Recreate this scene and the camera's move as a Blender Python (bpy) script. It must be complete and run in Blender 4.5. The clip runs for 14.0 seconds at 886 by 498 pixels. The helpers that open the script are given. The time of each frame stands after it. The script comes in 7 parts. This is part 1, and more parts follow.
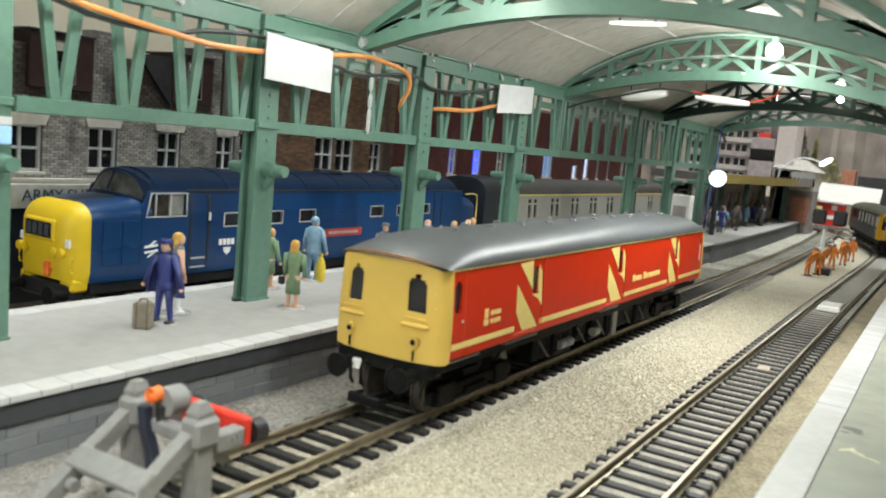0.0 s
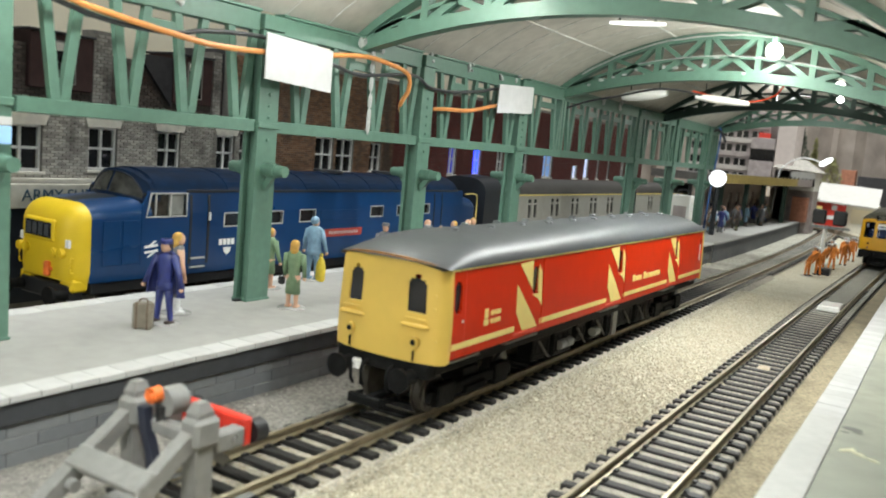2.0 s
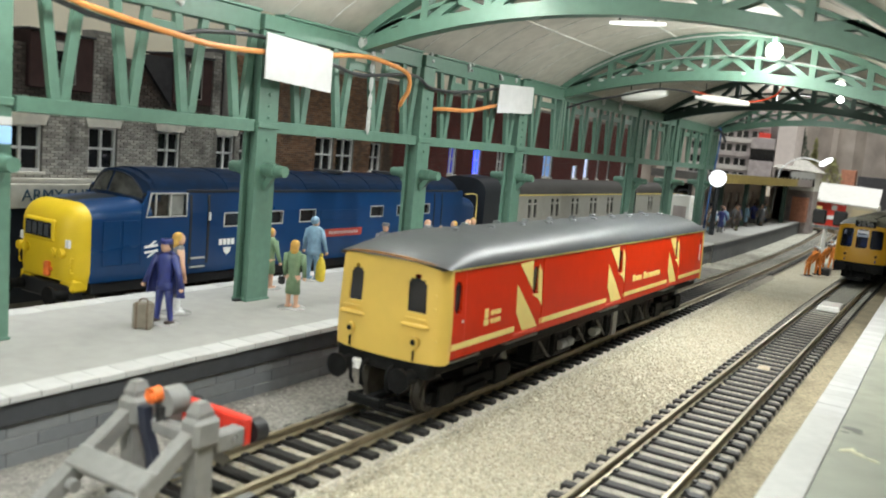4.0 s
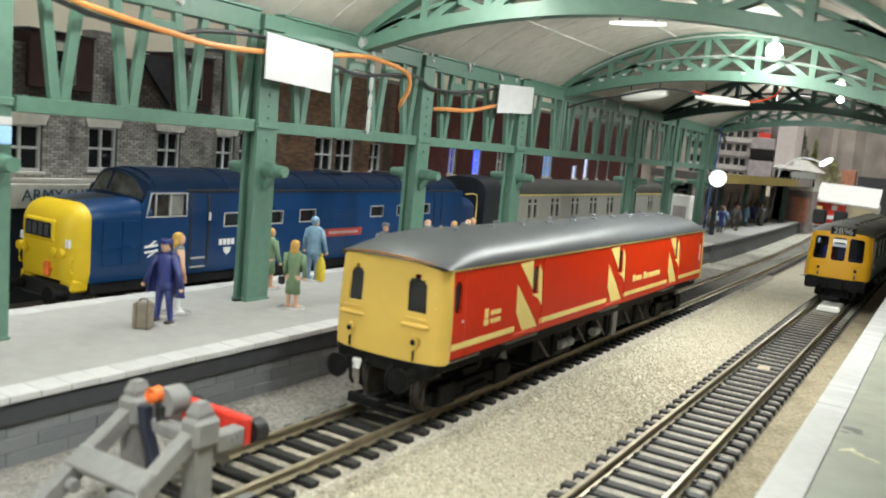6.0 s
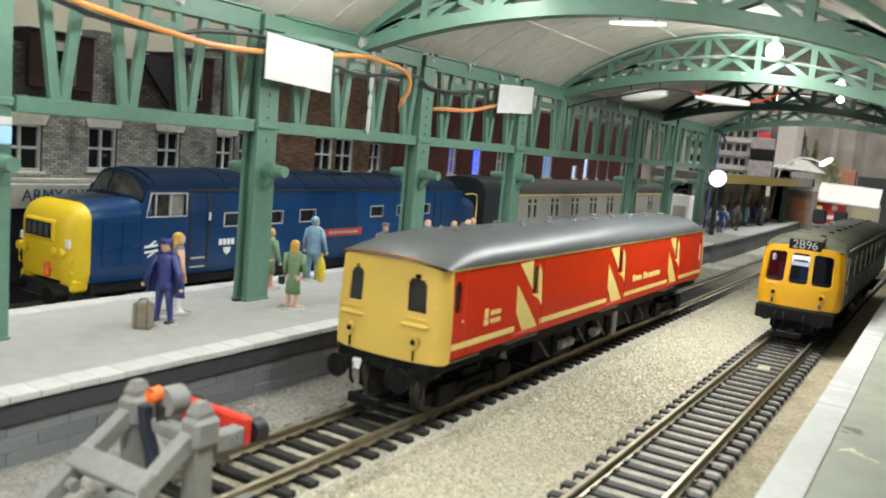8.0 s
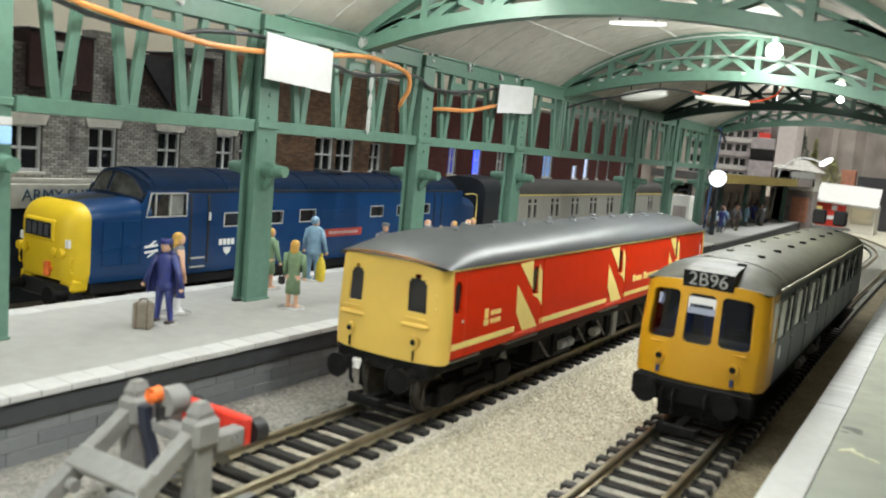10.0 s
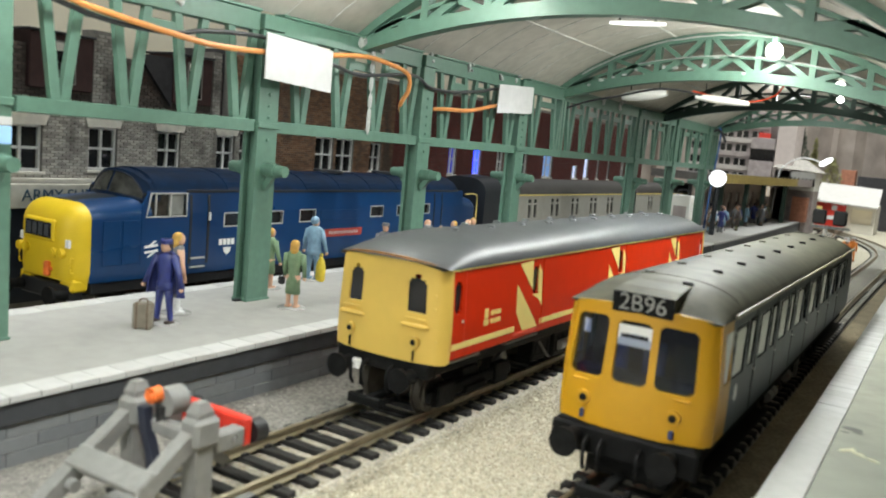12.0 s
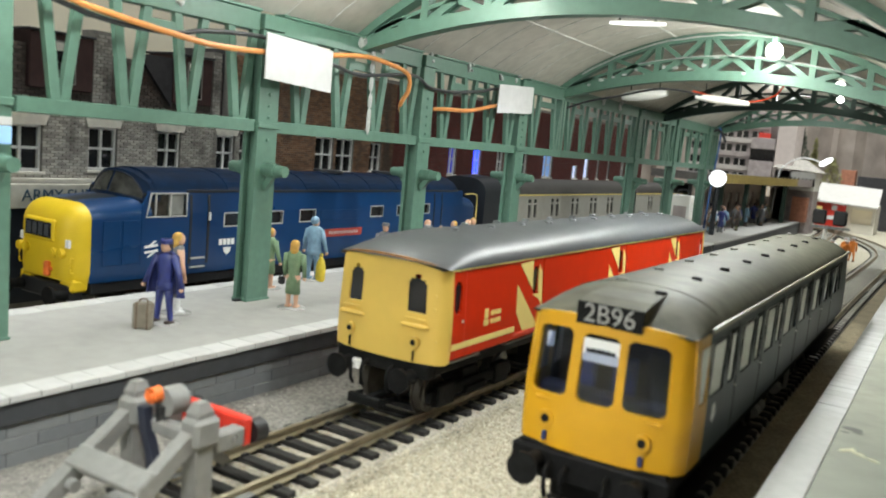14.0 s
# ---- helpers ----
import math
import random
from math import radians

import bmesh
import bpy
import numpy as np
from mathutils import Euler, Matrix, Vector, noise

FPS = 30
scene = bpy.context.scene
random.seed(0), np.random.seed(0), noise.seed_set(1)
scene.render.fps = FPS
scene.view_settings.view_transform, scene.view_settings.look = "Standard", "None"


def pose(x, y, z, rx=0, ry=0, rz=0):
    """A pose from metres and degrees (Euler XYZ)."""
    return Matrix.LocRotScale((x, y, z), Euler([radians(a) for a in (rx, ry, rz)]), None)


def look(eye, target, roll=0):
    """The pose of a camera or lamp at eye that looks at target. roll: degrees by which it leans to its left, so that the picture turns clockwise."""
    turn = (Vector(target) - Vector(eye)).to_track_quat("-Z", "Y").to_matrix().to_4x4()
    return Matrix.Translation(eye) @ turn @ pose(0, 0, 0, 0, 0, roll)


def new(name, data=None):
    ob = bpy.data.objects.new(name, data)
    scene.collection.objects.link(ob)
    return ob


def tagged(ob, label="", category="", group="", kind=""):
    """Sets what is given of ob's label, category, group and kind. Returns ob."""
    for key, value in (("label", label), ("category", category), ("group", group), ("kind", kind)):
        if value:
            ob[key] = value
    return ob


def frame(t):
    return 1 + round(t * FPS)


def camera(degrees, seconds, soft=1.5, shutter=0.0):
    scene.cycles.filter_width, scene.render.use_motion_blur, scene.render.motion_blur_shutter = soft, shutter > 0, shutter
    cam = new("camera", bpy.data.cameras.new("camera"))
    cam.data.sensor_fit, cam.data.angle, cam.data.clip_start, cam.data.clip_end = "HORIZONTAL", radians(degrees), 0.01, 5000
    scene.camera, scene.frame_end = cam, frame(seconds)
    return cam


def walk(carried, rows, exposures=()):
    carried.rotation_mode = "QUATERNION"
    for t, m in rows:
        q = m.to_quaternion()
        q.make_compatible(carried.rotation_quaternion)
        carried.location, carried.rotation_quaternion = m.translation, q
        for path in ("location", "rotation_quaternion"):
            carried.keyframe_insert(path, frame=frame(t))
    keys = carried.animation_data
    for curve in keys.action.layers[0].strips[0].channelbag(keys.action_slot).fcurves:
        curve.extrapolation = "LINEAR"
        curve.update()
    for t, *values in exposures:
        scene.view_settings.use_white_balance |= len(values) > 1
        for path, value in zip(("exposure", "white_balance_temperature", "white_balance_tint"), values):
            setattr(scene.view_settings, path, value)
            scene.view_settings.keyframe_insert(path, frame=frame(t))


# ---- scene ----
# The camera stands still beside the end of the platform road.
MM = 0.001
cam = camera(56.63, 14.0, 1.9)
EYE = (0.12548, -0.23403, 0.07939)
AIM = (-0.02951, 0.02001, 0.04142)
cam.data.dof.use_dof, cam.data.dof.focus_distance, cam.data.dof.aperture_fstop = True, 0.42, 30.0
walk(cam, [(0.0, look(EYE, AIM, 5.199)), (14.0, look(EYE, AIM, 5.199))], [(0.0, -0.22, 6400, 10), (14.0, -0.22, 6400, 10)])

# The hall: a dim, even room light all round.
world = bpy.data.worlds.new("hall")
scene.world = world
world.use_nodes = True
world.node_tree.nodes["Background"].inputs[0].default_value = (0.96, 1.0, 0.97, 1)
world.node_tree.nodes["Background"].inputs[1].default_value = 0.35


def lamp(name, watts, at, size, color=(0.97, 1.0, 0.965), aim=None, size_y=None, spread=180):
    """A soft lamp at a place in millimetres; it looks down, or at aim."""
    kind = "AREA" if aim else "POINT"
    data = bpy.data.lights.new(name, kind)
    data.energy, data.color = watts, color
    if aim:
        data.spread = radians(spread)
        data.shape, data.size, data.size_y = "RECTANGLE", size * MM, (size_y or size) * MM
    else:
        data.shadow_soft_size = size * MM
    ob = new(name, data)
    place = Vector(at) * MM
    ob.matrix_world = look(place, Vector(aim) * MM) if aim else Matrix.Translation(place)
    return ob


# Unseen lamps added under the shed roof for the bulbs' light, between the arches.
for x, y, z, watts in ((52, -60, 142, 0.15), (50, 84, 140, 0.27), (40, 150, 142, 0.26), (20, 470, 140, 0.16), (56, -190, 142, 0.38), (30, -395, 142, 0.27), (-5, 560, 136, 0.05)):
    lamp("added_downlight", watts, (x, y, z), 14, aim=(x - 4, y, 0))
# Point lamps added to brighten girders, arches and roof; no bulb hangs there.
for x, y, watts in ((-45, -15, 0.11), (20, 176, 0.09), (10, 505, 0.11), (-60, -115, 0.17), (-42, -330, 0.34)):
    lamp("added_glow", watts, (x, y, 133), 5, (0.96, 1.0, 0.95))
# Point lamps added for the bare bulbs' spill on the arches near them.
for x, y, z, watts in ((34, 213, 139, 0.09), (-20, 16, 134, 0.03)):
    lamp("bulb_spill", watts, (x, y, z), 3, (0.98, 1.0, 0.9))
# Unseen hall lamps added: low front fill, above the houses, above the far end.
lamp("hall_fill", 4.6, (-300, -1450, 380), 700, aim=(0, 0, 0), size_y=500)
lamp("hall_fill", 2.4, (-128, -10, 520), 200, aim=(-165, -10, 60), size_y=200)
lamp("hall_fill", 7.5, (60, 850, 1000), 500, aim=(-20, 1120, 0), size_y=300, spread=105)



# ---- materials ----
def mat(name, color, rough=0.6, metal=0.0, grain=2.0, vary=0.18, bump=0.1, stain=None, moving=False, coat=0.0, spec=0.5):
    """A painted or moulded surface: base colour with fine grain (size in mm), broad stains and fine relief."""
    m = bpy.data.materials.new(name)
    m.use_nodes = True
    nt = m.node_tree
    b = nt.nodes["Principled BSDF"]
    b.inputs["Roughness"].default_value = rough
    b.inputs["Metallic"].default_value = metal
    b.inputs["Coat Weight"].default_value = coat
    b.inputs["Specular IOR Level"].default_value = spec
    co = nt.nodes.new("ShaderNodeTexCoord")
    if moving:
        src = co.outputs["Object"]
    else:
        src = nt.nodes.new("ShaderNodeNewGeometry").outputs["Position"]
    fine = nt.nodes.new("ShaderNodeTexNoise")
    fine.inputs["Scale"].default_value = 1000.0 / grain
    fine.inputs["Detail"].default_value = 4
    broad = nt.nodes.new("ShaderNodeTexNoise")
    broad.inputs["Scale"].default_value = 1000.0 / (grain * 14)
    broad.inputs["Detail"].default_value = 3
    nt.links.new(src, fine.inputs["Vector"])
    nt.links.new(src, broad.inputs["Vector"])
    dark = tuple(c * (1 - vary) for c in color)
    light = tuple(min(1, c * (1 + vary)) for c in color)
    ramp = nt.nodes.new("ShaderNodeValToRGB")
    ramp.color_ramp.elements[0].position, ramp.color_ramp.elements[1].position = 0.3, 0.7
    ramp.color_ramp.elements[0].color, ramp.color_ramp.elements[1].color = (*dark, 1), (*light, 1)
    nt.links.new(fine.outputs["Fac"], ramp.inputs["Fac"])
    mix = nt.nodes.new("ShaderNodeMix")
    mix.data_type = "RGBA"
    s = stain or tuple(c * (1 - vary * 1.3) for c in color)
    mix.inputs["B"].default_value = (*s, 1)
    r2 = nt.nodes.new("ShaderNodeMapRange")
    r2.inputs["From Min"].default_value, r2.inputs["From Max"].default_value = 0.48, 0.75
    r2.inputs["To Max"].default_value = 0.7
    nt.links.new(broad.outputs["Fac"], r2.inputs["Value"])
    nt.links.new(r2.outputs["Result"], mix.inputs["Factor"])
    nt.links.new(ramp.outputs["Color"], mix.inputs["A"])
    nt.links.new(mix.outputs["Result"], b.inputs["Base Color"])
    rr = nt.nodes.new("ShaderNodeMapRange")
    rr.inputs["To Min"].default_value, rr.inputs["To Max"].default_value = max(0.02, rough - 0.08), min(1, rough + 0.1)
    nt.links.new(broad.outputs["Fac"], rr.inputs["Value"])
    nt.links.new(rr.outputs["Result"], b.inputs["Roughness"])
    if bump:
        bp = nt.nodes.new("ShaderNodeBump")
        bp.inputs["Strength"].default_value = bump
        bp.inputs["Distance"].default_value = grain * 0.15 * MM
        nt.links.new(fine.outputs["Fac"], bp.inputs["Height"])
        nt.links.new(bp.outputs["Normal"], b.inputs["Normal"])
    return m


def pieces_mat(name, colors, rough=0.8, grain=1.2, bump=0.3, island=False, soot=0.0):
    """Alike pieces whose colour changes from piece to piece."""
    m = mat(name, colors[0], rough, grain=grain, vary=0.2, bump=bump)
    nt = m.node_tree
    b = nt.nodes["Principled BSDF"]
    rnd = nt.nodes.new("ShaderNodeNewGeometry").outputs["Random Per Island"] if island else nt.nodes.new("ShaderNodeObjectInfo").outputs["Random"]
    ramp = nt.nodes.new("ShaderNodeValToRGB")
    cr = ramp.color_ramp
    cr.interpolation = "CONSTANT"
    while len(cr.elements) < len(colors):
        cr.elements.new(0.5)
    for i, (e, c) in enumerate(zip(cr.elements, colors)):
        e.position, e.color = i / len(colors), (*c, 1)
    nt.links.new(rnd, ramp.inputs["Fac"])
    old = b.inputs["Base Color"].links[0].from_socket
    mul = nt.nodes.new("ShaderNodeMix")
    mul.data_type = "RGBA"
    mul.inputs["Factor"].default_value = 0.75
    nt.links.new(old, mul.inputs["A"])
    nt.links.new(ramp.outputs["Color"], mul.inputs["B"])
    nt.links.new(mul.outputs["Result"], b.inputs["Base Color"])
    if soot:
        # Sooty streaks that run down the wall.
        geo, stretch = nt.nodes.new("ShaderNodeNewGeometry"), nt.nodes.new("ShaderNodeMapping")
        stretch.inputs["Scale"].default_value = (1, 1, 0.35)
        streak, cut, dim = nt.nodes.new("ShaderNodeTexNoise"), nt.nodes.new("ShaderNodeMapRange"), nt.nodes.new("ShaderNodeMix")
        streak.inputs["Scale"].default_value, streak.inputs["Detail"].default_value = 75.0, 5
        cut.inputs["From Min"].default_value, cut.inputs["From Max"].default_value, cut.inputs["To Max"].default_value = 0.5, 0.68, soot
        dim.data_type = "RGBA"
        dim.inputs["B"].default_value = (0.05, 0.046, 0.042, 1)
        nt.links.new(geo.outputs["Position"], stretch.inputs["Vector"])
        nt.links.new(stretch.outputs["Vector"], streak.inputs["Vector"])
        nt.links.new(streak.outputs["Fac"], cut.inputs["Value"])
        nt.links.new(cut.outputs["Result"], dim.inputs["Factor"])
        nt.links.new(mul.outputs["Result"], dim.inputs["A"])
        nt.links.new(dim.outputs["Result"], b.inputs["Base Color"])
    return m


def glow(name, color, strength):
    m = bpy.data.materials.new(name)
    m.use_nodes = True
    b = m.node_tree.nodes["Principled BSDF"]
    b.inputs["Base Color"].default_value = (*color, 1)
    b.inputs["Emission Color"].default_value = (*color, 1)
    b.inputs["Emission Strength"].default_value = strength
    return m


def glass(name, tint=(0.9, 0.93, 0.95), rough=0.03):
    m = bpy.data.materials.new(name)
    m.use_nodes = True
    b = m.node_tree.nodes["Principled BSDF"]
    b.inputs["Base Color"].default_value = (*tint, 1)
    b.inputs["Transmission Weight"].default_value = 1.0
    b.inputs["Roughness"].default_value = rough
    b.inputs["IOR"].default_value = 1.45
    return m


GREEN = mat("green_plastic", (0.102, 0.198, 0.147), 0.42, grain=3, vary=0.1, bump=0.04)
# The same green darkened, for the backlit shade on the third arch.
GREEN_SHADED = mat("shaded_green_plastic", (0.018, 0.042, 0.032), 0.4, grain=3, vary=0.12, bump=0.04)
ROOF_SHEET = mat("grey_card_sheet", (0.54, 0.51, 0.45), 0.75, grain=6, vary=0.1, bump=0.05)
SEAM = mat("pale_seam", (0.62, 0.61, 0.57), 0.6, grain=3)
GLUE = mat("clear_glue", (0.42, 0.44, 0.42), 0.3, grain=2, vary=0.1)
CARD = mat("white_card", (0.58, 0.58, 0.575), 0.7, grain=4, vary=0.05, bump=0.02)
ORANGE_CABLE = mat("orange_cable", (0.80, 0.33, 0.10), 0.35, grain=3, vary=0.08)
BLACK_CABLE = mat("black_cable", (0.045, 0.047, 0.05), 0.45, grain=3)
RED_CABLE = mat("red_cable", (0.55, 0.06, 0.02), 0.4, grain=3)
BLUE_CABLE = mat("blue_cable", (0.03, 0.12, 0.35), 0.4, grain=3)
WHITE_PLASTIC = mat("white_plastic", (0.78, 0.77, 0.73), 0.45, grain=5, vary=0.05)
BALLAST = mat("ballast_sand", (0.415, 0.385, 0.295), 0.95, grain=1.3, vary=0.45, bump=0.6, stain=(0.31, 0.275, 0.2))
STONES = pieces_mat("ballast_stones", [(0.50, 0.46, 0.35), (0.42, 0.38, 0.288), (0.555, 0.52, 0.415), (0.335, 0.30, 0.23), (0.47, 0.425, 0.32)], 0.9, 0.8, 0.3, island=True)
STONES_BROWN = pieces_mat("brown_ballast_stones", [(0.34, 0.29, 0.19), (0.26, 0.22, 0.14), (0.40, 0.35, 0.24), (0.20, 0.165, 0.11)], 0.9, 0.8, 0.3, island=True)
STONES_GREY = pieces_mat("grey_ballast_stones", [(0.25, 0.24, 0.22), (0.18, 0.17, 0.16), (0.33, 0.31, 0.28), (0.13, 0.12, 0.11)], 0.9, 0.8, 0.3, island=True)
SLEEPER = mat("black_sleeper", (0.024, 0.023, 0.022), 0.5, grain=2, vary=0.25, spec=0.25)
RAIL = mat("nickel_rail", (0.40, 0.35, 0.25), 0.38, 0.85, grain=4, vary=0.2, bump=0.03)
PLATFORM_TOP = mat("grey_platform_paint", (0.33, 0.325, 0.305), 0.7, grain=5, vary=0.07, bump=0.06)
PLATFORM_TOP2 = mat("green_grey_platform", (0.31, 0.315, 0.25), 0.6, grain=7, vary=0.12, bump=0.1, stain=(0.20, 0.215, 0.18))
EDGE_WHITE = mat("white_edge_paint", (0.45, 0.45, 0.425), 0.6, grain=3, vary=0.08)
EDGE_SHADE = mat("edge_shade", (0.045, 0.048, 0.052), 0.6, grain=3, vary=0.15)
BLOCK = pieces_mat("grey_blocks", [(0.17, 0.18, 0.185), (0.15, 0.158, 0.165), (0.19, 0.197, 0.2)], 0.7, 2, 0.1)
MORTAR = mat("dark_mortar", (0.12, 0.125, 0.128), 0.8, grain=1)
BUFFER_GREY = mat("grey_buffer_plastic", (0.20, 0.197, 0.187), 0.55, grain=2, vary=0.1)
BUFFER_RED = mat("red_buffer_beam", (0.62, 0.035, 0.018), 0.4, grain=2, vary=0.08)
BUFFER_ORANGE = mat("orange_buffer_lamp", (0.75, 0.16, 0.03), 0.4, grain=2)
BLACK = mat("black_plastic", (0.013, 0.013, 0.014), 0.45, grain=2, vary=0.3)
BLACK_M = mat("black_underframe", (0.009, 0.009, 0.009), 0.6, grain=2, vary=0.4, moving=True, spec=0.1)
WHEEL = mat("wheel_steel", (0.09, 0.085, 0.08), 0.4, 0.7, grain=2, moving=True)
TYRE = mat("dull_steel_tyre", (0.10, 0.09, 0.075), 0.45, 0.6, grain=2, moving=True)
YELLOW_DMU = mat("warm_yellow_paint", (0.57, 0.295, 0.007), 0.36, grain=6, vary=0.05, bump=0.015, moving=True, stain=(0.47, 0.22, 0.01))
YELLOW_MAIL = mat("pale_yellow_paint", (0.68, 0.46, 0.095), 0.4, grain=6, vary=0.04, bump=0.015, moving=True)
YELLOW_NOSE = mat("lemon_yellow_paint", (0.74, 0.51, 0.012), 0.45, grain=6, vary=0.04, bump=0.015, moving=True)
CREAM_YELLOW = mat("cream_yellow_print", (0.78, 0.62, 0.20), 0.45, grain=4, vary=0.05, bump=0, moving=True)
RED_MAIL = mat("mail_red_paint", (0.54, 0.026, 0.003), 0.32, grain=6, vary=0.07, bump=0.015, moving=True, spec=0.12)
RED_BRIGHT = mat("bright_red_print", (0.68, 0.05, 0.02), 0.4, grain=4, vary=0.05, moving=True)
ROOF_MAIL = mat("grey_roof_paint", (0.066, 0.07, 0.073), 0.42, grain=5, vary=0.12, bump=0.03, moving=True, spec=0.3)
ROOF_DMU = mat("dark_roof_paint", (0.062, 0.060, 0.041), 0.58, grain=5, vary=0.28, bump=0.04, moving=True, spec=0.2)
DMU_SIDE = mat("slate_blue_paint", (0.026, 0.039, 0.047), 0.42, grain=5, vary=0.1, moving=True)
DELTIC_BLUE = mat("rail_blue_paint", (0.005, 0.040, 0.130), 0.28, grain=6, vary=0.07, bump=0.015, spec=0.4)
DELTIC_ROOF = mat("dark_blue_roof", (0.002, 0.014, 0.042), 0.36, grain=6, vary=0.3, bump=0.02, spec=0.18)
CAB_BLACK = mat("black_cab_top", (0.014, 0.017, 0.022), 0.4, grain=4)
PALE_CAB = mat("pale_cab_interior", (0.30, 0.31, 0.29), 0.4, grain=4, vary=0.3)
SILVER = mat("silver_trim", (0.58, 0.58, 0.56), 0.35, 0.3, grain=3)
HEADCODE = mat("faded_white_characters", (0.30, 0.30, 0.29), 0.6, grain=1.5, vary=0.2, bump=0, moving=True)
WHITE_PRINT = mat("white_print", (0.8, 0.8, 0.78), 0.5, grain=3, vary=0.03, bump=0, moving=True)
NAME_RED = mat("red_nameplate", (0.42, 0.05, 0.035), 0.4, grain=3)
GLASS_DARK = mat("smoked_window", (0.022, 0.022, 0.024), 0.06, grain=8, vary=0.1, bump=0, moving=True)
INTERIOR = mat("dark_interior", (0.012, 0.014, 0.028), 0.7, grain=4, moving=True)
SEAT_BLUE = mat("blue_seat", (0.045, 0.085, 0.26), 0.7, grain=3, moving=True)
LIT_PANE = mat("pale_lit_pane", (0.78, 0.78, 0.72), 0.3, grain=6, vary=0.1, moving=True)



# ---- mesh helpers: all measures in millimetres ----
def part(name, bm, material, parent=None, label="", smooth=False, at=None, weld=False):
    """Links a bmesh as one mesh object, under a thing or a part."""
    me = bpy.data.meshes.new(name)
    if weld:
        bmesh.ops.remove_doubles(bm, verts=bm.verts, dist=0.001)
    bmesh.ops.recalc_face_normals(bm, faces=bm.faces)
    bm.to_mesh(me)
    bm.free()
    me.transform(Matrix.Scale(MM, 4))
    me.materials.append(material)
    if smooth:
        me.polygons.foreach_set("use_smooth", [True] * len(me.polygons))
        me.set_sharp_from_angle(angle=radians(38))
    ob = new(name, me)
    if at:
        ob.location = Vector(at) * MM
    if parent:
        ob.parent = parent
    if label:
        tagged(ob, label)
    return ob


def thing(name, label, category, at=(0, 0, 0), group="", kind="", rz=0):
    ob = new(name)
    ob.empty_display_size = 0.01
    ob.matrix_world = pose(at[0] * MM, at[1] * MM, at[2] * MM, 0, 0, rz)
    return tagged(ob, label, category, group, kind)


def solid(name, bm, material, label, category, group="", kind="", smooth=False, at=None):
    return tagged(part(name, bm, material, smooth=smooth, at=at), label, category, group, kind)


def box(x0, x1, y0, y1, z0, z1, bevel=0.0, bm=None, seg=1):
    out = bm or bmesh.new()
    tmp = bmesh.new() if bm else out
    r = bmesh.ops.create_cube(tmp, size=1)
    for v in r["verts"]:
        v.co = Vector((x0 + (v.co.x + 0.5) * (x1 - x0), y0 + (v.co.y + 0.5) * (y1 - y0), z0 + (v.co.z + 0.5) * (z1 - z0)))
    if bevel:
        bmesh.ops.bevel(tmp, geom=tmp.edges[:], offset=bevel, segments=seg, affect="EDGES", profile=0.5)
    return merge(out, tmp) if bm else out


def merge(out, tmp):
    me = bpy.data.meshes.new("tmp")
    tmp.to_mesh(me)
    tmp.free()
    out.from_mesh(me)
    bpy.data.meshes.remove(me)
    return out


def bar(p, q, w, h, bm=None, up=(0, 0, 1)):
    """A straight bar of section w x h from p to q."""
    bm = bm or bmesh.new()
    p, q = Vector(p), Vector(q)
    d = (q - p).normalized()
    side = d.cross(Vector(up))
    side = side.normalized() if side.length > 1e-4 else d.cross(Vector((1, 0, 0))).normalized()
    top = side.cross(d)
    ring = []
    for e in (p, q):
        ring.append([bm.verts.new(e + side * a * w / 2 + top * b * h / 2) for a, b in ((-1, -1), (1, -1), (1, 1), (-1, 1))])
    bm.faces.new(ring[0])
    bm.faces.new(ring[1][::-1])
    for i in range(4):
        bm.faces.new((ring[0][i], ring[0][(i + 1) % 4], ring[1][(i + 1) % 4], ring[1][i]))
    return bm


def rod(p, q, r, r2=None, n=12, bm=None):
    """A round bar or cone from p to q."""
    bm = bm or bmesh.new()
    p, q = Vector(p), Vector(q)
    m = (q - p).to_track_quat("Z", "Y").to_matrix()
    rings = []
    for e, rad in ((p, r), (q, r if r2 is None else r2)):
        rings.append([bm.verts.new(e + m @ Vector((rad * math.cos(a), rad * math.sin(a), 0))) for a in [2 * math.pi * i / n for i in range(n)]])
    bm.faces.new(rings[0][::-1])
    bm.faces.new(rings[1])
    for i in range(n):
        bm.faces.new((rings[0][i], rings[0][(i + 1) % n], rings[1][(i + 1) % n], rings[1][i]))
    return bm


def loft(sections, bm=None, close=True, cap=True):
    """Skins a run of sections with equal numbers of points."""
    bm = bm or bmesh.new()
    rows = [[bm.verts.new(p) for p in s] for s in sections]
    n = len(rows[0])
    for a, b in zip(rows, rows[1:]):
        for i in range(n if close else n - 1):
            bm.faces.new((a[i], a[(i + 1) % n], b[(i + 1) % n], b[i]))
    if cap:
        bm.faces.new(rows[0][::-1])
        bm.faces.new(rows[-1])
    return bm


def blob(at, r, bm=None, sub=1):
    bm = bm or bmesh.new()
    rr = (r, r, r) if isinstance(r, (int, float)) else r
    m = Matrix.Translation(at) @ Matrix.Diagonal((*rr, 1))
    bmesh.ops.create_icosphere(bm, subdivisions=sub, radius=1, matrix=m)
    return bm


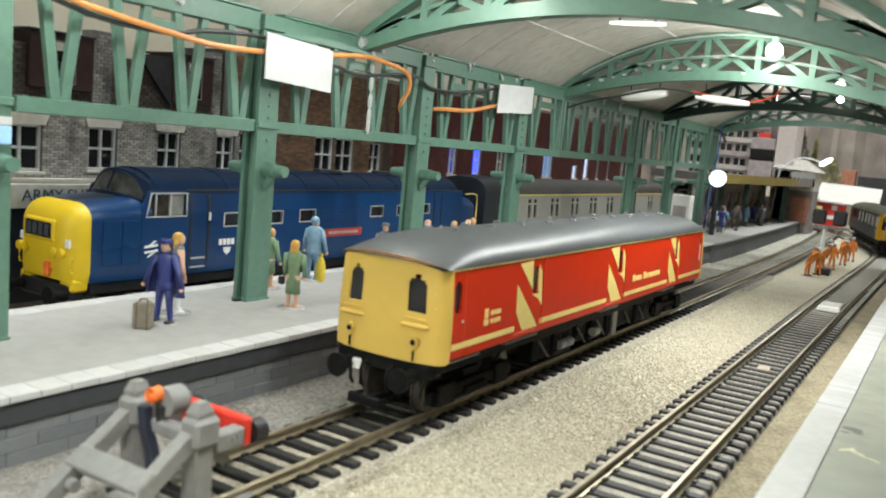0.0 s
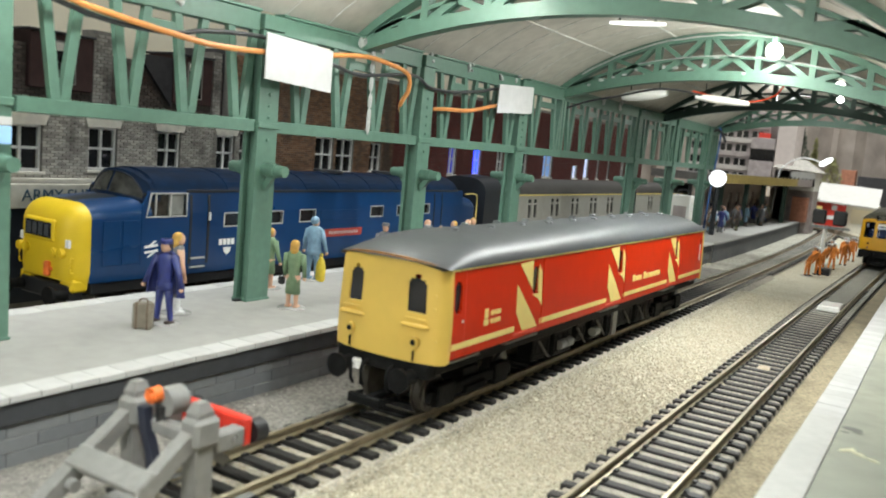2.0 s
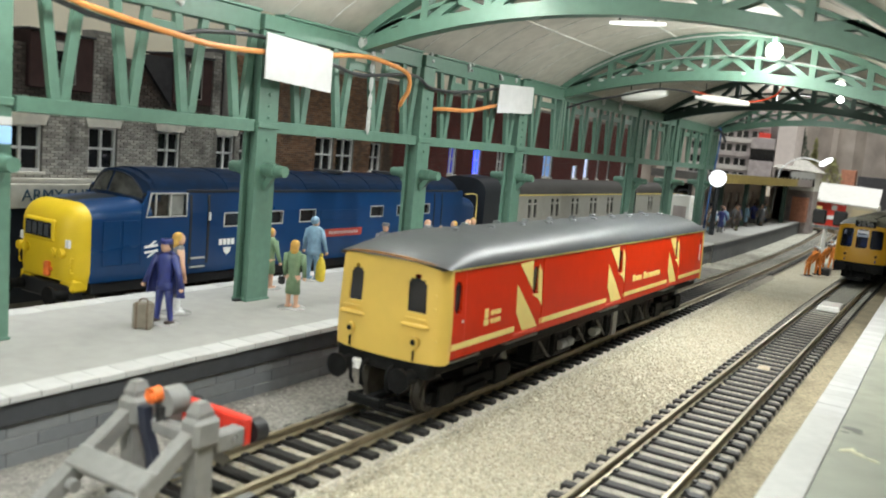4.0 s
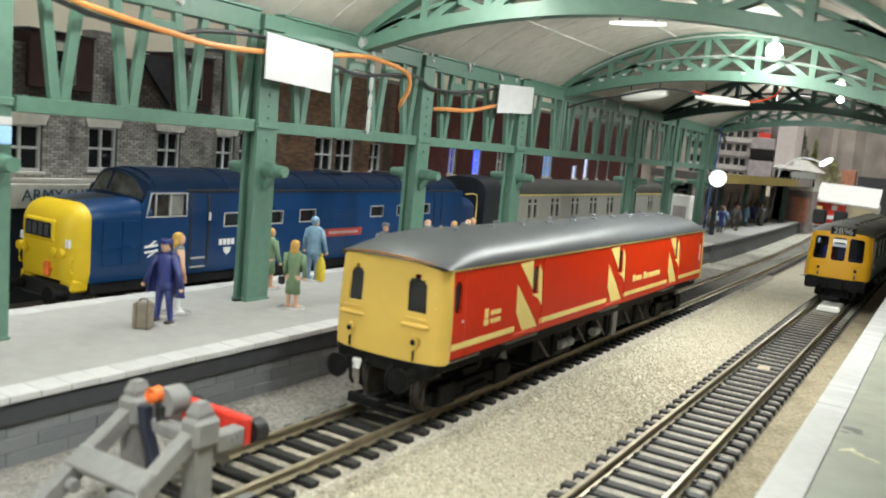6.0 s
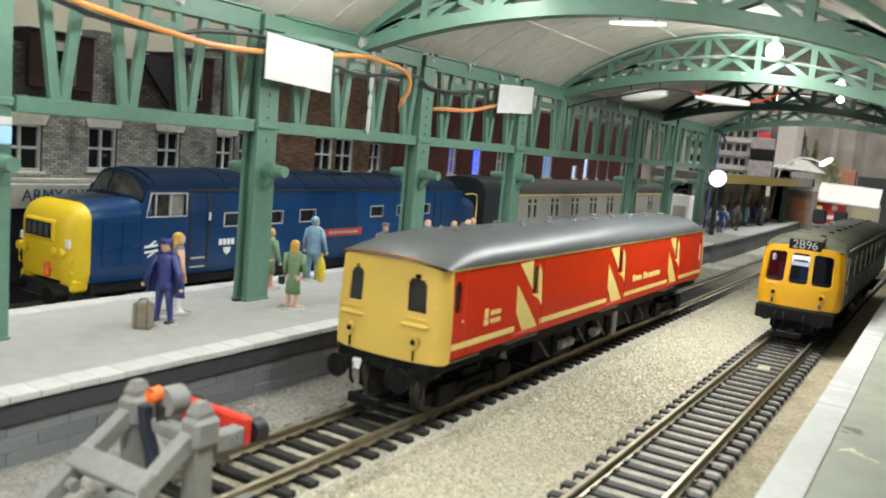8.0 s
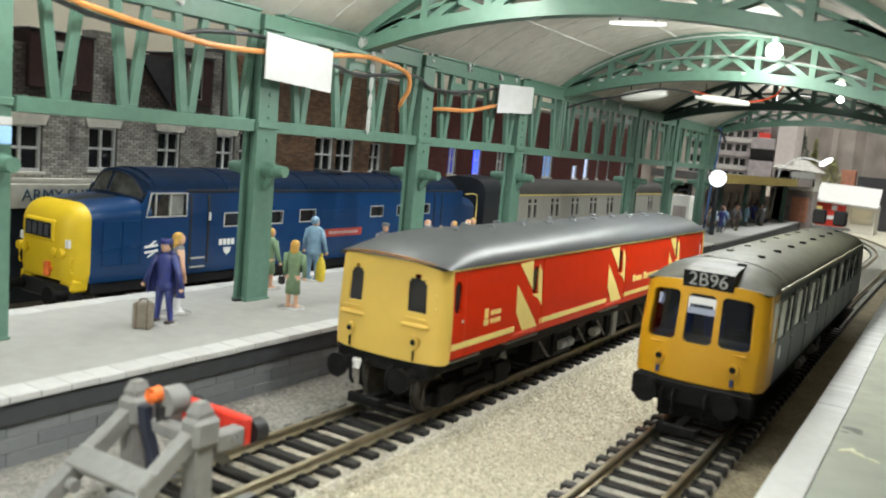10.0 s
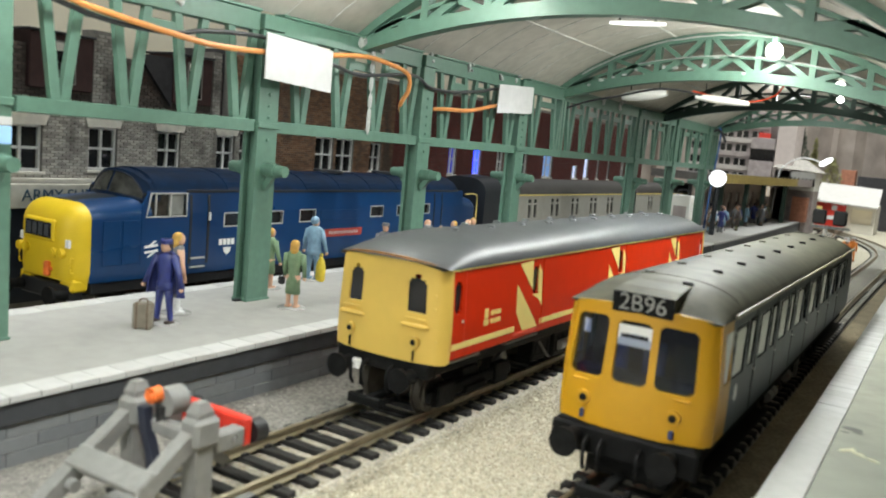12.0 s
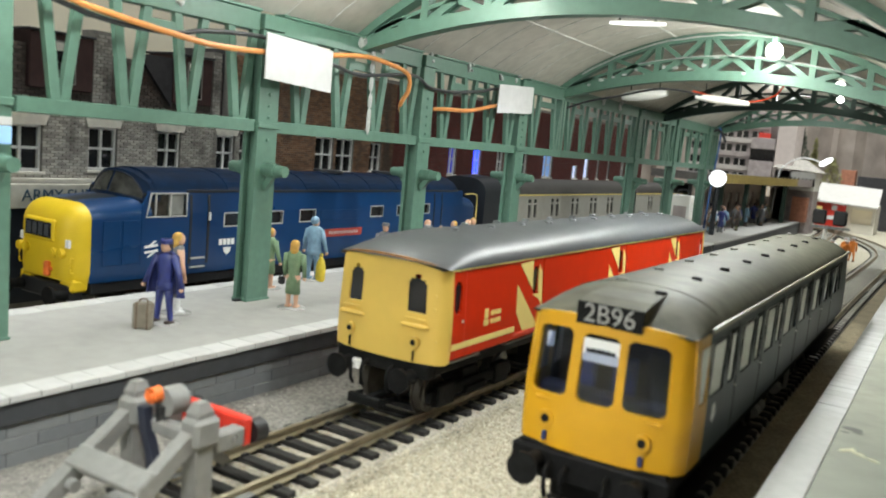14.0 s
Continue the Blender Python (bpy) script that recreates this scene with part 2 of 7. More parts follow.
def cable(points, r, bm=None, n=8, steps=8):
    """A round cable through points."""
    pts = [Vector(p) for p in points]
    pts = [pts[0] * 2 - pts[1]] + pts + [pts[-1] * 2 - pts[-2]]
    line = []
    for i in range(1, len(pts) - 2):
        a, b, c, d = pts[i - 1:i + 3]
        for k in range(steps):
            t = k / steps
            line.append(0.5 * ((2 * b) + (c - a) * t + (2 * a - 5 * b + 4 * c - d) * t * t + (3 * b - a - 3 * c + d) * t ** 3))
    line.append(pts[-2])
    secs = []
    for i, p in enumerate(line):
        d = (line[min(i + 1, len(line) - 1)] - line[max(i - 1, 0)]).normalized()
        s = d.cross(Vector((0, 0, 1)))
        s = s.normalized() if s.length > 1e-3 else Vector((1, 0, 0))
        u = s.cross(d)
        secs.append([p + (s * math.cos(a) + u * math.sin(a)) * r for a in [2 * math.pi * k / n for k in range(n)]])
    return loft(secs, bm)


def panel(u_lines, v_lines, holes, outer, inner, bm=None):
    """A sheet with openings through it: cells of a grid, less those inside holes (u0, u1, v0, v1)."""
    bm = bm or bmesh.new()
    us = sorted({round(u, 3) for u in list(u_lines) + [h[i] for h in holes for i in (0, 1)]})
    vs = sorted({round(v, 3) for v in list(v_lines) + [h[i] for h in holes for i in (2, 3)]})
    full = {}
    for i in range(len(us) - 1):
        for j in range(len(vs) - 1):
            cu, cv = (us[i] + us[i + 1]) / 2, (vs[j] + vs[j + 1]) / 2
            full[i, j] = not any(h[0] < cu < h[1] and h[2] < cv < h[3] for h in holes)
    cache = {}

    def vert(k, i, j):
        if (k, i, j) not in cache:
            cache[k, i, j] = bm.verts.new((outer, inner)[k](us[i], vs[j]))
        return cache[k, i, j]

    for (i, j), on in full.items():
        if not on:
            continue
        q = [(i, j), (i + 1, j), (i + 1, j + 1), (i, j + 1)]
        bm.faces.new([vert(0, *c) for c in q])
        bm.faces.new([vert(1, *c) for c in reversed(q)])
        for k, nb in enumerate(((i, j - 1), (i + 1, j), (i, j + 1), (i - 1, j))):
            if not full.get(nb, False):
                a, b = q[k], q[(k + 1) % 4]
                bm.faces.new((vert(0, *b), vert(0, *a), vert(1, *a), vert(1, *b)))
    return bm


def words(text, size, material, parent, m, name="lettering", label="", depth=0.05):
    """Raised lettering; m places it in the parent's space, in millimetres."""
    cu = bpy.data.curves.new(name, "FONT")
    cu.body, cu.size, cu.align_x, cu.align_y, cu.extrude = text, size * MM, "CENTER", "CENTER", depth * MM
    cu.materials.append(material)
    ob = new(name, cu)
    ob.parent = parent
    m = m.copy()
    m.translation *= MM
    ob.matrix_basis = m
    if label:
        tagged(ob, label)
    return ob


# ---- the ground, tracks and platforms ----
def track_b(y):
    """Centre line of the road on which the railcar runs."""
    if y < 250:
        return 71.0
    if y < 700:
        return 71.0 + 3.5 * (1 - math.cos(math.pi * (y - 250) / 450)) / 2
    return 74.5 - 0.00062 * (y - 700) ** 2


def track_a(y):
    return 0.0 if y < 430 else -0.00005 * (y - 430) ** 2


def track_c(y):
    return -141.0


bm = bmesh.new()
n_x, n_y = 60, 90
rows = []
for j in range(n_y + 1):
    y = -420 + 2600 * (j / n_y) ** 1.6
    rows.append([bm.verts.new((-620 + 1300 * i / n_x, y, 0.25 * noise.noise(Vector((i * 3.1, j * 2.7, 0))))) for i in range(n_x + 1)])
for a, b in zip(rows, rows[1:]):
    for i in range(n_x):
        bm.faces.new((a[i], a[i + 1], b[i + 1], b[i]))
solid("ground", bm, BALLAST, "sand-coloured fine ballast over the baseboard between the tracks", "ground", kind="structure", smooth=True)


def stones(name, material, label, count, region, size, seed, skip=None, lift=0.1):
    """Loose chips of ballast, joined in one mesh."""
    rnd = np.random.RandomState(seed)
    x = rnd.uniform(region[0], region[1], count)
    y = region[2] + (region[3] - region[2]) * rnd.uniform(0, 1, count) ** 1.5
    keep = np.ones(count, bool)
    if skip is not None:
        keep = np.array([not skip(a, b) for a, b in zip(x, y)])
    x, y = x[keep], y[keep]
    k = len(x)
    base = np.array([(1, 0, -.2), (-.4, .9, -.2), (-.6, -.8, -.2), (.15, .1, .8), (.5, .6, .35), (-.5, .1, .5)])
    faces = np.array([(0, 4, 3), (4, 1, 3), (1, 5, 3), (5, 2, 3), (2, 0, 3), (0, 1, 4), (1, 2, 5)])
    ang, s = rnd.uniform(0, 6.28, k), rnd.uniform(0.5, 1.25, k) * size
    sq = rnd.uniform(0.55, 1.0, (k, 6))
    vx = (base[None, :, 0] * np.cos(ang)[:, None] - base[None, :, 1] * np.sin(ang)[:, None]) * s[:, None] * sq + x[:, None]
    vy = (base[None, :, 0] * np.sin(ang)[:, None] + base[None, :, 1] * np.cos(ang)[:, None]) * s[:, None] * sq + y[:, None]
    vz = base[None, :, 2] * (s * rnd.uniform(0.5, 1.1, k))[:, None] + lift
    co = np.stack([vx, vy, vz], -1).reshape(-1, 3) * MM
    fc = (faces[None] + (np.arange(k) * 6)[:, None, None]).reshape(-1, 3)
    me = bpy.data.meshes.new(name)
    me.from_pydata(co.tolist(), [], fc.tolist())
    me.materials.append(material)
    return tagged(new(name, me), label, "ballast", kind="stuff")


stones("ballast_chips", STONES, "sand-coloured granite ballast chips between the two tracks", 26000, (15, 58, -125, 330), 0.68, 3)
stones("ballast_chips", STONES, "sand-coloured ballast chips round the sleeper ends", 4500, (12, 20, -130, 330), 0.6, 8, lift=1.05)
stones("ballast_chips", STONES_BROWN, "brown sandy ballast chips beside the railcar's track", 6500, (84, 104, -130, 280), 0.55, 4)
stones("ballast_chips", STONES_GREY, "grey ballast chips at the foot of the platform wall", 8000, (-40, -9, -175, 60), 0.85, 5)
stones("ballast_chips", STONES_BROWN, "grey brown ballast chips between the rails", 4000, (-12, 15, -175, 60), 0.5, 6, lift=1.3)
stones("ballast_chips", STONES, "sand-coloured ballast chips between the rails", 6000, (58.5, 83.5, -130, 200), 0.42, 7, lift=1.75)


def rail_track(name, centre, y0, y1, pitch, label, step=25.0):
    """Two bullhead rails on sleepers, following a centre line."""
    t = thing(name, label, "railway track", kind="structure")
    prof = [(-1.3, 2.6), (1.3, 2.6), (1.3, 2.9), (0.35, 3.2), (0.35, 4.1), (0.6, 4.3), (0.6, 4.9), (0.45, 5.0), (-0.45, 5.0), (-0.6, 4.9), (-0.6, 4.3), (-0.35, 4.1), (-0.35, 3.2), (-1.3, 2.9)]
    k = max(2, int((y1 - y0) / step))
    ys = [y0 + (y1 - y0) * i / k for i in range(k + 1)]
    for side in (-8.75, 8.75):
        part("rail", loft([[(centre(y) + side + px, y, pz) for px, pz in prof] for y in ys]), RAIL, t)
    chair = bmesh.new()
    sl = box(-14.7, 14.7, -1.5, 1.5, 0.2, 2.6, 0.18)
    first = part("sleeper", sl, SLEEPER, t, at=(centre(y0), y0, 0))
    y, i = y0 + pitch, 1
    rest = bmesh.new()
    while y < y1:
        a = math.atan((centre(y + 1) - centre(y - 1)) / 2)
        if i < 130:
            o = new("sleeper", first.data)
            o.parent = t
            o.matrix_basis = pose(centre(y) * MM, y * MM, 0, 0, 0, -math.degrees(a))
        else:
            d, s = Vector((math.cos(a), -math.sin(a), 0)) * 15, Vector((centre(y), y, 1.4))
            bar(s - d, s + d, 3.0, 2.2, rest)
        for side in (-8.75, 8.75):
            if y < 420:
                for o_ in (-1.75, 1.75):
                    box(centre(y) + side + o_ - 0.5, centre(y) + side + o_ + 0.5, y - 0.9, y + 0.9, 2.5, 3.2, bm=chair)
        y += pitch
        i += 1
    part("rail_chairs", chair, SLEEPER, t, "small black moulded rail fixings")
    if len(rest.faces):
        tagged(part("far_sleepers", rest, SLEEPER, t), kind="stuff")
    return t


rail_track("track_platform_road", track_a, -128, 1250, 7.6, "code 100 nickel rails on black plastic sleepers beside the platform")
rail_track("track_centre_road", track_b, -140, 1250, 7.6, "nickel rails on black plastic sleepers, curving away in the distance")
rail_track("track_back_road", track_c, -230, 700, 8.4, "nickel rails on black sleepers under the blue locomotive")


# Left island platform between the mail car's road and the locomotive's road.
PX0, PX1, PY0, PY1 = -114.6, -39.8, -415.0, 470.0
isle = thing("platform_island", "grey station platform with white edge stones and block walls", "platform", kind="structure")
part("platform_surface", box(PX0 + 7.2, PX1 - 7.4, PY0, PY1, 12, 17), PLATFORM_TOP, isle)
part("platform_core", box(PX0 + 4.2, PX1 - 3.4, PY0, PY1, 0.2, 11.9), MORTAR, isle)
# A dark band colours in the shadow under the overhanging edge stones.
for x0, x1 in ((PX0 + 1.2, PX0 + 7.1), (PX1 - 7.3, PX1 - 0.9)):
    part("coping", box(x0, x1, PY0, PY1, 10.4, 15.6, 0.2), EDGE_SHADE, isle, "dark grey band for the shade below the edge stones")
# The platform goes on beyond the shed, bending with the track.
far_l = [(-40 + 0.00022 * -(y - 470) ** 2 * 0.2 + 0.06 * (y - 470) * 0, y) for y in range(470, 1060, 40)]
bm = bmesh.new()
loft([[(-150, y, 0.2), (x, y, 0.2), (x, y, 16.8), (-150, y, 16.8)] for x, y in far_l], bm)
solid("platform_far", bm, PLATFORM_TOP, "grey platform with dark wall running on beyond the shed", "platform", kind="structure")
bm = bmesh.new()
loft([[(x + 0.1, y, 11), (x + 0.6, y, 11), (x + 0.6, y, 15.4), (x + 0.1, y, 15.4)] for x, y in far_l], bm)
solid("platform_far_shade", bm, EDGE_SHADE, "dark shade band along the far platform", "coping", kind="structure")

# Right platform.
QX = 101.0
side = thing("platform_side", "green-grey station platform with a worn white painted edge", "platform", kind="structure")
part("platform_surface", box(QX + 8, 420, -330, 173.0, 12, 17), PLATFORM_TOP2, side)
part("platform_surface", box(QX + 8, 420, 173.6, 900, 12, 17), PLATFORM_TOP2, side)
part("platform_core", box(QX + 3, 420, -330, 900, 0.2, 11.9), MORTAR, side)
part("coping", box(QX + 1.0, QX + 7.9, -330, 900, 10.4, 15.6, 0.2), EDGE_SHADE, side, "dark grey band for the shade below the edge stones")
bm = bmesh.new()
loft([[(x + 0.1, y, 0.2), (x + 0.4, y, 0.2), (x + 0.4, y, 10.9), (x + 0.1, y, 10.9)] for x, y in far_l], bm)
solid("platform_far_wall", bm, MORTAR, "dark grey wall of the far platform", "wall", kind="structure")
bm = bmesh.new()
loft([[(track_b(y) - 15.5, y, -0.3), (track_b(y) + 15.5, y, -0.3), (track_b(y) + 13.5, y, 2.5), (track_b(y) - 13.5, y, 2.5)] for y in range(276, 1100, 25)], bm)
solid("ballast_bed", bm, mat("far_pale_track_bed", (0.47, 0.46, 0.39), 0.95, grain=3, vary=0.25, bump=0.4), "pale grey ballast filled up round the far sleepers", "ballast bed", kind="structure")
# The ballast lies deeper round the far sleepers.
fill = lambda y: 1.85 + 0.6 * min(1, max(0, (y - 200) / 76))
BED = mat("grey_track_bed", (0.225, 0.212, 0.19), 0.95, grain=1.2, vary=0.4, bump=0.6)
solid("ballast_bed", box(-43, -10, -200, 430, -0.3, 0.45), BED, "grey ballast bed along the platform wall", "ballast bed", kind="structure")
bm = bmesh.new()
loft([[(track_b(y) - 15.5, y, -0.3), (track_b(y) + 15.5, y, -0.3), (track_b(y) + 13.5, y, fill(y)), (track_b(y) - 13.5, y, fill(y))] for y in range(-200, 276, 25)], bm)
solid("ballast_bed", bm, mat("pale_grey_track_bed", (0.36, 0.335, 0.28), 0.95, grain=1.1, vary=0.35, bump=0.6), "pale grey ballast bed packed between the sleepers", "ballast bed", kind="structure")
solid("ballast_bed", box(83, 104.5, -200, 900, -0.3, 0.42), mat("brown_sand", (0.29, 0.245, 0.16), 0.95, grain=1.1, vary=0.4, bump=0.6), "brown sandy ballast bed along the side platform", "ballast bed", kind="structure")
bm = bmesh.new()
loft([[(-17.5, y, -0.3), (18.5, y, -0.3), (15.5, y, 1.35), (-14.8, y, 1.35)] for y in (-200, 100, 240)] + [[(-17.5, y, -0.3), (18.5, y, -0.3), (14.5, y, z), (-14.0, y, z)] for y, z in ((330, 2.3), (430, 2.45))], bm)
solid("ballast_bed", bm, mat("grey_tan_track_bed", (0.33, 0.305, 0.25), 0.95, grain=1.1, vary=0.4, bump=0.6), "grey tan ballast bed packed between the sleepers", "ballast bed", kind="structure")
bm = bmesh.new()
loft([[(track_a(y) - 38, y, -0.3), (track_a(y) + 15, y, -0.3), (track_a(y) + 15, y, 0.9), (track_a(y) + 11, y, 2.45), (track_a(y) - 11, y, 2.45), (track_a(y) - 15, y, 0.9), (track_a(y) - 38, y, 0.6)] for y in range(430, 1100, 30)], bm)
solid("ballast_bed", bm, mat("far_grey_track_bed", (0.36, 0.345, 0.29), 0.95, grain=2.5, vary=0.4, bump=0.6), "grey brown ballast bed of the far platform road", "ballast bed", kind="structure")



# ---- the train shed ----
COLX = -87.0
CHORD_R, CHORD_TOP, MID = 328.0, 127.5, 10.0
CROWN_R, CROWN_TOP = 166.0, 154.0


def low_z(x):
    return CHORD_TOP - CHORD_R + math.sqrt(CHORD_R ** 2 - (x - MID) ** 2)


def high_z(x):
    return CROWN_TOP - CROWN_R + math.sqrt(CROWN_R ** 2 - (x - MID - 2) ** 2)


def shed_column(y):
    """An H-section column with a stepped base, a bracket pair of round bosses and a riveted head plate."""
    t = thing("shed_column", "green plastic H-section column with round side bosses, standing on the platform", "column", (COLX, y, 17), "columns of the shed")
    for x0, x1 in ((-3.4, -1.9), (1.9, 3.4)):
        part("flange", loft([[(x0, -4.6 - k, z), (x1, -4.6 - k, z), (x1, 4.6 + k, z), (x0, 4.6 + k, z)] for z, k in ((0.6, 0.7), (101, 0.0))]), GREEN, t)
    part("web", box(-2.0, 2.0, -2.9, 2.9, 0.6, 100), GREEN, t)
    part("foot", box(-3.9, 3.9, -5.8, 5.8, 0, 0.8, 0.2), GREEN, t)
    part("foot_lug", box(-1.2, 1.2, -8.2, -5.6, 0, 0.7, 0.2), BLACK, t)
    head = box(-4.2, 4.2, -5.2, 5.2, 62, 64.2, 0.2)
    box(-4.4, 4.4, -5.4, 5.4, 96, 101, 0.2, head)
    part("head_plate", head, GREEN, t)
    for s in (-1, 1):
        b = rod((s * 2.5, 0, 47.5), (s * 8.0, 0, 47.5), 2.5, 2.5, 16)
        rod((s * 8.0, 0, 47.5), (s * 9.0, 0, 47.5), 2.6, 2.5, 16, b)
        rod((s * 9.0, 0, 47.5), (s * 13.0, 0, 47.5), 2.2, 2.0, 16, b)
        bar((s * 3.4, 0, 41), (s * 7.5, 0, 46), 2.4, 1.6, b, (0, 1, 0))
        part("boss", b, GREEN, t, smooth=True)
    rv = bmesh.new()
    for z in (58, 66, 70, 74, 78, 82):
        blob((3.6, 0, z), (0.5, 0.7, 0.7), rv)
    part("rivets", rv, GREEN, t)
    return t


COLUMNS = (-115.6, -17.6, 83.6, 181.4, 380, 480, 588)
for y in COLUMNS + (-215.2,):
    shed_column(y)


def girder(y0, y1, ends=False):
    """A lattice girder between two columns: chords and V-shaped struts."""
    t = thing("lattice_girder", "green plastic lattice girder with V struts, between two shed columns", "girder", group="girders of the shed")
    x0, x1 = COLX - 1.6, COLX + 1.8
    part("bottom_chord", box(x0 - 0.5, x1 + 0.9, y0, y1, 77.6, 81.9, 0.2), GREEN, t)
    part("top_chord", box(x0 - 0.4, x1 + 0.6, y0, y1, 112.0, 118.5, 0.2), GREEN, t)
    part("top_flange", box(x0 - 0.4, x1 + 1.3, y0, y1, 118.6, 119.6, 0.15), GREEN, t)
    span = y1 - y0
    n = max(1, round((span - 26) / 21) + 1)
    xm = x1 - 0.9
    gap = (span - 20) / (n - 1) if n > 1 else 0
    for i in range(n):
        c = y0 + 13 + gap * i if n > 1 else (y0 + y1) / 2
        w = 5.6
        v = bar((xm, c - 1.3, 81.2), (xm, c - w, 113), 2.0, 2.9, up=(0, 1, 0))
        bar((xm, c + 1.3, 81.2), (xm, c + w, 113), 2.0, 2.9, v, (0, 1, 0))
        part("v_strut", v, GREEN, t)
    for y in (y0 + 1.6, y1 - 1.6) if ends else ():
        part("end_post", box(x0 - 0.2, x1 + 0.4, y - 1.5, y + 1.5, 81.8, 112.2, 0.2), GREEN, t)
    for i in range(n):
        c = y0 + 13 + gap * i if n > 1 else (y0 + y1) / 2
        w = 5.6
        if i < n - 1:
            part("cross_strut", box(xm - 0.9, xm + 0.9, c + w - 0.4, c + gap - w + 0.4, 105.5, 109.0, 0.15), GREEN, t)
    return t


for y0, y1 in ((-420, -215.4), (-215, -120), (-109.2, -23), (-12.2, 78.2), (89, 176)):
    girder(y0, y1)
for y0, y1 in ((186.8, 237.2), (238.2, 374.6), (385.4, 455.6), (456.6, 474.6), (485.4, 582.6), (593.4, 625)):
    girder(y0, y1, True)


def arch_truss(y, material, label):
    """A crescent roof truss: bowed top and bottom chords with upright and slanting struts."""
    t = thing("roof_arch", label, "roof truss", (0, y, 0), "arches of the shed roof")
    xs = [-89 + 198 * i / 44 for i in range(45)]

    def chord(fz, depth, w):
        return loft([[(x, -w, fz(x)), (x, w, fz(x)), (x, w, fz(x) + depth), (x, -w, fz(x) + depth)] for x in xs])
    part("bottom_chord", chord(low_z, 5.2, 3.0), material, t)
    part("top_chord", chord(lambda x: max(high_z(x) - 4.0, low_z(x) + 3.0), 3.8, 3.0), material, t)
    # A middle chord, uprights at every panel, rafters below it and braces above it, in two planes.
    top = lambda q: max(high_z(q) - 2, low_z(q) + 4)
    mid = lambda q: low_z(q) + 4.0 + 0.42 * (top(q) - low_z(q) - 4.0)
    deep = lambda q: top(q) - low_z(q) > 9
    inner = [x for x in xs if deep(x)]
    part("middle_chord", loft([[(x, -2.4, mid(x) - 0.8), (x, 2.4, mid(x) - 0.8), (x, 2.4, mid(x) + 0.8), (x, -2.4, mid(x) + 0.8)] for x in inner]), material, t)
    posts = [-84.6 + 27.6 * i for i in range(8)]
    for x in posts:
        if deep(x):
            part("upright", bar((x, 0, low_z(x) + 3), (x, 0, top(x)), 3.2, 5.2, up=(0, 1, 0)), material, t)
    for x, x2 in zip(posts, posts[1:]):
        xm = (x + x2) / 2
        if not deep(xm):
            continue
        for y_plane in (-1.7, 1.7):
            a = bar((x + 1.5, y_plane, low_z(x + 1.5) + 4.4), (xm, y_plane, mid(xm)), 3.0, 1.4, up=(0, 1, 0))
            bar((xm, y_plane, mid(xm)), (x2 - 1.5, y_plane, low_z(x2 - 1.5) + 4.4), 3.0, 1.4, a, (0, 1, 0))
            part("rafter", a, material, t)
            if top(xm) - low_z(xm) > 16:
                a = bar((x + 1.5, y_plane, top(x + 1.5)), (xm, y_plane, mid(xm)), 2.4, 1.4, up=(0, 1, 0))
                bar((xm, y_plane, mid(xm)), (x2 - 1.5, y_plane, top(x2 - 1.5)), 2.4, 1.4, a, (0, 1, 0))
                part("brace", a, material, t)
    return t


arch_truss(38, GREEN, "green plastic crescent roof arch with lattice struts, lit by a bulb")
arch_truss(238, GREEN, "green plastic crescent roof arch with lattice struts and smears of glue")
# This arch has its backlit shade put into the colour.
arch_truss(440, GREEN_SHADED, "green plastic crescent roof arch with lattice struts, shade put into its colour")
arch_truss(622, GREEN, "green plastic end arch of the shed roof")
for y in (-165, -365):
    arch_truss(y, GREEN, "green plastic crescent roof arch with lattice struts")

# The roof: curved card sheets with raised seams, resting on the arches.
xs = [-89 + 199 * i / 40 for i in range(41)]
# The first two sheets are unseen, added to block light from the front.
for y0, y1 in ((-420, -365), (-365, -165), (-165, 38), (38, 238), (238, 440), (440, 627)):
    t = thing("roof_sheet", "curved grey card roof sheet with pale seams on the shed arches", "roof", kind="structure")
    rz = lambda x: max(high_z(x), low_z(x) + 6.9)
    part("sheet", loft([[(x, y0 + 0.2, rz(x)), (x, y1 - 0.2, rz(x)), (x, y1 - 0.2, rz(x) + 1.2), (x, y0 + 0.2, rz(x) + 1.2)] for x in xs]), ROOF_SHEET, t)
    n = max(1, round((y1 - y0) / 22))
    for i in range(1, n):
        y = y0 + (y1 - y0) * i / n
        part("seam", loft([[(x, y - 0.35, rz(x) - 0.25), (x, y + 0.35, rz(x) - 0.25), (x, y + 0.35, rz(x)), (x, y - 0.35, rz(x))] for x in xs]), SEAM, t)
    for x in (-55, -20, 20, 62):
        part("long_seam", box(x - 0.4, x + 0.4, y0 + 0.3, y1 - 0.3, rz(x) - 0.6, rz(x) + 0.1), SEAM, t)


# An unseen wall and roof panel, added to cut room light from the side.
solid("ceiling", box(111.5, 430, -420, 1420, 119, 123), ROOF_SHEET, "plain unseen roof panel added to block light on the side platform", "ceiling", kind="structure")
solid("blocking_wall", box(430, 450, -900, 1420, -20, 620), mat("dim_blocking_wall", (0.10, 0.095, 0.085), 0.9, grain=40, vary=0.15), "plain dark unseen wall added to cut room light", "wall", kind="structure")

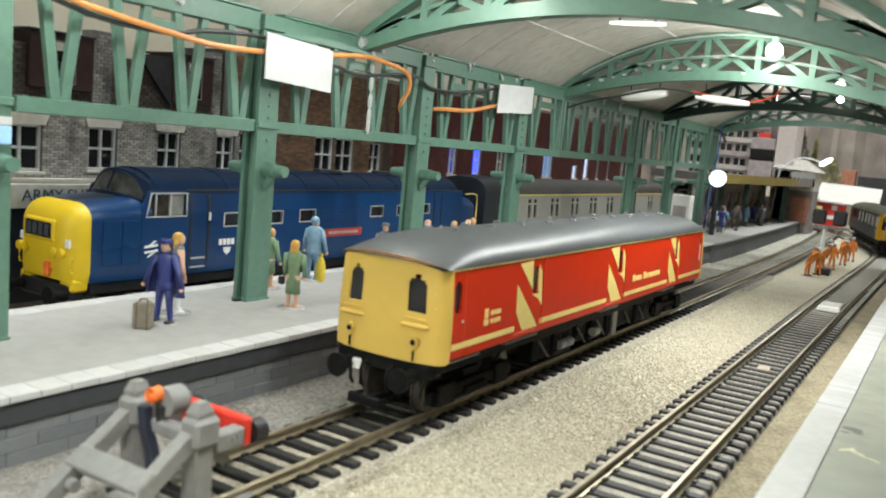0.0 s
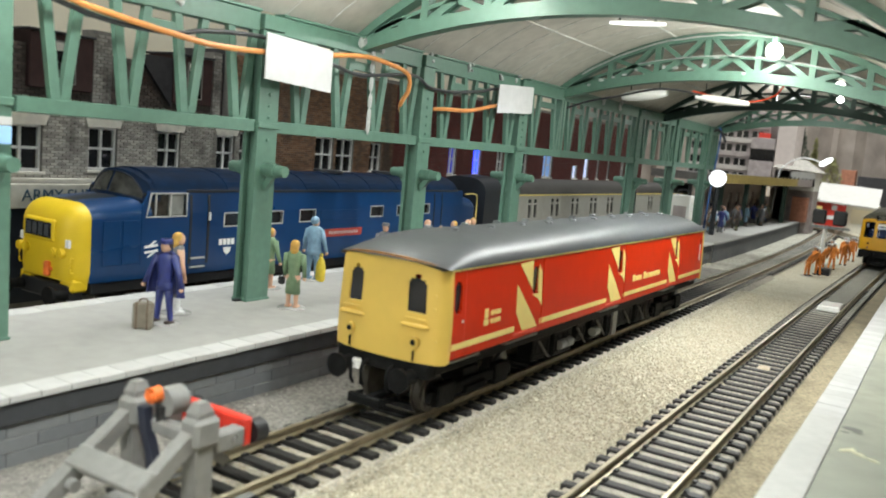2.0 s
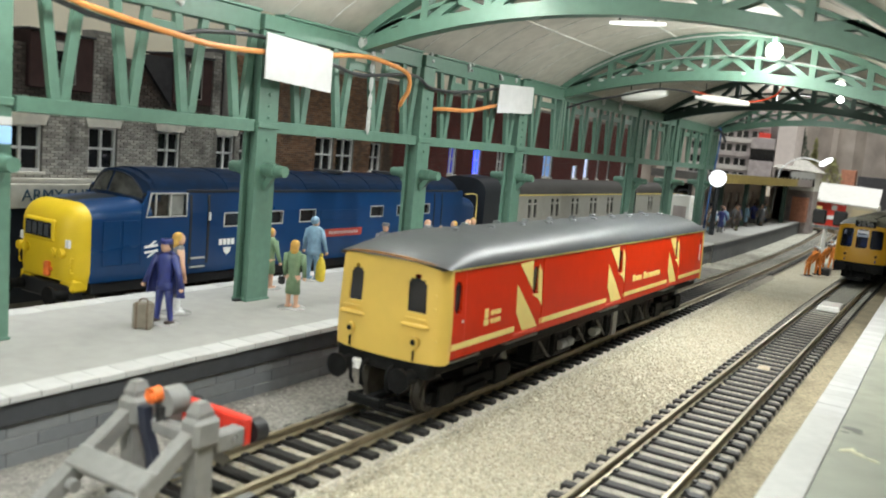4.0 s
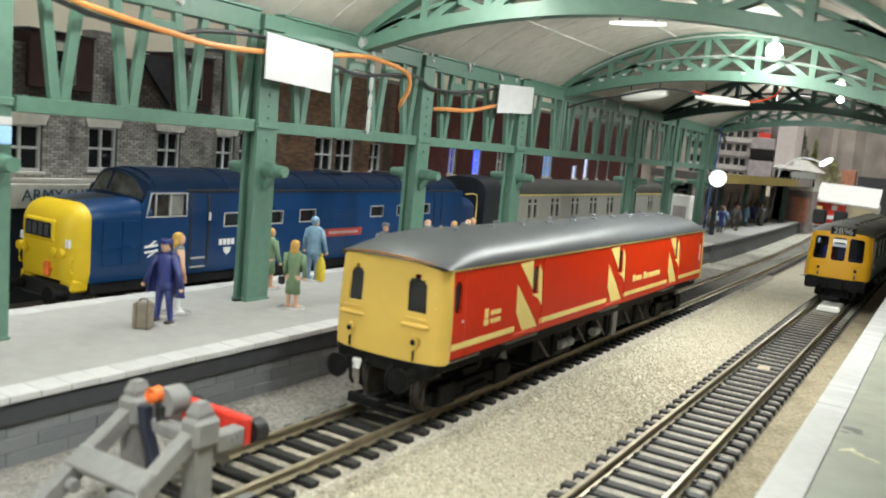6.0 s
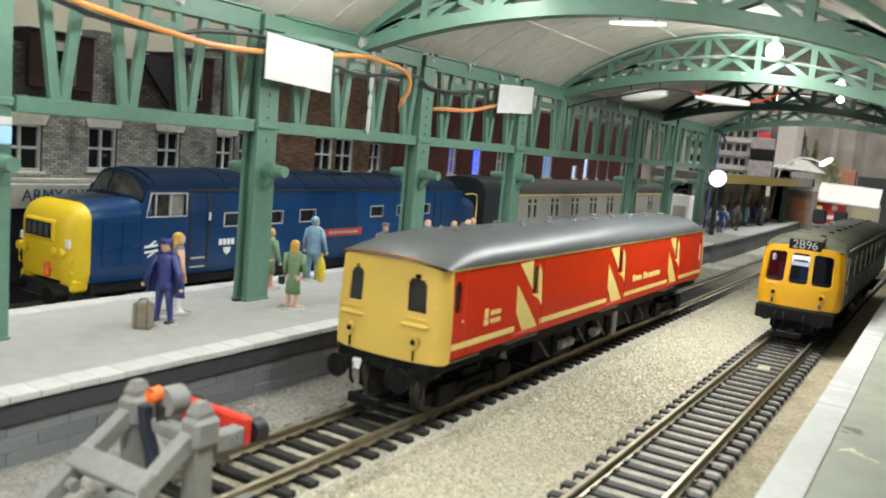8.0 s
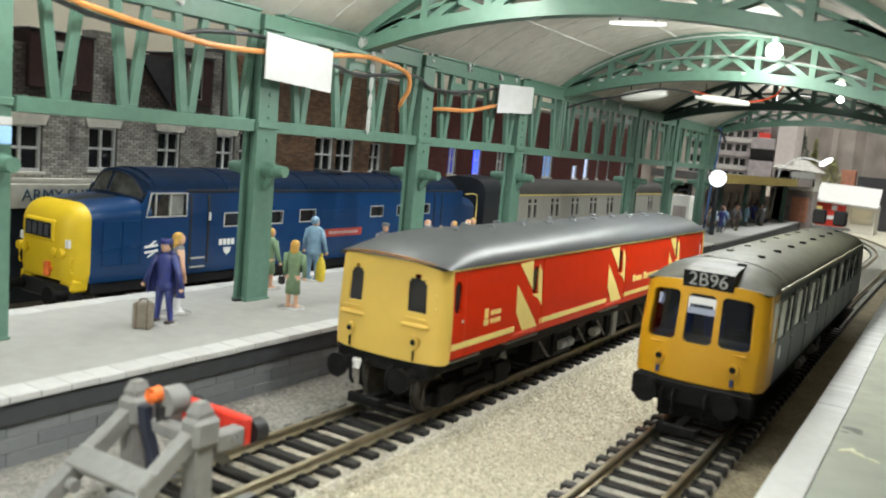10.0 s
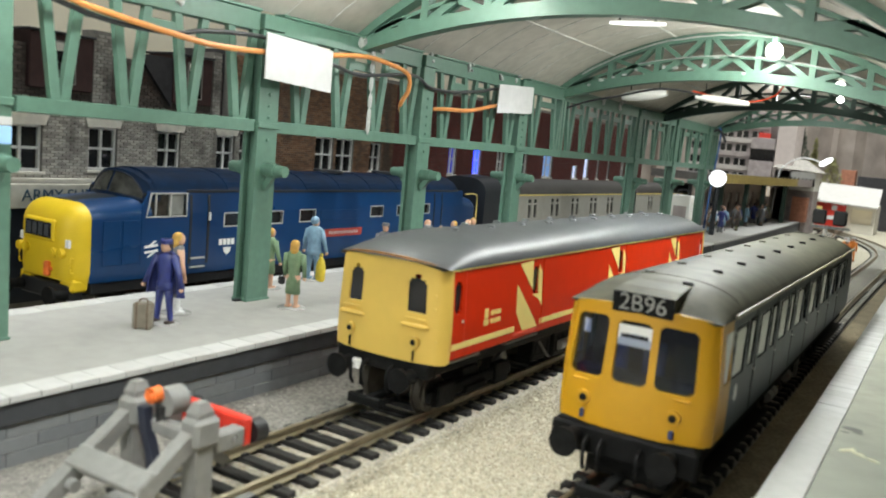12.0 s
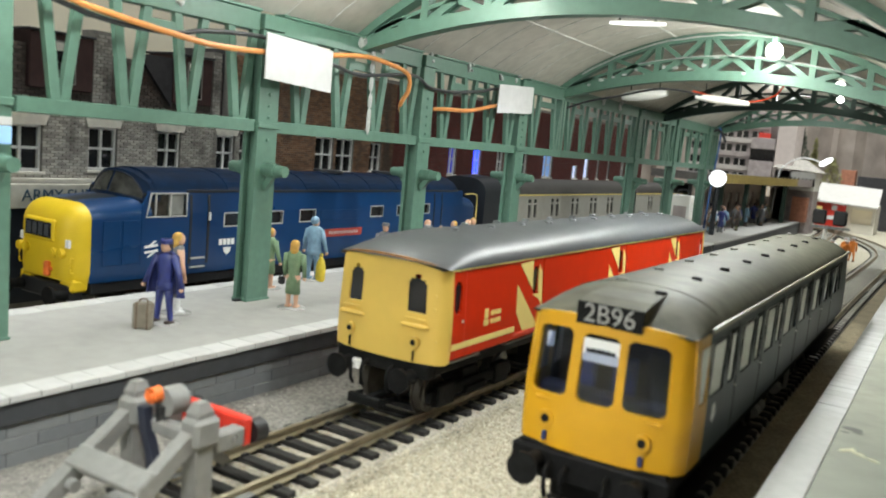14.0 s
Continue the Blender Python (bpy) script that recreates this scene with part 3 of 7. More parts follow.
# Glue, cables, cards and lamps in the shed.
rnd = random.Random(8)
for y in (-60, 34, 45, 84, 120, 152, 172, 240, 300, 330, 440):
    g = bmesh.new()
    for k in range(4):
        blob((-84 + rnd.uniform(-0.6, 1.4), y + rnd.uniform(-2.5, 2.5), 116.5 + rnd.uniform(-1.5, 3)), (1.0, 1.4, rnd.uniform(0.8, 2.2)), g)
    solid("glue_blob", g, GLUE, "blob of clear hot glue on the girder's top chord", "glue", "blobs of glue", smooth=True)
g = bmesh.new()
for z in (84, 88, 94, 101, 108, 114):
    blob((-83.6, 40.5, z), (0.5, 1.6, 4.0), g)
solid("glue_smear", g, GLUE, "long smear of clear glue down the lattice girder", "glue", smooth=True)
for y in (236.5,):
    g = bmesh.new()
    for i in range(16):
        x = -70 + i * 7.4 + rnd.uniform(-1, 1)
        blob((x, y - 1.4, low_z(x) + 4 + rnd.uniform(-1, 14) * max(0, 1 - abs(x - 5) / 80)), (rnd.uniform(0.8, 2.2), 0.5, rnd.uniform(0.5, 1.2)), g)
    solid("glue_smear", g, GLUE, "smears of clear glue along the roof arch", "glue", smooth=True)

for lift, x0, x1, r in ((0.45, -40, 78, 0.35), (1.0, -74, 52, 0.5)):
    pts = []
    for i in range(25):
        x = x0 + (x1 - x0) * i / 24
        lo, hi = low_z(x) + 4.0, max(high_z(x) - 2, low_z(x) + 4)
        pts.append((x, 234.6, lo + (hi - lo) * lift + rnd.uniform(-0.3, 0.3)))
    solid("glue_bead", cable(pts, r, n=6, steps=2), GLUE, "thin shiny bead of clear glue along the roof arch", "glue", "beads of glue", smooth=True)
solid("orange_cable", cable([(-80, -140, 122), (-80, -115, 113), (-80, -96.7, 108.4), (-80, -84.6, 106.8), (-80, -65, 104.9), (-80, -47, 103.8), (-80, -26, 104.7), (-80.5, -8, 106.5), (-80, 11, 108.6), (-80, 31.8, 110.8), (-80, 51.5, 109.5), (-80, 61.5, 107), (-81.5, 64.6, 101), (-86, 66, 95), (-93, 78, 92), (-91, 90, 94), (-82, 96, 95.4), (-80, 115, 96.4), (-80, 143, 101.3), (-80, 175, 106)], 0.95), ORANGE_CABLE, "orange electric cable strung along the lattice girders", "cable", smooth=True)
solid("black_cable", cable([(-81, -140, 116), (-81, -101, 107.6), (-81, -84, 105), (-81, -64, 105), (-81, -49, 107.9), (-81, -25, 109.7), (-81, -8, 107), (-81, 12.6, 105.2), (-81, 30, 103.5), (-81, 66, 107.5), (-82, 82, 104), (-81, 99.7, 103.8), (-81, 126, 106.7), (-81, 143, 109.6), (-81, 180, 111)], 0.75), BLACK_CABLE, "black electric cable strung along the lattice girders", "cable", smooth=True)
solid("black_cable", cable([(-84, 240, 108), (-70, 241, 113), (-52, 242, 117), (-30, 243, 122), (-14, 244, 121.5), (-4, 245, 119.5)], 0.6), BLACK_CABLE, "thin black lamp wire under the roof arch", "cable", smooth=True)
solid("red_cable", cable([(-10, 246, 122), (6, 246, 119), (22, 246, 117.5), (34, 246, 121), (40, 244, 128)], 0.5), RED_CABLE, "thin red and black lamp wire hanging under the roof arch", "cable", smooth=True)
solid("blue_cable", cable([(-80, 604, 120), (-79, 608, 112), (-79.6, 603, 80), (-80, 596, 45), (-80, 592, 17.5)], 0.9), BLUE_CABLE, "blue wire running down the end column", "cable", smooth=True)
solid("grey_pipe", cable([(-75, 612, 106), (-77, 610, 112), (-81, 606, 117), (-88, 600, 114)], 1.4), BLACK_CABLE, "dark drain pipe elbow at the end of the shed", "pipe", smooth=True)


def wavy_card(y0, y1, z0, z1, dz, wave):
    """A curled white card; dz lifts its far end."""
    n = 12
    pts = []
    for i in range(n + 1):
        k = i / n
        y = y0 + (y1 - y0) * k
        x = -78.0 + wave * math.sin(3.4 * k)
        pts.append([(x, y, z0 + dz * k), (x + 0.5, y, z0 + dz * k), (x + 0.5, y, z1 + dz * k), (x, y, z1 + dz * k)])
    return loft(pts)


solid("white_card", wavy_card(-26.6, 8.2, 95.8, 111.2, -1.5, 0.6), CARD, "blank white card hung on the lattice girder", "card", "white cards")
solid("white_card", wavy_card(139.5, 180, 97.5, 111.8, 2.4, 2.2), CARD, "curled blank white card hung on the lattice girder", "card", "white cards")
SIGN_BLUE = glow("blue_sign_face", (0.30, 0.52, 0.85), 0.25)
sign = thing("platform_sign", "pale blue and white lit platform sign on a green column", "sign", (-80, -116.3, 72.7))
part("sign_face", box(-0.6, 0.6, -3.3, 3.3, -3.4, 1.2, 0.2), SIGN_BLUE, sign)
part("sign_band", box(-0.6, 0.6, -3.3, 3.3, 1.3, 3.5, 0.2), CARD, sign)
part("sign_arm", box(-5, -0.4, -0.6, 0.6, 0, 1.2), GREEN, sign)


def strip_lamp(at, length, label, material, droop=0.0, r=2.2):
    """A rounded lamp housing on two hangers."""
    t = thing("strip_lamp", label, "lamp", at, "strip lamps under the roof")
    secs = []
    for i in range(11):
        k = i / 10
        e = math.sin(math.pi * min(max(k, 0.03), 0.97)) ** 0.25
        x = length * (k - 0.5)
        secs.append([(x, r * 1.1 * e * math.cos(a), droop * (k - 0.5) + r * e * math.sin(a)) for a in [2 * math.pi * j / 12 for j in range(12)]])
    part("housing", loft(secs), material, t, smooth=True)
    for x in (-length * 0.32, length * 0.32):
        part("hanger", rod((x, 0, r * 0.8), (x, 0, 9), 0.35, n=6), BLACK, t)
    return t


strip_lamp((-38, 246, 118.6), 27, "white moulded strip lamp hanging below the roof arch", WHITE_PLASTIC, 3.4, 3.4)
strip_lamp((7, 246, 117.6), 30, "white moulded strip lamp with red wire below the roof arch", WHITE_PLASTIC, -2.6, 2.2)
LED = glow("led_white", (1.0, 0.98, 0.92), 14.0)
LED_SOFT = glow("led_strip", (1.0, 0.98, 0.93), 2.5)
strip_lamp((24.5, 46, 126.3), 20, "lit white strip lamp under the first roof arch", LED_SOFT, -0.6, 0.7)


def bulb(at, r, label):
    t = thing("bulb_lamp", label, "lamp", at, "bulbs under the roof")
    part("bulb", blob((0, 0, 0), r, sub=3), LED, t, smooth=True)
    part("socket", rod((0, 0, r * 0.8), (0, 0, r * 1.6), r * 0.4, n=12), GREEN, t)
    return t


bulb((36, 222, 142), 4.3, "bright white bulb at the crown of the roof arch")
bulb((27, 22, 146), 3.0, "bright white bulb behind the first roof arch")
bulb((44, 428, 146.6), 3.2, "bright white bulb at the crown of the third arch")
bulb((46, 424, 136.4), 2.4, "small white bulb below the third arch")
bulb((-5, 640, 150), 2.5, "small white bulb at the end arch")



# ---- rolling stock, built along y with its front towards -y, rail top at z = 5 ----
def bogie(t, y, x_off=0, m=None, wheelbase=33.0):
    b = part("bogie", merge_boxes([(-12.5, -10.7, y - 24, y + 24, 8.5, 12.0), (10.7, 12.5, y - 24, y + 24, 8.5, 12.0), (-11, 11, y - 5, y + 5, 10, 15), (-13.2, -10.5, y - 21, y - 12, 6.8, 13.4), (-13.2, -10.5, y + 12, y + 21, 6.8, 13.4), (10.5, 13.2, y - 21, y - 12, 6.8, 13.4), (10.5, 13.2, y + 12, y + 21, 6.8, 13.4), (-13.4, -11, y - 6, y + 6, 7.6, 10.2), (11, 13.4, y - 6, y + 6, 7.6, 10.2)], 0.4), BLACK_M, t)
    for dy in (-wheelbase / 2, wheelbase / 2):
        for s in (-1, 1):
            w = rod((s * 7.6, y + dy, 10.9), (s * 9.9, y + dy, 10.9), 6.0, 5.9, 24)
            rod((s * 7.2, y + dy, 10.9), (s * 7.7, y + dy, 10.9), 6.6, 6.6, 24, w)
            wh = part("wheel", w, TYRE, b, smooth=True)
            hub = rod((s * 9.8, y + dy, 10.9), (s * 10.4, y + dy, 10.9), 4.6, 4.2, 20)
            part("wheel_centre", hub, WHEEL, b, smooth=True)
    return b


def merge_boxes(rows, bevel=0.0):
    bm = bmesh.new()
    for r in rows:
        box(*r, bevel, bm)
    return bm


def buffers(t, y, z, x=13.6):
    for s in (-1, 1):
        b = rod((s * x, y, z), (s * x, y - 5.5, z), 2.0, 1.6, 14)
        rod((s * x, y - 5.4, z), (s * x, y - 6.6, z), 3.1, 3.3, 20, b)
        part("buffer", b, BLACK_M, t, smooth=True)


def side_x(z, hw, g):
    """Half width of a carriage body at a height: tumblehome below, slight lean above."""
    if z < 26:
        return hw - 0.9 * ((26 - z) / 12) ** 2
    return hw - 0.9 * max(0, (z - 32) / (g - 32))


def carriage_side(t, s, y0, y1, z0, g, hw, holes, material, name="side", band=None):
    vs = [z0, z0 + 2, z0 + 5, 26, 30, 34, 38, 42, g]
    us = [y0 + (y1 - y0) * i / 12 for i in range(13)]
    return part(name, panel(us, vs, holes, lambda u, v: (s * side_x(v, hw, g), u, v), lambda u, v: (s * (side_x(v, hw, g) - 1.0), u, v)), material, t, smooth=True)


def carriage_roof(t, y0, y1, g, rise, hw, material, dome=14.0, front_bulge=0.0, name="roof", lip=0.2, power=0.75, shape=2.9):
    """A roof with rounded shoulders; its ends come down in a dome."""
    n = 22
    secs = []
    L = y1 - y0
    stops = [0, .04, .12, .25, .45, .7, 1]
    ys = [(y0 + dome * k, k) for k in stops] + [(y1 - dome * k, k) for k in reversed(stops)]
    for y, k in ys:
        h = rise * (lip + (1 - lip) * math.sin(math.pi / 2 * min(1, k)) ** power)
        pts = []
        for i in range(n + 1):
            a = math.pi * i / n
            x = -math.cos(a)
            prof = (1 - abs(x) ** shape) ** 0.56
            yy = y - (front_bulge * (1 - x * x) * (1 - k) if y < (y0 + y1) / 2 else -front_bulge * (1 - x * x) * (1 - k))
            pts.append((x * (hw - 0.45), yy, g + h * prof))
        pts += [(hw * 0.9, pts[-1][1], g - 0.4), (-hw * 0.9, pts[0][1], g - 0.4)]
        secs.append(pts)
    return part(name, loft(secs), material, t, smooth=True)


def carriage_front(t, y0, z0, g, hw, holes, material, bulge=3.0, top=None, rake=0.0, sgn=1, name="front", corner=1.6):
    """A bowed cab front with real window openings. sgn=-1 for the other end."""
    us = [-1 + i / 8 for i in range(17)] + [s * k for s in (-1, 1) for k in (0.9, 0.935, 0.965, 0.985)]
    vs = [z0 + (g - z0) * i / 6 for i in range(7)]
    top = top or (lambda u: g)

    def surf(inset):
        def f(u, v):
            k = (v - z0) / (g - z0)
            zz = z0 + k * (top(u) - z0)
            w = side_x(v, hw, g) - (0.02 if inset == 0 else 1.0)
            return (u * w, y0 + sgn * (-(bulge) * (1 - abs(u) ** 2.6) + inset + rake * max(0, (v - 27) / 18) + corner * max(0, (abs(u) - 0.86) / 0.14) ** 2.2), zz)
        return f
    return part(name, panel(us, vs, holes, surf(0), surf(1.1)), material, t, smooth=True)



def clip_z(pts, z, above):
    """The part of a (y, z) polygon above or below a height."""
    out = []
    for k in range(len(pts)):
        a, b = pts[k], pts[(k + 1) % len(pts)]
        ia, ib = (a[1] >= z) == above or a[1] == z, (b[1] >= z) == above or b[1] == z
        if ia:
            out.append(a)
        if ia != ib:
            t = (z - a[1]) / (b[1] - a[1])
            out.append((a[0] + t * (b[0] - a[0]), z))
    return out


def flat(points, x, s=1, thick=0.12, bm=None):
    """A thin printed shape on a carriage side: convex (y, z) corners at half width x on side s, bent with the side."""
    bm = bm or bmesh.new()
    levels = [-999, 20, 22, 24, 26, 28, 30, 32, 34, 36, 38, 40, 42, 44, 46, 48, 999]
    for lo, hi in zip(levels, levels[1:]):
        p = clip_z(points, lo, True)
        p = clip_z(p, hi, False) if len(p) > 2 else p
        if len(p) < 3 or max(q[1] for q in p) - min(q[1] for q in p) < 1e-3:
            continue
        wide = lambda z: x(z) if callable(x) else x
        a = [bm.verts.new((s * (wide(z) - 0.3), y, z)) for y, z in p]
        b = [bm.verts.new((s * (wide(z) + thick), y, z)) for y, z in p]
        bm.faces.new(b[::-1])
        n = len(a)
        for k in range(n):
            z0, z1 = p[k][1], p[(k + 1) % n][1]
            if not (abs(z0 - z1) < 1e-6 and (z0 in (lo, hi)) and lo > min(q[1] for q in points) - 2 and not (z0 == min(q[1] for q in points) or z0 == max(q[1] for q in points))):
                bm.faces.new((a[k], b[k], b[(k + 1) % n], a[(k + 1) % n]))
    return bm


def ring_frame(y0, y1, z0, z1, x0, x1, w, bm=None):
    """A rectangular frame lying in a side wall."""
    bm = bm or bmesh.new()
    box(x0, x1, y0 - w, y1 + w, z1, z1 + w, 0, bm)
    box(x0, x1, y0 - w, y1 + w, z0 - w, z0, 0, bm)
    box(x0, x1, y0 - w, y0, z0, z1, 0, bm)
    box(x0, x1, y1, y1 + w, z0, z1, 0, bm)
    return bm


def tail_lamp(t, x, y, z, material, r=1.5, lens=None):
    b = rod((x, y + 1.2, z), (x, y - 0.5, z), r, r * 0.95, 18)
    h = part("marker_lamp", b, material, t, smooth=True)
    part("lens", rod((x, y - 0.4, z), (x, y - 0.75, z), r * 0.55, r * 0.5, 14), lens or BLACK_M, h)
    return h


def roof_vent(t, x, y, z, material, k=1.0):
    b = rod((x, y, z - 0.8), (x, y, z + 0.5 * k), 2.2 * k, 1.7 * k, 12)
    box(x - 1.5 * k, x + 1.5 * k, y - 1.0 * k, y + 1.0 * k, z + 0.4 * k, z + 1.3 * k, 0.3, b)
    return part("roof_vent", b, material, t, smooth=True)


def coupling(t, y, z):
    b = box(-5.5, 5.5, y - 9, y - 7.2, z - 1.6, z + 1.2, 0.4)
    box(-1.2, 1.2, y - 8, y + 4, z - 0.8, z + 0.8, 0.2, b)
    box(-5.5, -4.3, y - 8, y - 3, z - 0.8, z + 0.6, 0.2, b)
    box(4.3, 5.5, y - 8, y - 3, z - 0.8, z + 0.6, 0.2, b)
    return part("coupling", b, BLACK_M, t)


def hoses(t, y, z):
    for x in (-7.5, -4.0, 4.5, 7.8):
        part("brake_hose", cable([(x, y, z + 1), (x + 0.3, y - 3.2, z), (x + 0.6, y - 3.6, z - 3.5), (x + 0.2, y - 2.0, z - 5.5)], 0.5, n=6, steps=4), BLACK_M, t, smooth=True)


def underfloor(t):
    """Engines, tanks and battery boxes hung between the bogies."""
    rnd = random.Random(5)
    for s in (-1, 1):
        for y0, y1, z0 in ((66, 80, 9.5), (83, 99, 8.2), (103, 112, 10.5), (118, 131, 9.0), (134, 139, 7.5), (147, 166, 9.8), (170, 182, 8.6)):
            b = box(s * 10.5 - 3, s * 10.5 + 3, y0, y1, z0, 18, 0.5)
            for k in range(3):
                yy = y0 + (y1 - y0) * (k + 0.5) / 3
                box(s * 13.3 - 0.5, s * 13.3 + 0.5, yy - 0.6, yy + 0.6, z0 + 1.5, 16, 0.15, b)
            rod((s * 13.0, y0 + 1, z0 + 2), (s * 13.0, y1 - 1, z0 + 2), 0.8, n=8, bm=b)
            part("equipment_box", b, BLACK_M, t)
    part("battery_box", box(11.5, 14.6, 139, 144, 8.0, 18, 0.3), mat_grey_box, t, "light grey battery box")
    for y in (88, 94, 120):
        pot = rod((14.2, y - 2.4, 12.5), (14.2, y + 2.4, 12.5), 1.7, 1.7, 12)
        rod((14.2, y + 2.4, 12.5), (14.2, y + 3.0, 12.5), 1.2, 0.9, 12, pot)
        part("filter_pot", pot, mat_grey_box, t, "light grey air reservoir", smooth=True)
    for y in (74, 107, 127, 158, 176):
        part("pipe_run", cable([(14.0, y - 5, 16.5), (14.6, y - 2, 13.5), (14.6, y + 2, 10.5), (13.8, y + 5, 9.5)], 0.45, n=6, steps=4), WHEEL, t, smooth=True)


MAIL_VENT = mat("grey_roof_vent", (0.16, 0.17, 0.175), 0.4, grain=3, moving=True)
ROOF_VENT = mat("pale_roof_vent", (0.12, 0.115, 0.10), 0.6, grain=3, moving=True)
mat_cream = mat("cream_strip", (0.30, 0.275, 0.19), 0.45, grain=4, moving=True)
JUMPER = mat("dark_blue_jumper", (0.03, 0.045, 0.14), 0.5, grain=2, moving=True)
GLASS_CAB = glass("cab_glass", (0.22, 0.26, 0.38), 0.02)
INTERIOR_PALE = mat("faded_roller_blind", (0.05, 0.055, 0.06), 0.6, grain=2)
CAB_TAN = mat("dusty_cab_glass", (0.05, 0.05, 0.043), 0.12, grain=4, vary=0.6)
COACH_GREY = mat("pale_grey_coach_paint", (0.33, 0.32, 0.28), 0.45, grain=5, vary=0.08)
ROOF_COACH = mat("dark_brown_coach_roof", (0.05, 0.045, 0.04), 0.6, grain=5)
CABLE_ORANGE = mat("orange_lining", (0.36, 0.15, 0.03), 0.45, grain=3, moving=True)
mat_grey_box = mat("grey_box_paint", (0.24, 0.24, 0.23), 0.5, grain=3, moving=True)

# The red mail railcar.
MY = -53.2
MG, MZ, HW, MLEN = 47.0, 22.6, 18.5, 257.0
mail = thing("mail_railcar", "red mail railcar with pale yellow ends and grey roof", "railcar", (0, MY, 0))
arch_top = lambda u: MG + 2.2 * (1 - abs(u) ** 2.2) ** 0.8


def gothic(c):
    """Cab window opening in steps, with a small notch at its head."""
    return [(c - 0.145, c + 0.145, 34.0, 41.6), (c - 0.115, c + 0.115, 41.6, 42.4), (c - 0.045, c + 0.045, 42.4, 43.6)]


fw = gothic(-0.56) + gothic(0.56)
for y_end, sg in ((0, 1), (MLEN, -1)):
    f = carriage_front(mail, y_end, MZ - 1.2, MG, HW, fw, YELLOW_MAIL, 3.2, arch_top, sgn=sg, name="cab_front")
    for c in (-0.56, 0.56):
        x = c * HW
        lean = lambda q, d: y_end + sg * (d - 2.49 + 0.178 * (abs(q) - abs(x)))
        part("cab_window", loft([[(q, lean(q, d), z) for q, z in ((x - 3.1, 33.6), (x + 3.1, 33.6), (x + 3.1, 44.0), (x - 3.1, 44.0))] for d in (0.55, 0.85)]), GLASS_DARK, mail)
        st = box(x - 4.1, x + 4.1, y_end - sg * 2.9 - 0.8, y_end - sg * 2.9 + 0.8, 30.9, 31.9, 0.3)
        part("step", st, YELLOW_MAIL, mail)
        part("sill", box(x - 3.3, x + 3.3, y_end - sg * 2.6 - 0.4, y_end - sg * 2.6 + 0.4, 32.9, 33.5, 0.15), YELLOW_MAIL, mail)
    us_ = [-1 + i / 12 for i in range(25)]
    part("roof_edge_line", loft([[(u * (HW - 0.9), y_end - sg * (3.25 * (1 - abs(u) ** 2.6) + d), arch_top(u) + h) for d, h in ((0, -0.35), (0.3, -0.35), (0.3, 0.2), (0, 0.2))] for u in us_]), CABLE_ORANGE, mail, "thin orange line under the roof edge")
    if sg == 1:
        for c in (-10.6, 10.6):
            tail_lamp(mail, c, -3.0, 27.0, YELLOW_MAIL, 1.5)
            part("lamp_iron", box(c - 0.2, c + 0.2, -3.2, -2.8, 22.0, 24.8), BLACK_M, mail)
        for x, z in ((15.2, 40), (15.2, 36.4), (16.4, 28)):
            part("handrail_knob", blob((x, -1.2, z), 0.45), YELLOW_MAIL, mail)
mh = [(3.8, 7.6, 34.8, 43.5), (50.8, 55.2, 35.2, 44.0), (127.3, 131.8, 35.4, 44.4), (205.4, 209.4, 35.4, 44.4), (248.5, 252.0, 34.8, 43.5)]
mh_cut = [q for a, b, c, d in mh for q in ((a, b, c + 0.9, d - 0.9), (a + 0.8, b - 0.8, c, d))]
sx = lambda z: side_x(z, HW, MG) - 0.02
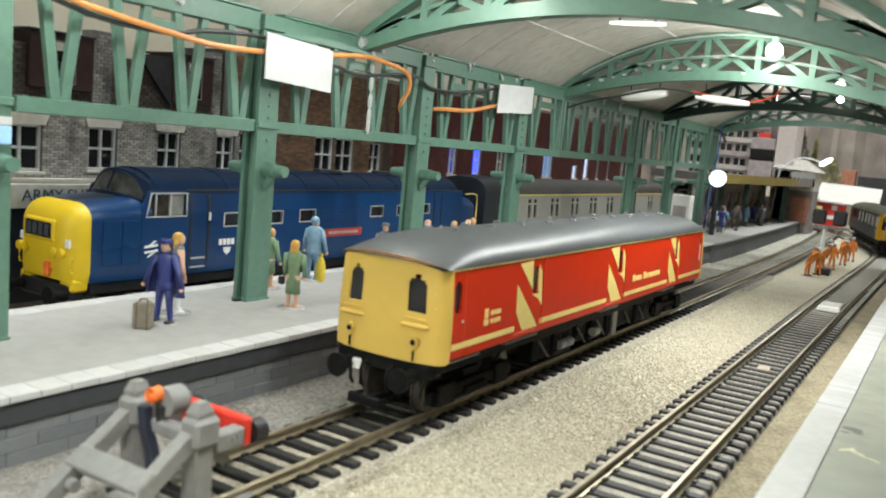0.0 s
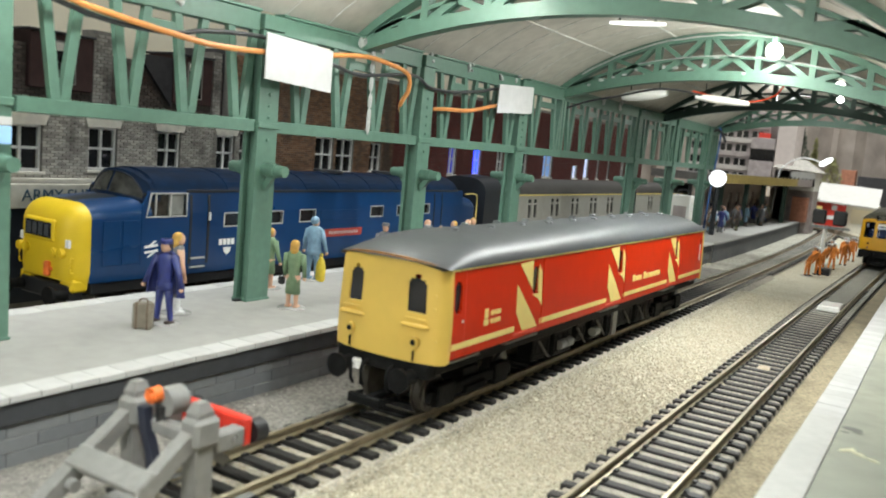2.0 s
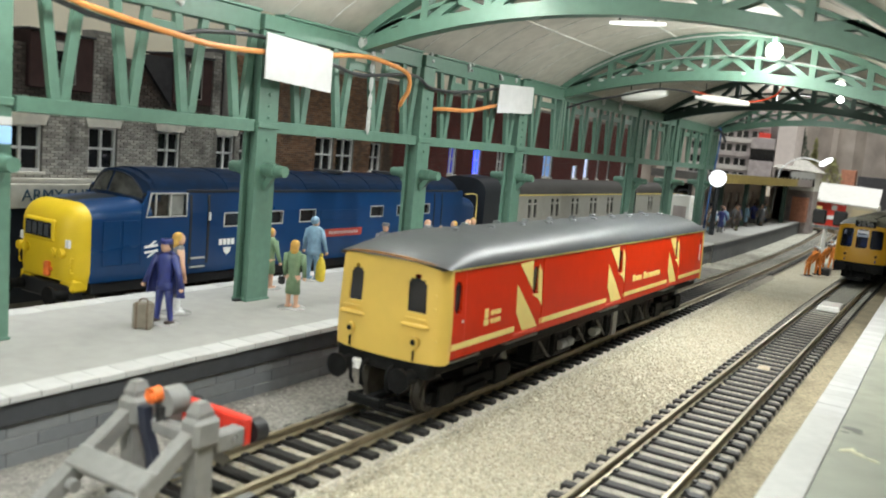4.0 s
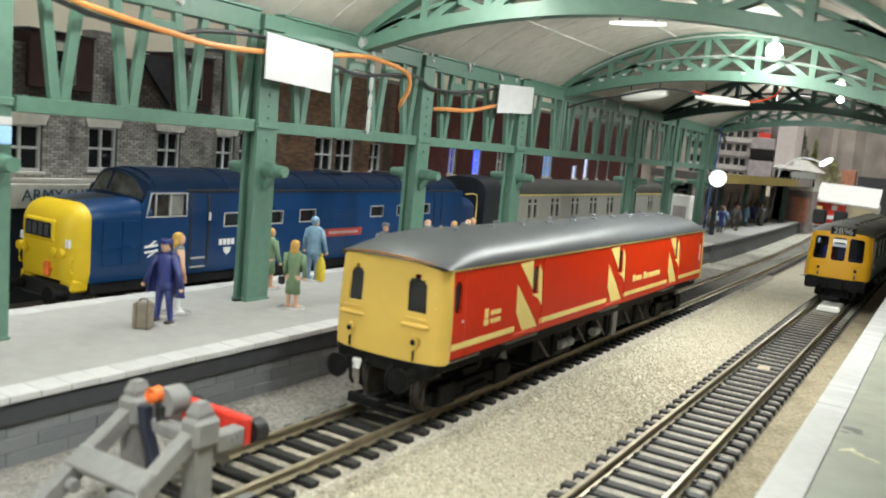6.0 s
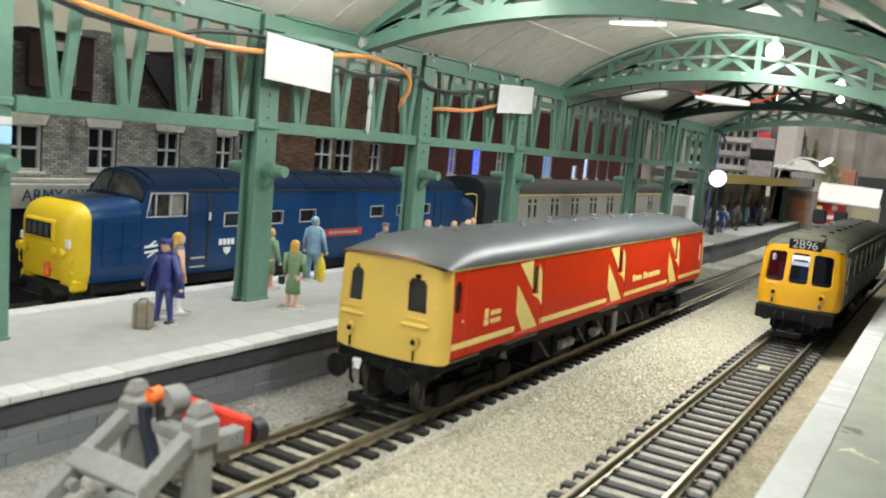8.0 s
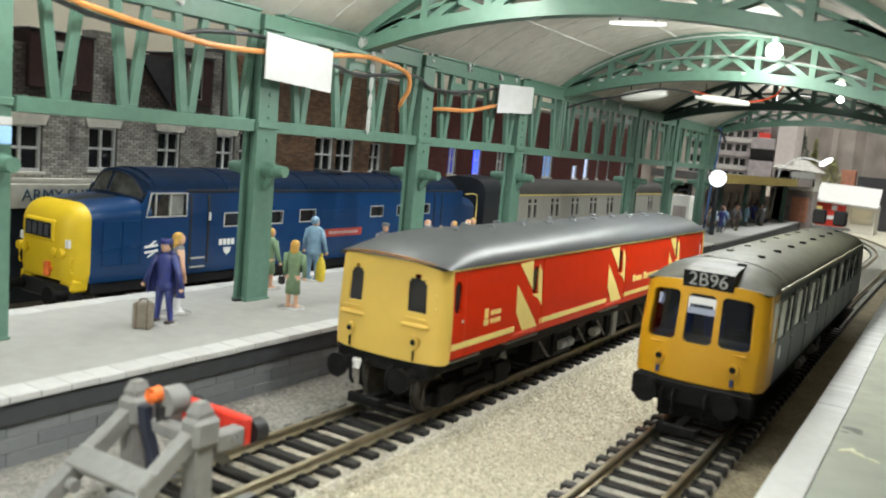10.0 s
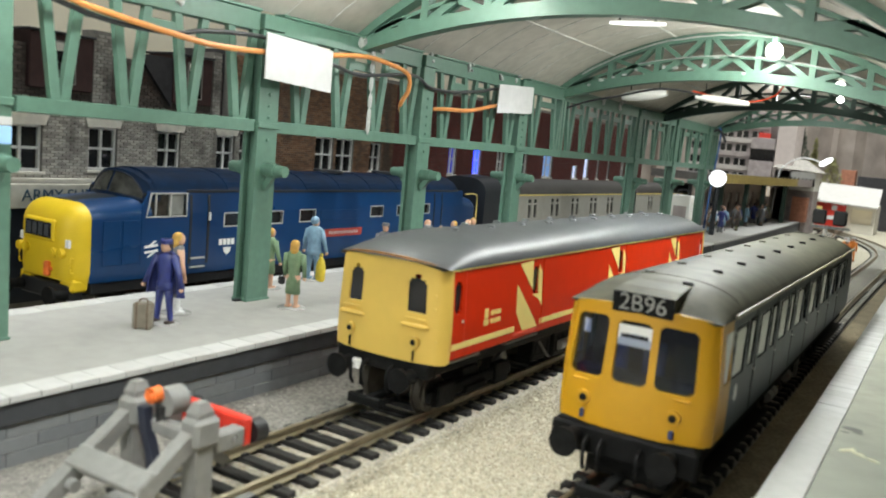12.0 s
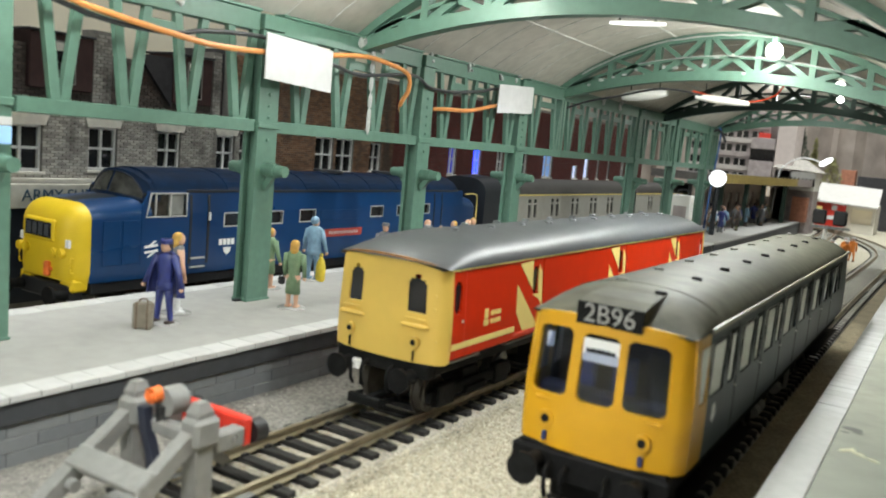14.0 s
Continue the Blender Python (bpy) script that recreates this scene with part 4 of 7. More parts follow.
for s in (-1, 1):
    carriage_side(mail, s, 3.0, MLEN - 4.4, MZ, MG, HW, mh_cut, RED_MAIL, "body_side")
    for ya, yb in ((1.6, 2.98), (MLEN - 4.38, MLEN - 1.6)):
        carriage_side(mail, s, ya, yb, MZ - 0.9, MG, HW, [], YELLOW_MAIL, "corner_post")
    part("corner_handrail", rod((s * 18.5, MLEN - 9, 32), (s * 18.3, MLEN - 9, 40), 0.3, n=8), SILVER, mail)
    for h in mh:
        a, b = sorted((s * 17.2, s * 17.4))
        part("window", box(a, b, h[0] - 0.5, h[1] + 0.5, h[2] - 0.5, h[3] + 0.5), GLASS_DARK, mail)
    for y in (41.0, 118.0, 195.5):
        k = 0.96 if y < 42 else (1.0 if y < 150 else 0.9)
        P = lambda pts: [(y + a * k, z) for a, z in pts]
        b = flat(P([(0.5, 45.6), (10.0, 46.0), (10.0, 36.9)]), sx, s)
        flat(P([(14.6, 44.6), (16.9, 42.0), (14.6, 40.0)]), sx, s, bm=b)
        flat(P([(14.6, 40.0), (16.9, 42.0), (17.6, 31.0), (14.6, 33.6)]), sx, s, bm=b)
        flat(P([(10.3, 35.3), (14.6, 35.3), (14.6, 33.6), (11.4, 36.0)][:3]), sx, s, bm=b)
        flat(P([(-1.0, 39.6), (-1.0, 30.9), (4.4, 24.6), (15.6, 24.6)]), sx, s, bm=b)
        part("cream_flash", b, CREAM_YELLOW, mail, "cream yellow angular flash", weld=True)
        part("door_runner", flat(P([(-2, 23.6), (14.5, 23.6), (14.5, 24.4), (-2, 24.4)]), sx, s, 0.3), RED_BRIGHT, mail, "bright red door runner", weld=True)
        part("door_edge", flat(P([(17.9, 24.5), (18.5, 24.5), (18.5, 46.3), (17.9, 46.3)]), lambda z: sx(z), s, 0.25), RED_MAIL, mail, weld=True)
    for y0, y1 in ((3.1, 39.8), (57.5, 116.8), (135.3, 194.4), (213.2, 252.4)):
        part("cream_stripe", flat([(y0, 25.1), (y1, 25.1), (y1, 26.8), (y0, 26.8)], sx, s), CREAM_YELLOW, mail, "cream yellow stripe", weld=True)
    part("gutter", flat([(1.4, 46.5), (MLEN - 1.4, 46.5), (MLEN - 1.4, 47.0), (1.4, 47.0)], sx, s, 0.35), CREAM_YELLOW, mail, "thin cream gutter line", weld=True)
    b = flat([(20.0, 29.6), (22.8, 29.6), (22.8, 31.4), (20.0, 31.4)], sx, s)
    flat([(20.3, 31.7), (22.4, 31.7), (22.4, 34.4), (20.3, 34.4)], sx, s, bm=b)
    for z in (29.8, 32.2):
        y = 24.0
        for w in (1.5, 1.0, 1.1, 1.3):
            flat([(y, z), (y + w, z), (y + w, z + 1.4), (y, z + 1.4)], sx, s, bm=b)
            y += w + 0.35
    part("crest_print", b, CREAM_YELLOW, mail, "small cream crest and bars")
    b = bmesh.new()
    y = 146.0
    for i, w in enumerate((2.4, 1.8, 1.8, 1.8, 1.0, 0, 2.6, 1.8, 0.8, 0.8, 1.8, 1.8, 1.4, 1.8, 0.8, 1.8, 1.8)):
        if w:
            flat([(y, 30.3), (y + w, 30.3), (y + w, 33.2 if i in (0, 6) else 32.4), (y, 33.2 if i in (0, 6) else 32.4)], sx, s, bm=b)
        y += (w or 1.4) + 0.55
    part("printed_bars", b, CREAM_YELLOW, mail, "row of small cream printed bars")
    for y, z in ((7.2, 32.6),):
        part("door_handle", blob((s * 18.4, y + 1, z), (0.5, 0.6, 0.5)), WHITE_PRINT, mail)
    part("door_seam", flat([(9.2, 24.0), (9.5, 24.0), (9.5, 46.2), (9.2, 46.2)], sx, s, 0.08), RED_BRIGHT, mail, weld=True)
    for y0, y1 in ((6, 22), (38, 60), (116, 136), (194, 214), (240, 252)):
        part("foot_board", box(min(s * 14.5, s * 17.2), max(s * 14.5, s * 17.2), y0, y1, 20.9, 21.6, 0.1), mat_grey_box, mail, "grey foot board")
carriage_roof(mail, -0.6, MLEN + 0.6, MG, 7.1, HW, ROOF_MAIL, 24, 3.6)
for i in range(10):
    for x in (-8.5, 1.0):
        roof_vent(mail, x, 29 + i * 22.2, 53.9 if x > 0 else 53.4, MAIL_VENT, 0.85)
part("underframe", merge_boxes([(-15.5, 15.5, 1, MLEN - 1, 18.0, 22.5)], 0.3), BLACK_M, mail)
part("buffer_beam", box(-15.2, 15.2, -2.2, 1.5, 17.2, 21.4, 0.4), BLACK_M, mail)
underfloor(mail)
bogie(mail, 29, wheelbase=40)
bogie(mail, 222, wheelbase=40)
buffers(mail, -2, 17.4, 10.2)
coupling(mail, 0, 10.0)
hoses(mail, -2.5, 18)
part("brake_pipe_valve", merge_boxes([(-7.4, -6.4, -5.6, -3.8, 16.6, 19.4), (-6.1, -5.1, -5.6, -3.8, 16.6, 19.4)], 0.3), WHITE_PRINT, mail, "two small pale pipe valves")

# The yellow-fronted railcar that rolls in.
dmu = thing("railcar", "yellow-fronted railcar with dark slate sides and black roof", "railcar", (71, -60, 0))
DG, DZ, DHW = 47.2, 20.6, 17.7
dtop = lambda u: DG + 1.3 * (1 - abs(u) ** 2.4) ** 0.8
dw = [(-0.84, -0.37, 31.0, 44.4), (-0.245, 0.205, 30.9, 44.0), (0.298, 0.78, 31.0, 44.2)]


def rounded(openings):
    """Window openings with their corners taken off."""
    out = []
    for u0, u1, v0, v1 in openings:
        out += [(u0, u1, v0 + 0.9, v1 - 0.9), (u0 + 0.012, u1 - 0.012, v0 + 0.4, v1 - 0.4), (u0 + 0.045, u1 - 0.045, v0, v1)]
    return out


for y_end, sg in ((0, 1), (MLEN, -1)):
    carriage_front(dmu, y_end, DZ, DG, DHW, rounded(dw), YELLOW_DMU, 3.4, dtop, 1.0, sgn=sg, name="cab_front", corner=2.2)
    for u0, u1, v0, v1 in dw:
        def pane(inset):
            def f(u, v):
                k = (v - DZ) / (DG - DZ)
                return (u * side_x(v, DHW, DG), y_end + sg * (-3.4 * (1 - abs(u) ** 2.6) + inset + max(0, (v - 27) / 18)), DZ + k * (dtop(u) - DZ))
            return f
        us_ = [u0 - 0.02 + (u1 - u0 + 0.04) * i / 6 for i in range(7)]
        part("cab_window", panel(us_, [v0 - 0.3, (v0 + v1) / 2, v1 + 0.3], [], pane(0.45), pane(0.7)), GLASS_CAB, dmu, smooth=True).visible_shadow = False
    if sg == 1:
        for c in (-10.1, 10.1):
            tail_lamp(dmu, c, -2.8, 26.3, YELLOW_DMU, 1.7)
            part("lamp_jumper", merge_boxes([(c - 0.5, c + 0.5, -3.4, -2.4, 21.6, 23.6)], 0.2), JUMPER, dmu, "small dark blue jumper cable")
        for c in (-10.0, 10.0):
            part("step", box(c - 3.2, c + 3.2, -2.6, -1.7, 29.9, 30.5, 0.2), YELLOW_DMU, dmu)
        # Interior of the cab: floor, driving desk, seats, bulkhead.
        part("cab_desk", box(-14.5, 14.5, 2.2, 6, 28, 32.5, 0.6), INTERIOR, dmu)
        part("bulkhead", box(-16.5, 16.5, 17, 18, 21, 46), INTERIOR, dmu)
        for c in (-8.5, 0.5):
            part("cab_seat", merge_boxes([(c - 2.6, c + 2.6, 11, 13, 30, 38.5), (c - 2.6, c + 2.6, 7.5, 12, 29, 30.8)], 0.5), SEAT_BLUE, dmu)
        part("destination_blind", box(-4.3, 3.6, -2.15, -1.95, 39.6, 44.2), WHITE_PRINT, dmu, "white destination blind with an unreadable dark bar")
        part("blind_bar", merge_boxes([(-3.4 + i * 0.55, -2.95 + i * 0.55 + 0.07 * (i % 3), -2.25, -2.15, 41.4, 42.3 - 0.2 * (i % 2)) for i in range(11)]), BLACK_M, dmu, "row of small dark bars")
        part("window_notice", box(-12.6, -11.0, -0.6, -0.4, 40.6, 43.6), WHITE_PRINT, dmu, "small white notice")
        # Headcode box on the roof end.
        hc = bmesh.new()
        loft([[(-6.1, -2.0, 46.9), (7.3, -2.0, 46.9), (7.3, -2.0, 51.2), (-6.1, -2.0, 51.2)], [(-6.1, 3.0, 47.0), (7.3, 3.0, 47.0), (7.3, 3.0, 52.2), (-6.1, 3.0, 52.2)], [(-5.6, 15, 47.8), (6.8, 15, 47.8), (6.8, 15, 53.0), (-5.6, 15, 53.0)]], hc)
        headcode = part("headcode_box", hc, ROOF_DMU, dmu, "black roof headcode box")
        part("headcode_panel", box(-6.2, 7.4, -2.35, -2.05, 46.8, 51.3, 0.1), BLACK_M, headcode)
        words("2B96", 5.2, HEADCODE, headcode, pose(0.6, -2.4, 49.05, 90, 0, 0), label="white headcode characters 2B96")
dh = [(6.2, 11.2, 33.2, 44.2)]
for i in range(8):
    y = 13.4 + 28.0 * i
    dh += [(y + 0.6, y + 11.6, 33.2, 44.2), (y + 16.3, y + 21.6, 33.2, 44.2)]
dx = lambda z: side_x(z, DHW, DG) - 0.02
for s in (-1, 1):
    carriage_side(dmu, s, 12.6, MLEN - 2.0, DZ, DG, DHW, [h for h in dh if h[0] > 12], DMU_SIDE, "body_side")
    carriage_side(dmu, s, 2.3, 12.6, DZ, DG, DHW, dh[:1], YELLOW_DMU, "cab_side")
    for k, h in enumerate(dh):
        wide = h[1] - h[0] > 8
        a, b = sorted((s * 17.0, s * 17.2))
        # Pale colour stands for light in the nearer panes; the farther stay dark.
        part("window", box(a, b, h[0] - 0.3, h[1] + 0.3, h[2] - 0.3, h[3] + 0.3), LIT_PANE if h[0] < 100 or (wide and h[0] < 170) else GLASS_DARK, dmu)
        if h[0] > 12:
            o0, o1 = sorted((s * dx(38), s * (dx(38) + 0.18)))
            part("window_frame", ring_frame(h[0], h[1], h[2], h[3], o0, o1, 0.4 if wide else 0.9), BLACK_M, dmu)
    part("rain_strip", flat([(12.0, 47.0), (MLEN - 0.4, 47.0), (MLEN - 0.4, 48.0), (12.0, 48.0)], lambda z: DHW - 0.9, s, 0.7), mat_cream, dmu, "pale cream rain strip", weld=True)
    part("crest_print", flat([(17, 28.2), (18.6, 27.2), (20.6, 28.6), (19.6, 31.2), (17.6, 31.0)], dx, s), WHITE_PRINT, dmu, "small worn white crest", weld=True)
    for y in (39, 67, 95, 123, 151, 179, 207):
        part("door_line", flat([(y - 1.6, 21.5), (y - 1.3, 21.5), (y - 1.3, 46), (y - 1.6, 46)], dx, s, 0.1), BLACK_M, dmu, weld=True)
        part("door_handle", blob((s * 17.9, y - 2.4, 31.6), (0.35, 0.7, 0.3)), SILVER, dmu)
    for y0, y1 in ((6, 70), (185, 250)):
        part("foot_board", box(min(s * 13.5, s * 17.4), max(s * 13.5, s * 17.4), y0, y1, 12.2, 12.9, 0.1), BLACK_M, dmu)
carriage_roof(dmu, 0.7, MLEN - 0.7, DG, 6.3, DHW, ROOF_DMU, 17, 3.0, lip=0.08, power=0.9, shape=2.5)
for i in range(9):
    for x, y in ((-5.6, 20), (5.6, 13)):
        roof_vent(dmu, x, y + i * 28.4 * (217 / 227), 52.9 if i or x < 0 else 52.4, BLACK_M if x > 0 else ROOF_VENT, 0.8)
for y in (19, 238):
    part("roof_joint", loft([[(x, y + d, DG + 6.32 * (1 - abs(x / (DHW - 0.45)) ** 2.5) ** 0.56 + h) for d, h in ((-0.3, -0.4), (0.3, -0.4), (0.3, 0.12), (-0.3, 0.12))] for x in [-17.0 + 34.0 * i / 24 for i in range(25)]]), ROOF_DMU, dmu)
part("underframe", merge_boxes([(-15.5, 15.5, 1, MLEN - 1, 15.5, 20.5), (-15.6, 15.6, -2.8, 4, 14.6, 20.8)], 0.3), BLACK_M, dmu)
part("saloon_floor", box(-16, 16, 18, MLEN - 6, 21, 33), INTERIOR, dmu)
part("buffer_beam", box(-16.6, 16.6, -4.0, 1.5, 14.0, 20.2, 0.5), BLACK_M, dmu)
part("valance", box(-9.5, 9.5, 1.0, 8, 8.5, 14.0, 0.8), BLACK_M, dmu)
underfloor(dmu)
bogie(dmu, 40)
bogie(dmu, 217)
buffers(dmu, -4, 17.6, 10.8)
coupling(dmu, -6, 10.0)
hoses(dmu, -4.2, 17)

# The blue diesel locomotive at the back of the island platform.
LX = -141.0
loco = thing("diesel_locomotive", "blue twin-cab diesel locomotive with a lemon yellow nose", "locomotive", (LX, -58, 0))
LHW = 17.5


def loco_section(y, hw, z0, z1, r_top, low=0.0, n=8):
    """A loading-gauge section with rounded shoulders."""
    pts = [(-hw + low, y, z0), (-hw, y, z0 + 4)]
    for i in range(n + 1):
        a = math.pi - math.pi / 2 * i / n
        pts.append((-hw + r_top + r_top * math.cos(a), y, z1 - r_top * 0.75 + r_top * 0.75 * math.sin(a)))
    for i in range(n + 1):
        a = math.pi / 2 - math.pi / 2 * i / n
        pts.append((hw - r_top + r_top * math.cos(a), y, z1 - r_top * 0.75 + r_top * 0.75 * math.sin(a)))
    pts += [(hw, y, z0 + 4), (hw - low, y, z0)]
    return pts


def slanted_frame(h, x0, x1, slant):
    """The cab side window's rim, its front edge leaning back."""
    bm = ring_frame(h[0], h[1], h[2], h[3], x0, x1, 0.5)
    for v in bm.verts:
        v.co.y = slant(v.co.y, v.co.z)
    return bm


body_holes = [(60.5, 70.6, 38.4, 43.4), (84, 94.2, 38.6, 43.6), (105.8, 116, 38.8, 43.8), (158.8, 169, 39.8, 44.6), (182, 190, 39.8, 44.6), (200, 213, 40.2, 45.0)]
cab_hole = [(22.6, 40.6, 43.2, 51.4)]
for s in (-1, 1):
    us = [20.4, 60, 100, 140, 180, 220, 250]
    slant = lambda u, v: u + max(0, (v - 46) / 6.6) * 3.4 * max(0, 1 - (u - 20.4) / 7)
    lx = lambda z: LHW - 0.8 * max(0, (z - 44) / 9) - 0.7 * max(0, (26 - z) / 6)
    part("body_side", panel(us, [20, 22, 26, 32, 38, 44, 48, 52.6], body_holes + cab_hole, lambda u, v: (s * lx(v), slant(u, v), v), lambda u, v: (s * (lx(v) - 1), slant(u, v), v)), DELTIC_BLUE, loco, smooth=True)
    for h in body_holes + cab_hole:
        a, b = sorted((s * (LHW - 1.6), s * (LHW - 1.4)))
        part("window", box(a, b, h[0] - 0.3, h[1] + 0.3, h[2] - 0.3, h[3] + 0.3), CAB_TAN if h[0] < 30 else GLASS_DARK, loco)
        a, b = sorted((s * (LHW - 1.2), s * (LHW + 0.15)))
        part("window_frame", ring_frame(h[0], h[1], h[2], h[3], a, b, 0.5) if h[0] > 30 else slanted_frame(h, a, b, slant), SILVER, loco, "silver window frame")
    part("cab_blind", box(min(s * 16.15, s * 16.3), max(s * 16.15, s * 16.3), 33.0, 40.4, 43.4, 51.2), PALE_CAB, loco, "pale bulkhead behind the cab window")
    part("window_bar", box(min(s * 16.8, s * 17.3), max(s * 16.8, s * 17.3), 33.0, 33.7, 43.2, 51.4), SILVER, loco)
    part("window_bar", box(min(s * 16.8, s * 17.3), max(s * 16.8, s * 17.3), 26.4, 27.0, 43.2, 51.4), SILVER, loco)
    part("nameplate", flat([(123.3, 30.8), (152, 30.8), (152, 34.5), (123.3, 34.5)], lambda z: lx(z), s, 0.3), NAME_RED, loco, "red nameplate with small unreadable bars", weld=True)
    part("nameplate_bars", merge_boxes([(min(s * 17.7, s * 17.95), max(s * 17.7, s * 17.95), 126.5 + i * 1.9, 127.7 + i * 1.9, 32.0, 33.3) for i in range(12)]), SILVER, loco)
    part("number_bars", merge_boxes([(min(s * 17.4, s * 17.65), max(s * 17.4, s * 17.65), 58 + i * 2.2, 59.7 + i * 2.2, 30.6, 33.1) for i in range(4)]), WHITE_PRINT, loco, "four white printed bars")
    for k, pts in enumerate(([(22.0, 31.4), (28.0, 31.9), (28.0, 32.8), (22.0, 32.3)], [(22.0, 29.4), (28.0, 29.9), (28.0, 30.8), (22.0, 30.3)], [(24.0, 32.5), (25.2, 32.5), (27.4, 34.0), (26.2, 34.0)], [(23.0, 28.0), (24.2, 28.0), (26.6, 29.6), (25.4, 29.6)])):
        part("arrow_bar", flat(pts, lambda z: lx(z), s, 0.15), WHITE_PRINT, loco, "white bar of an arrow mark", weld=True)
    part("crest", flat([(60.4, 29.6), (64.6, 29.6), (64.2, 27.8), (62.5, 26.5), (60.8, 27.8)], lambda z: lx(z), s, 0.15), WHITE_PRINT, loco, "small white crest", weld=True)
    for y0, y1, z0, z1 in ((4.5, 11.5, 24, 42), (12.5, 19.5, 24, 42), (120, 150, 37, 43.6)):
        part("access_panel", box(min(s * 17.3, s * 17.72), max(s * 17.3, s * 17.72), y0, y1, z0 + 2, z1, 0.12), DELTIC_BLUE, loco)
    for y0 in (42.5, 51.5, 218, 226):
        part("handrail_recess", flat([(y0, 24), (y0 + 1.2, 24), (y0 + 1.2, 51), (y0, 51)], lambda z: lx(z), s, 0.15), CAB_BLACK, loco, weld=True)
    part("handrail", rod((s * 18.0, 52.2, 41), (s * 18.0, 52.2, 44.2), 0.5, n=8), WHITE_PRINT, loco)
    for z in (22.5, 26.0):
        part("foot_step", box(min(s * 17.0, s * 18.2), max(s * 17.0, s * 18.2), 43.5, 50.5, z, z + 0.6), SILVER, loco)
    part("rear_handrail", cable([(s * 17.6, 252, 50.5), (s * 18.2, 262, 50.6), (s * 18.2, 265.5, 48), (s * 18.2, 266, 36)], 0.4, n=6), CREAM_YELLOW, loco, "cream handrail")
# Roof, cab tops and noses.
roof_prof = lambda hw, zt: [(-hw, 52.4), (-hw + 0.7, 53.9), (-hw + 2.0, 55.6), (-hw + 4.4, zt - 3.0), (-hw + 7.6, zt - 1.4), (-hw + 12, zt - 0.4), (0, zt), (hw - 12, zt - 0.4), (hw - 7.6, zt - 1.4), (hw - 4.4, zt - 3.0), (hw - 2.0, 55.6), (hw - 0.7, 53.9), (hw, 52.4)]
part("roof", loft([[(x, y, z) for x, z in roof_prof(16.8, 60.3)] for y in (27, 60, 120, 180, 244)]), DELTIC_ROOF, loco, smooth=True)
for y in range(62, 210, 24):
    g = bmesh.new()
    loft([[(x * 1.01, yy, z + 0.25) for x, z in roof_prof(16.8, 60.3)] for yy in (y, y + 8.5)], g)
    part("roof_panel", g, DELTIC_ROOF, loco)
# Black strips draw the shadow line where the roof meets the sides.
for s in (-1, 1):
    part("cant_shade", box(min(s * 16.2, s * 17.2), max(s * 16.2, s * 17.2), 41, 244, 51.9, 53.0, 0.2), CAB_BLACK, loco, "dark strip for the shadow line below the roof")
for y in (96, 144, 192):
    part("roof_fan", rod((0, y, 60.0), (0, y, 61.4), 7.5, 7.2, 24), CAB_BLACK, loco, smooth=True)


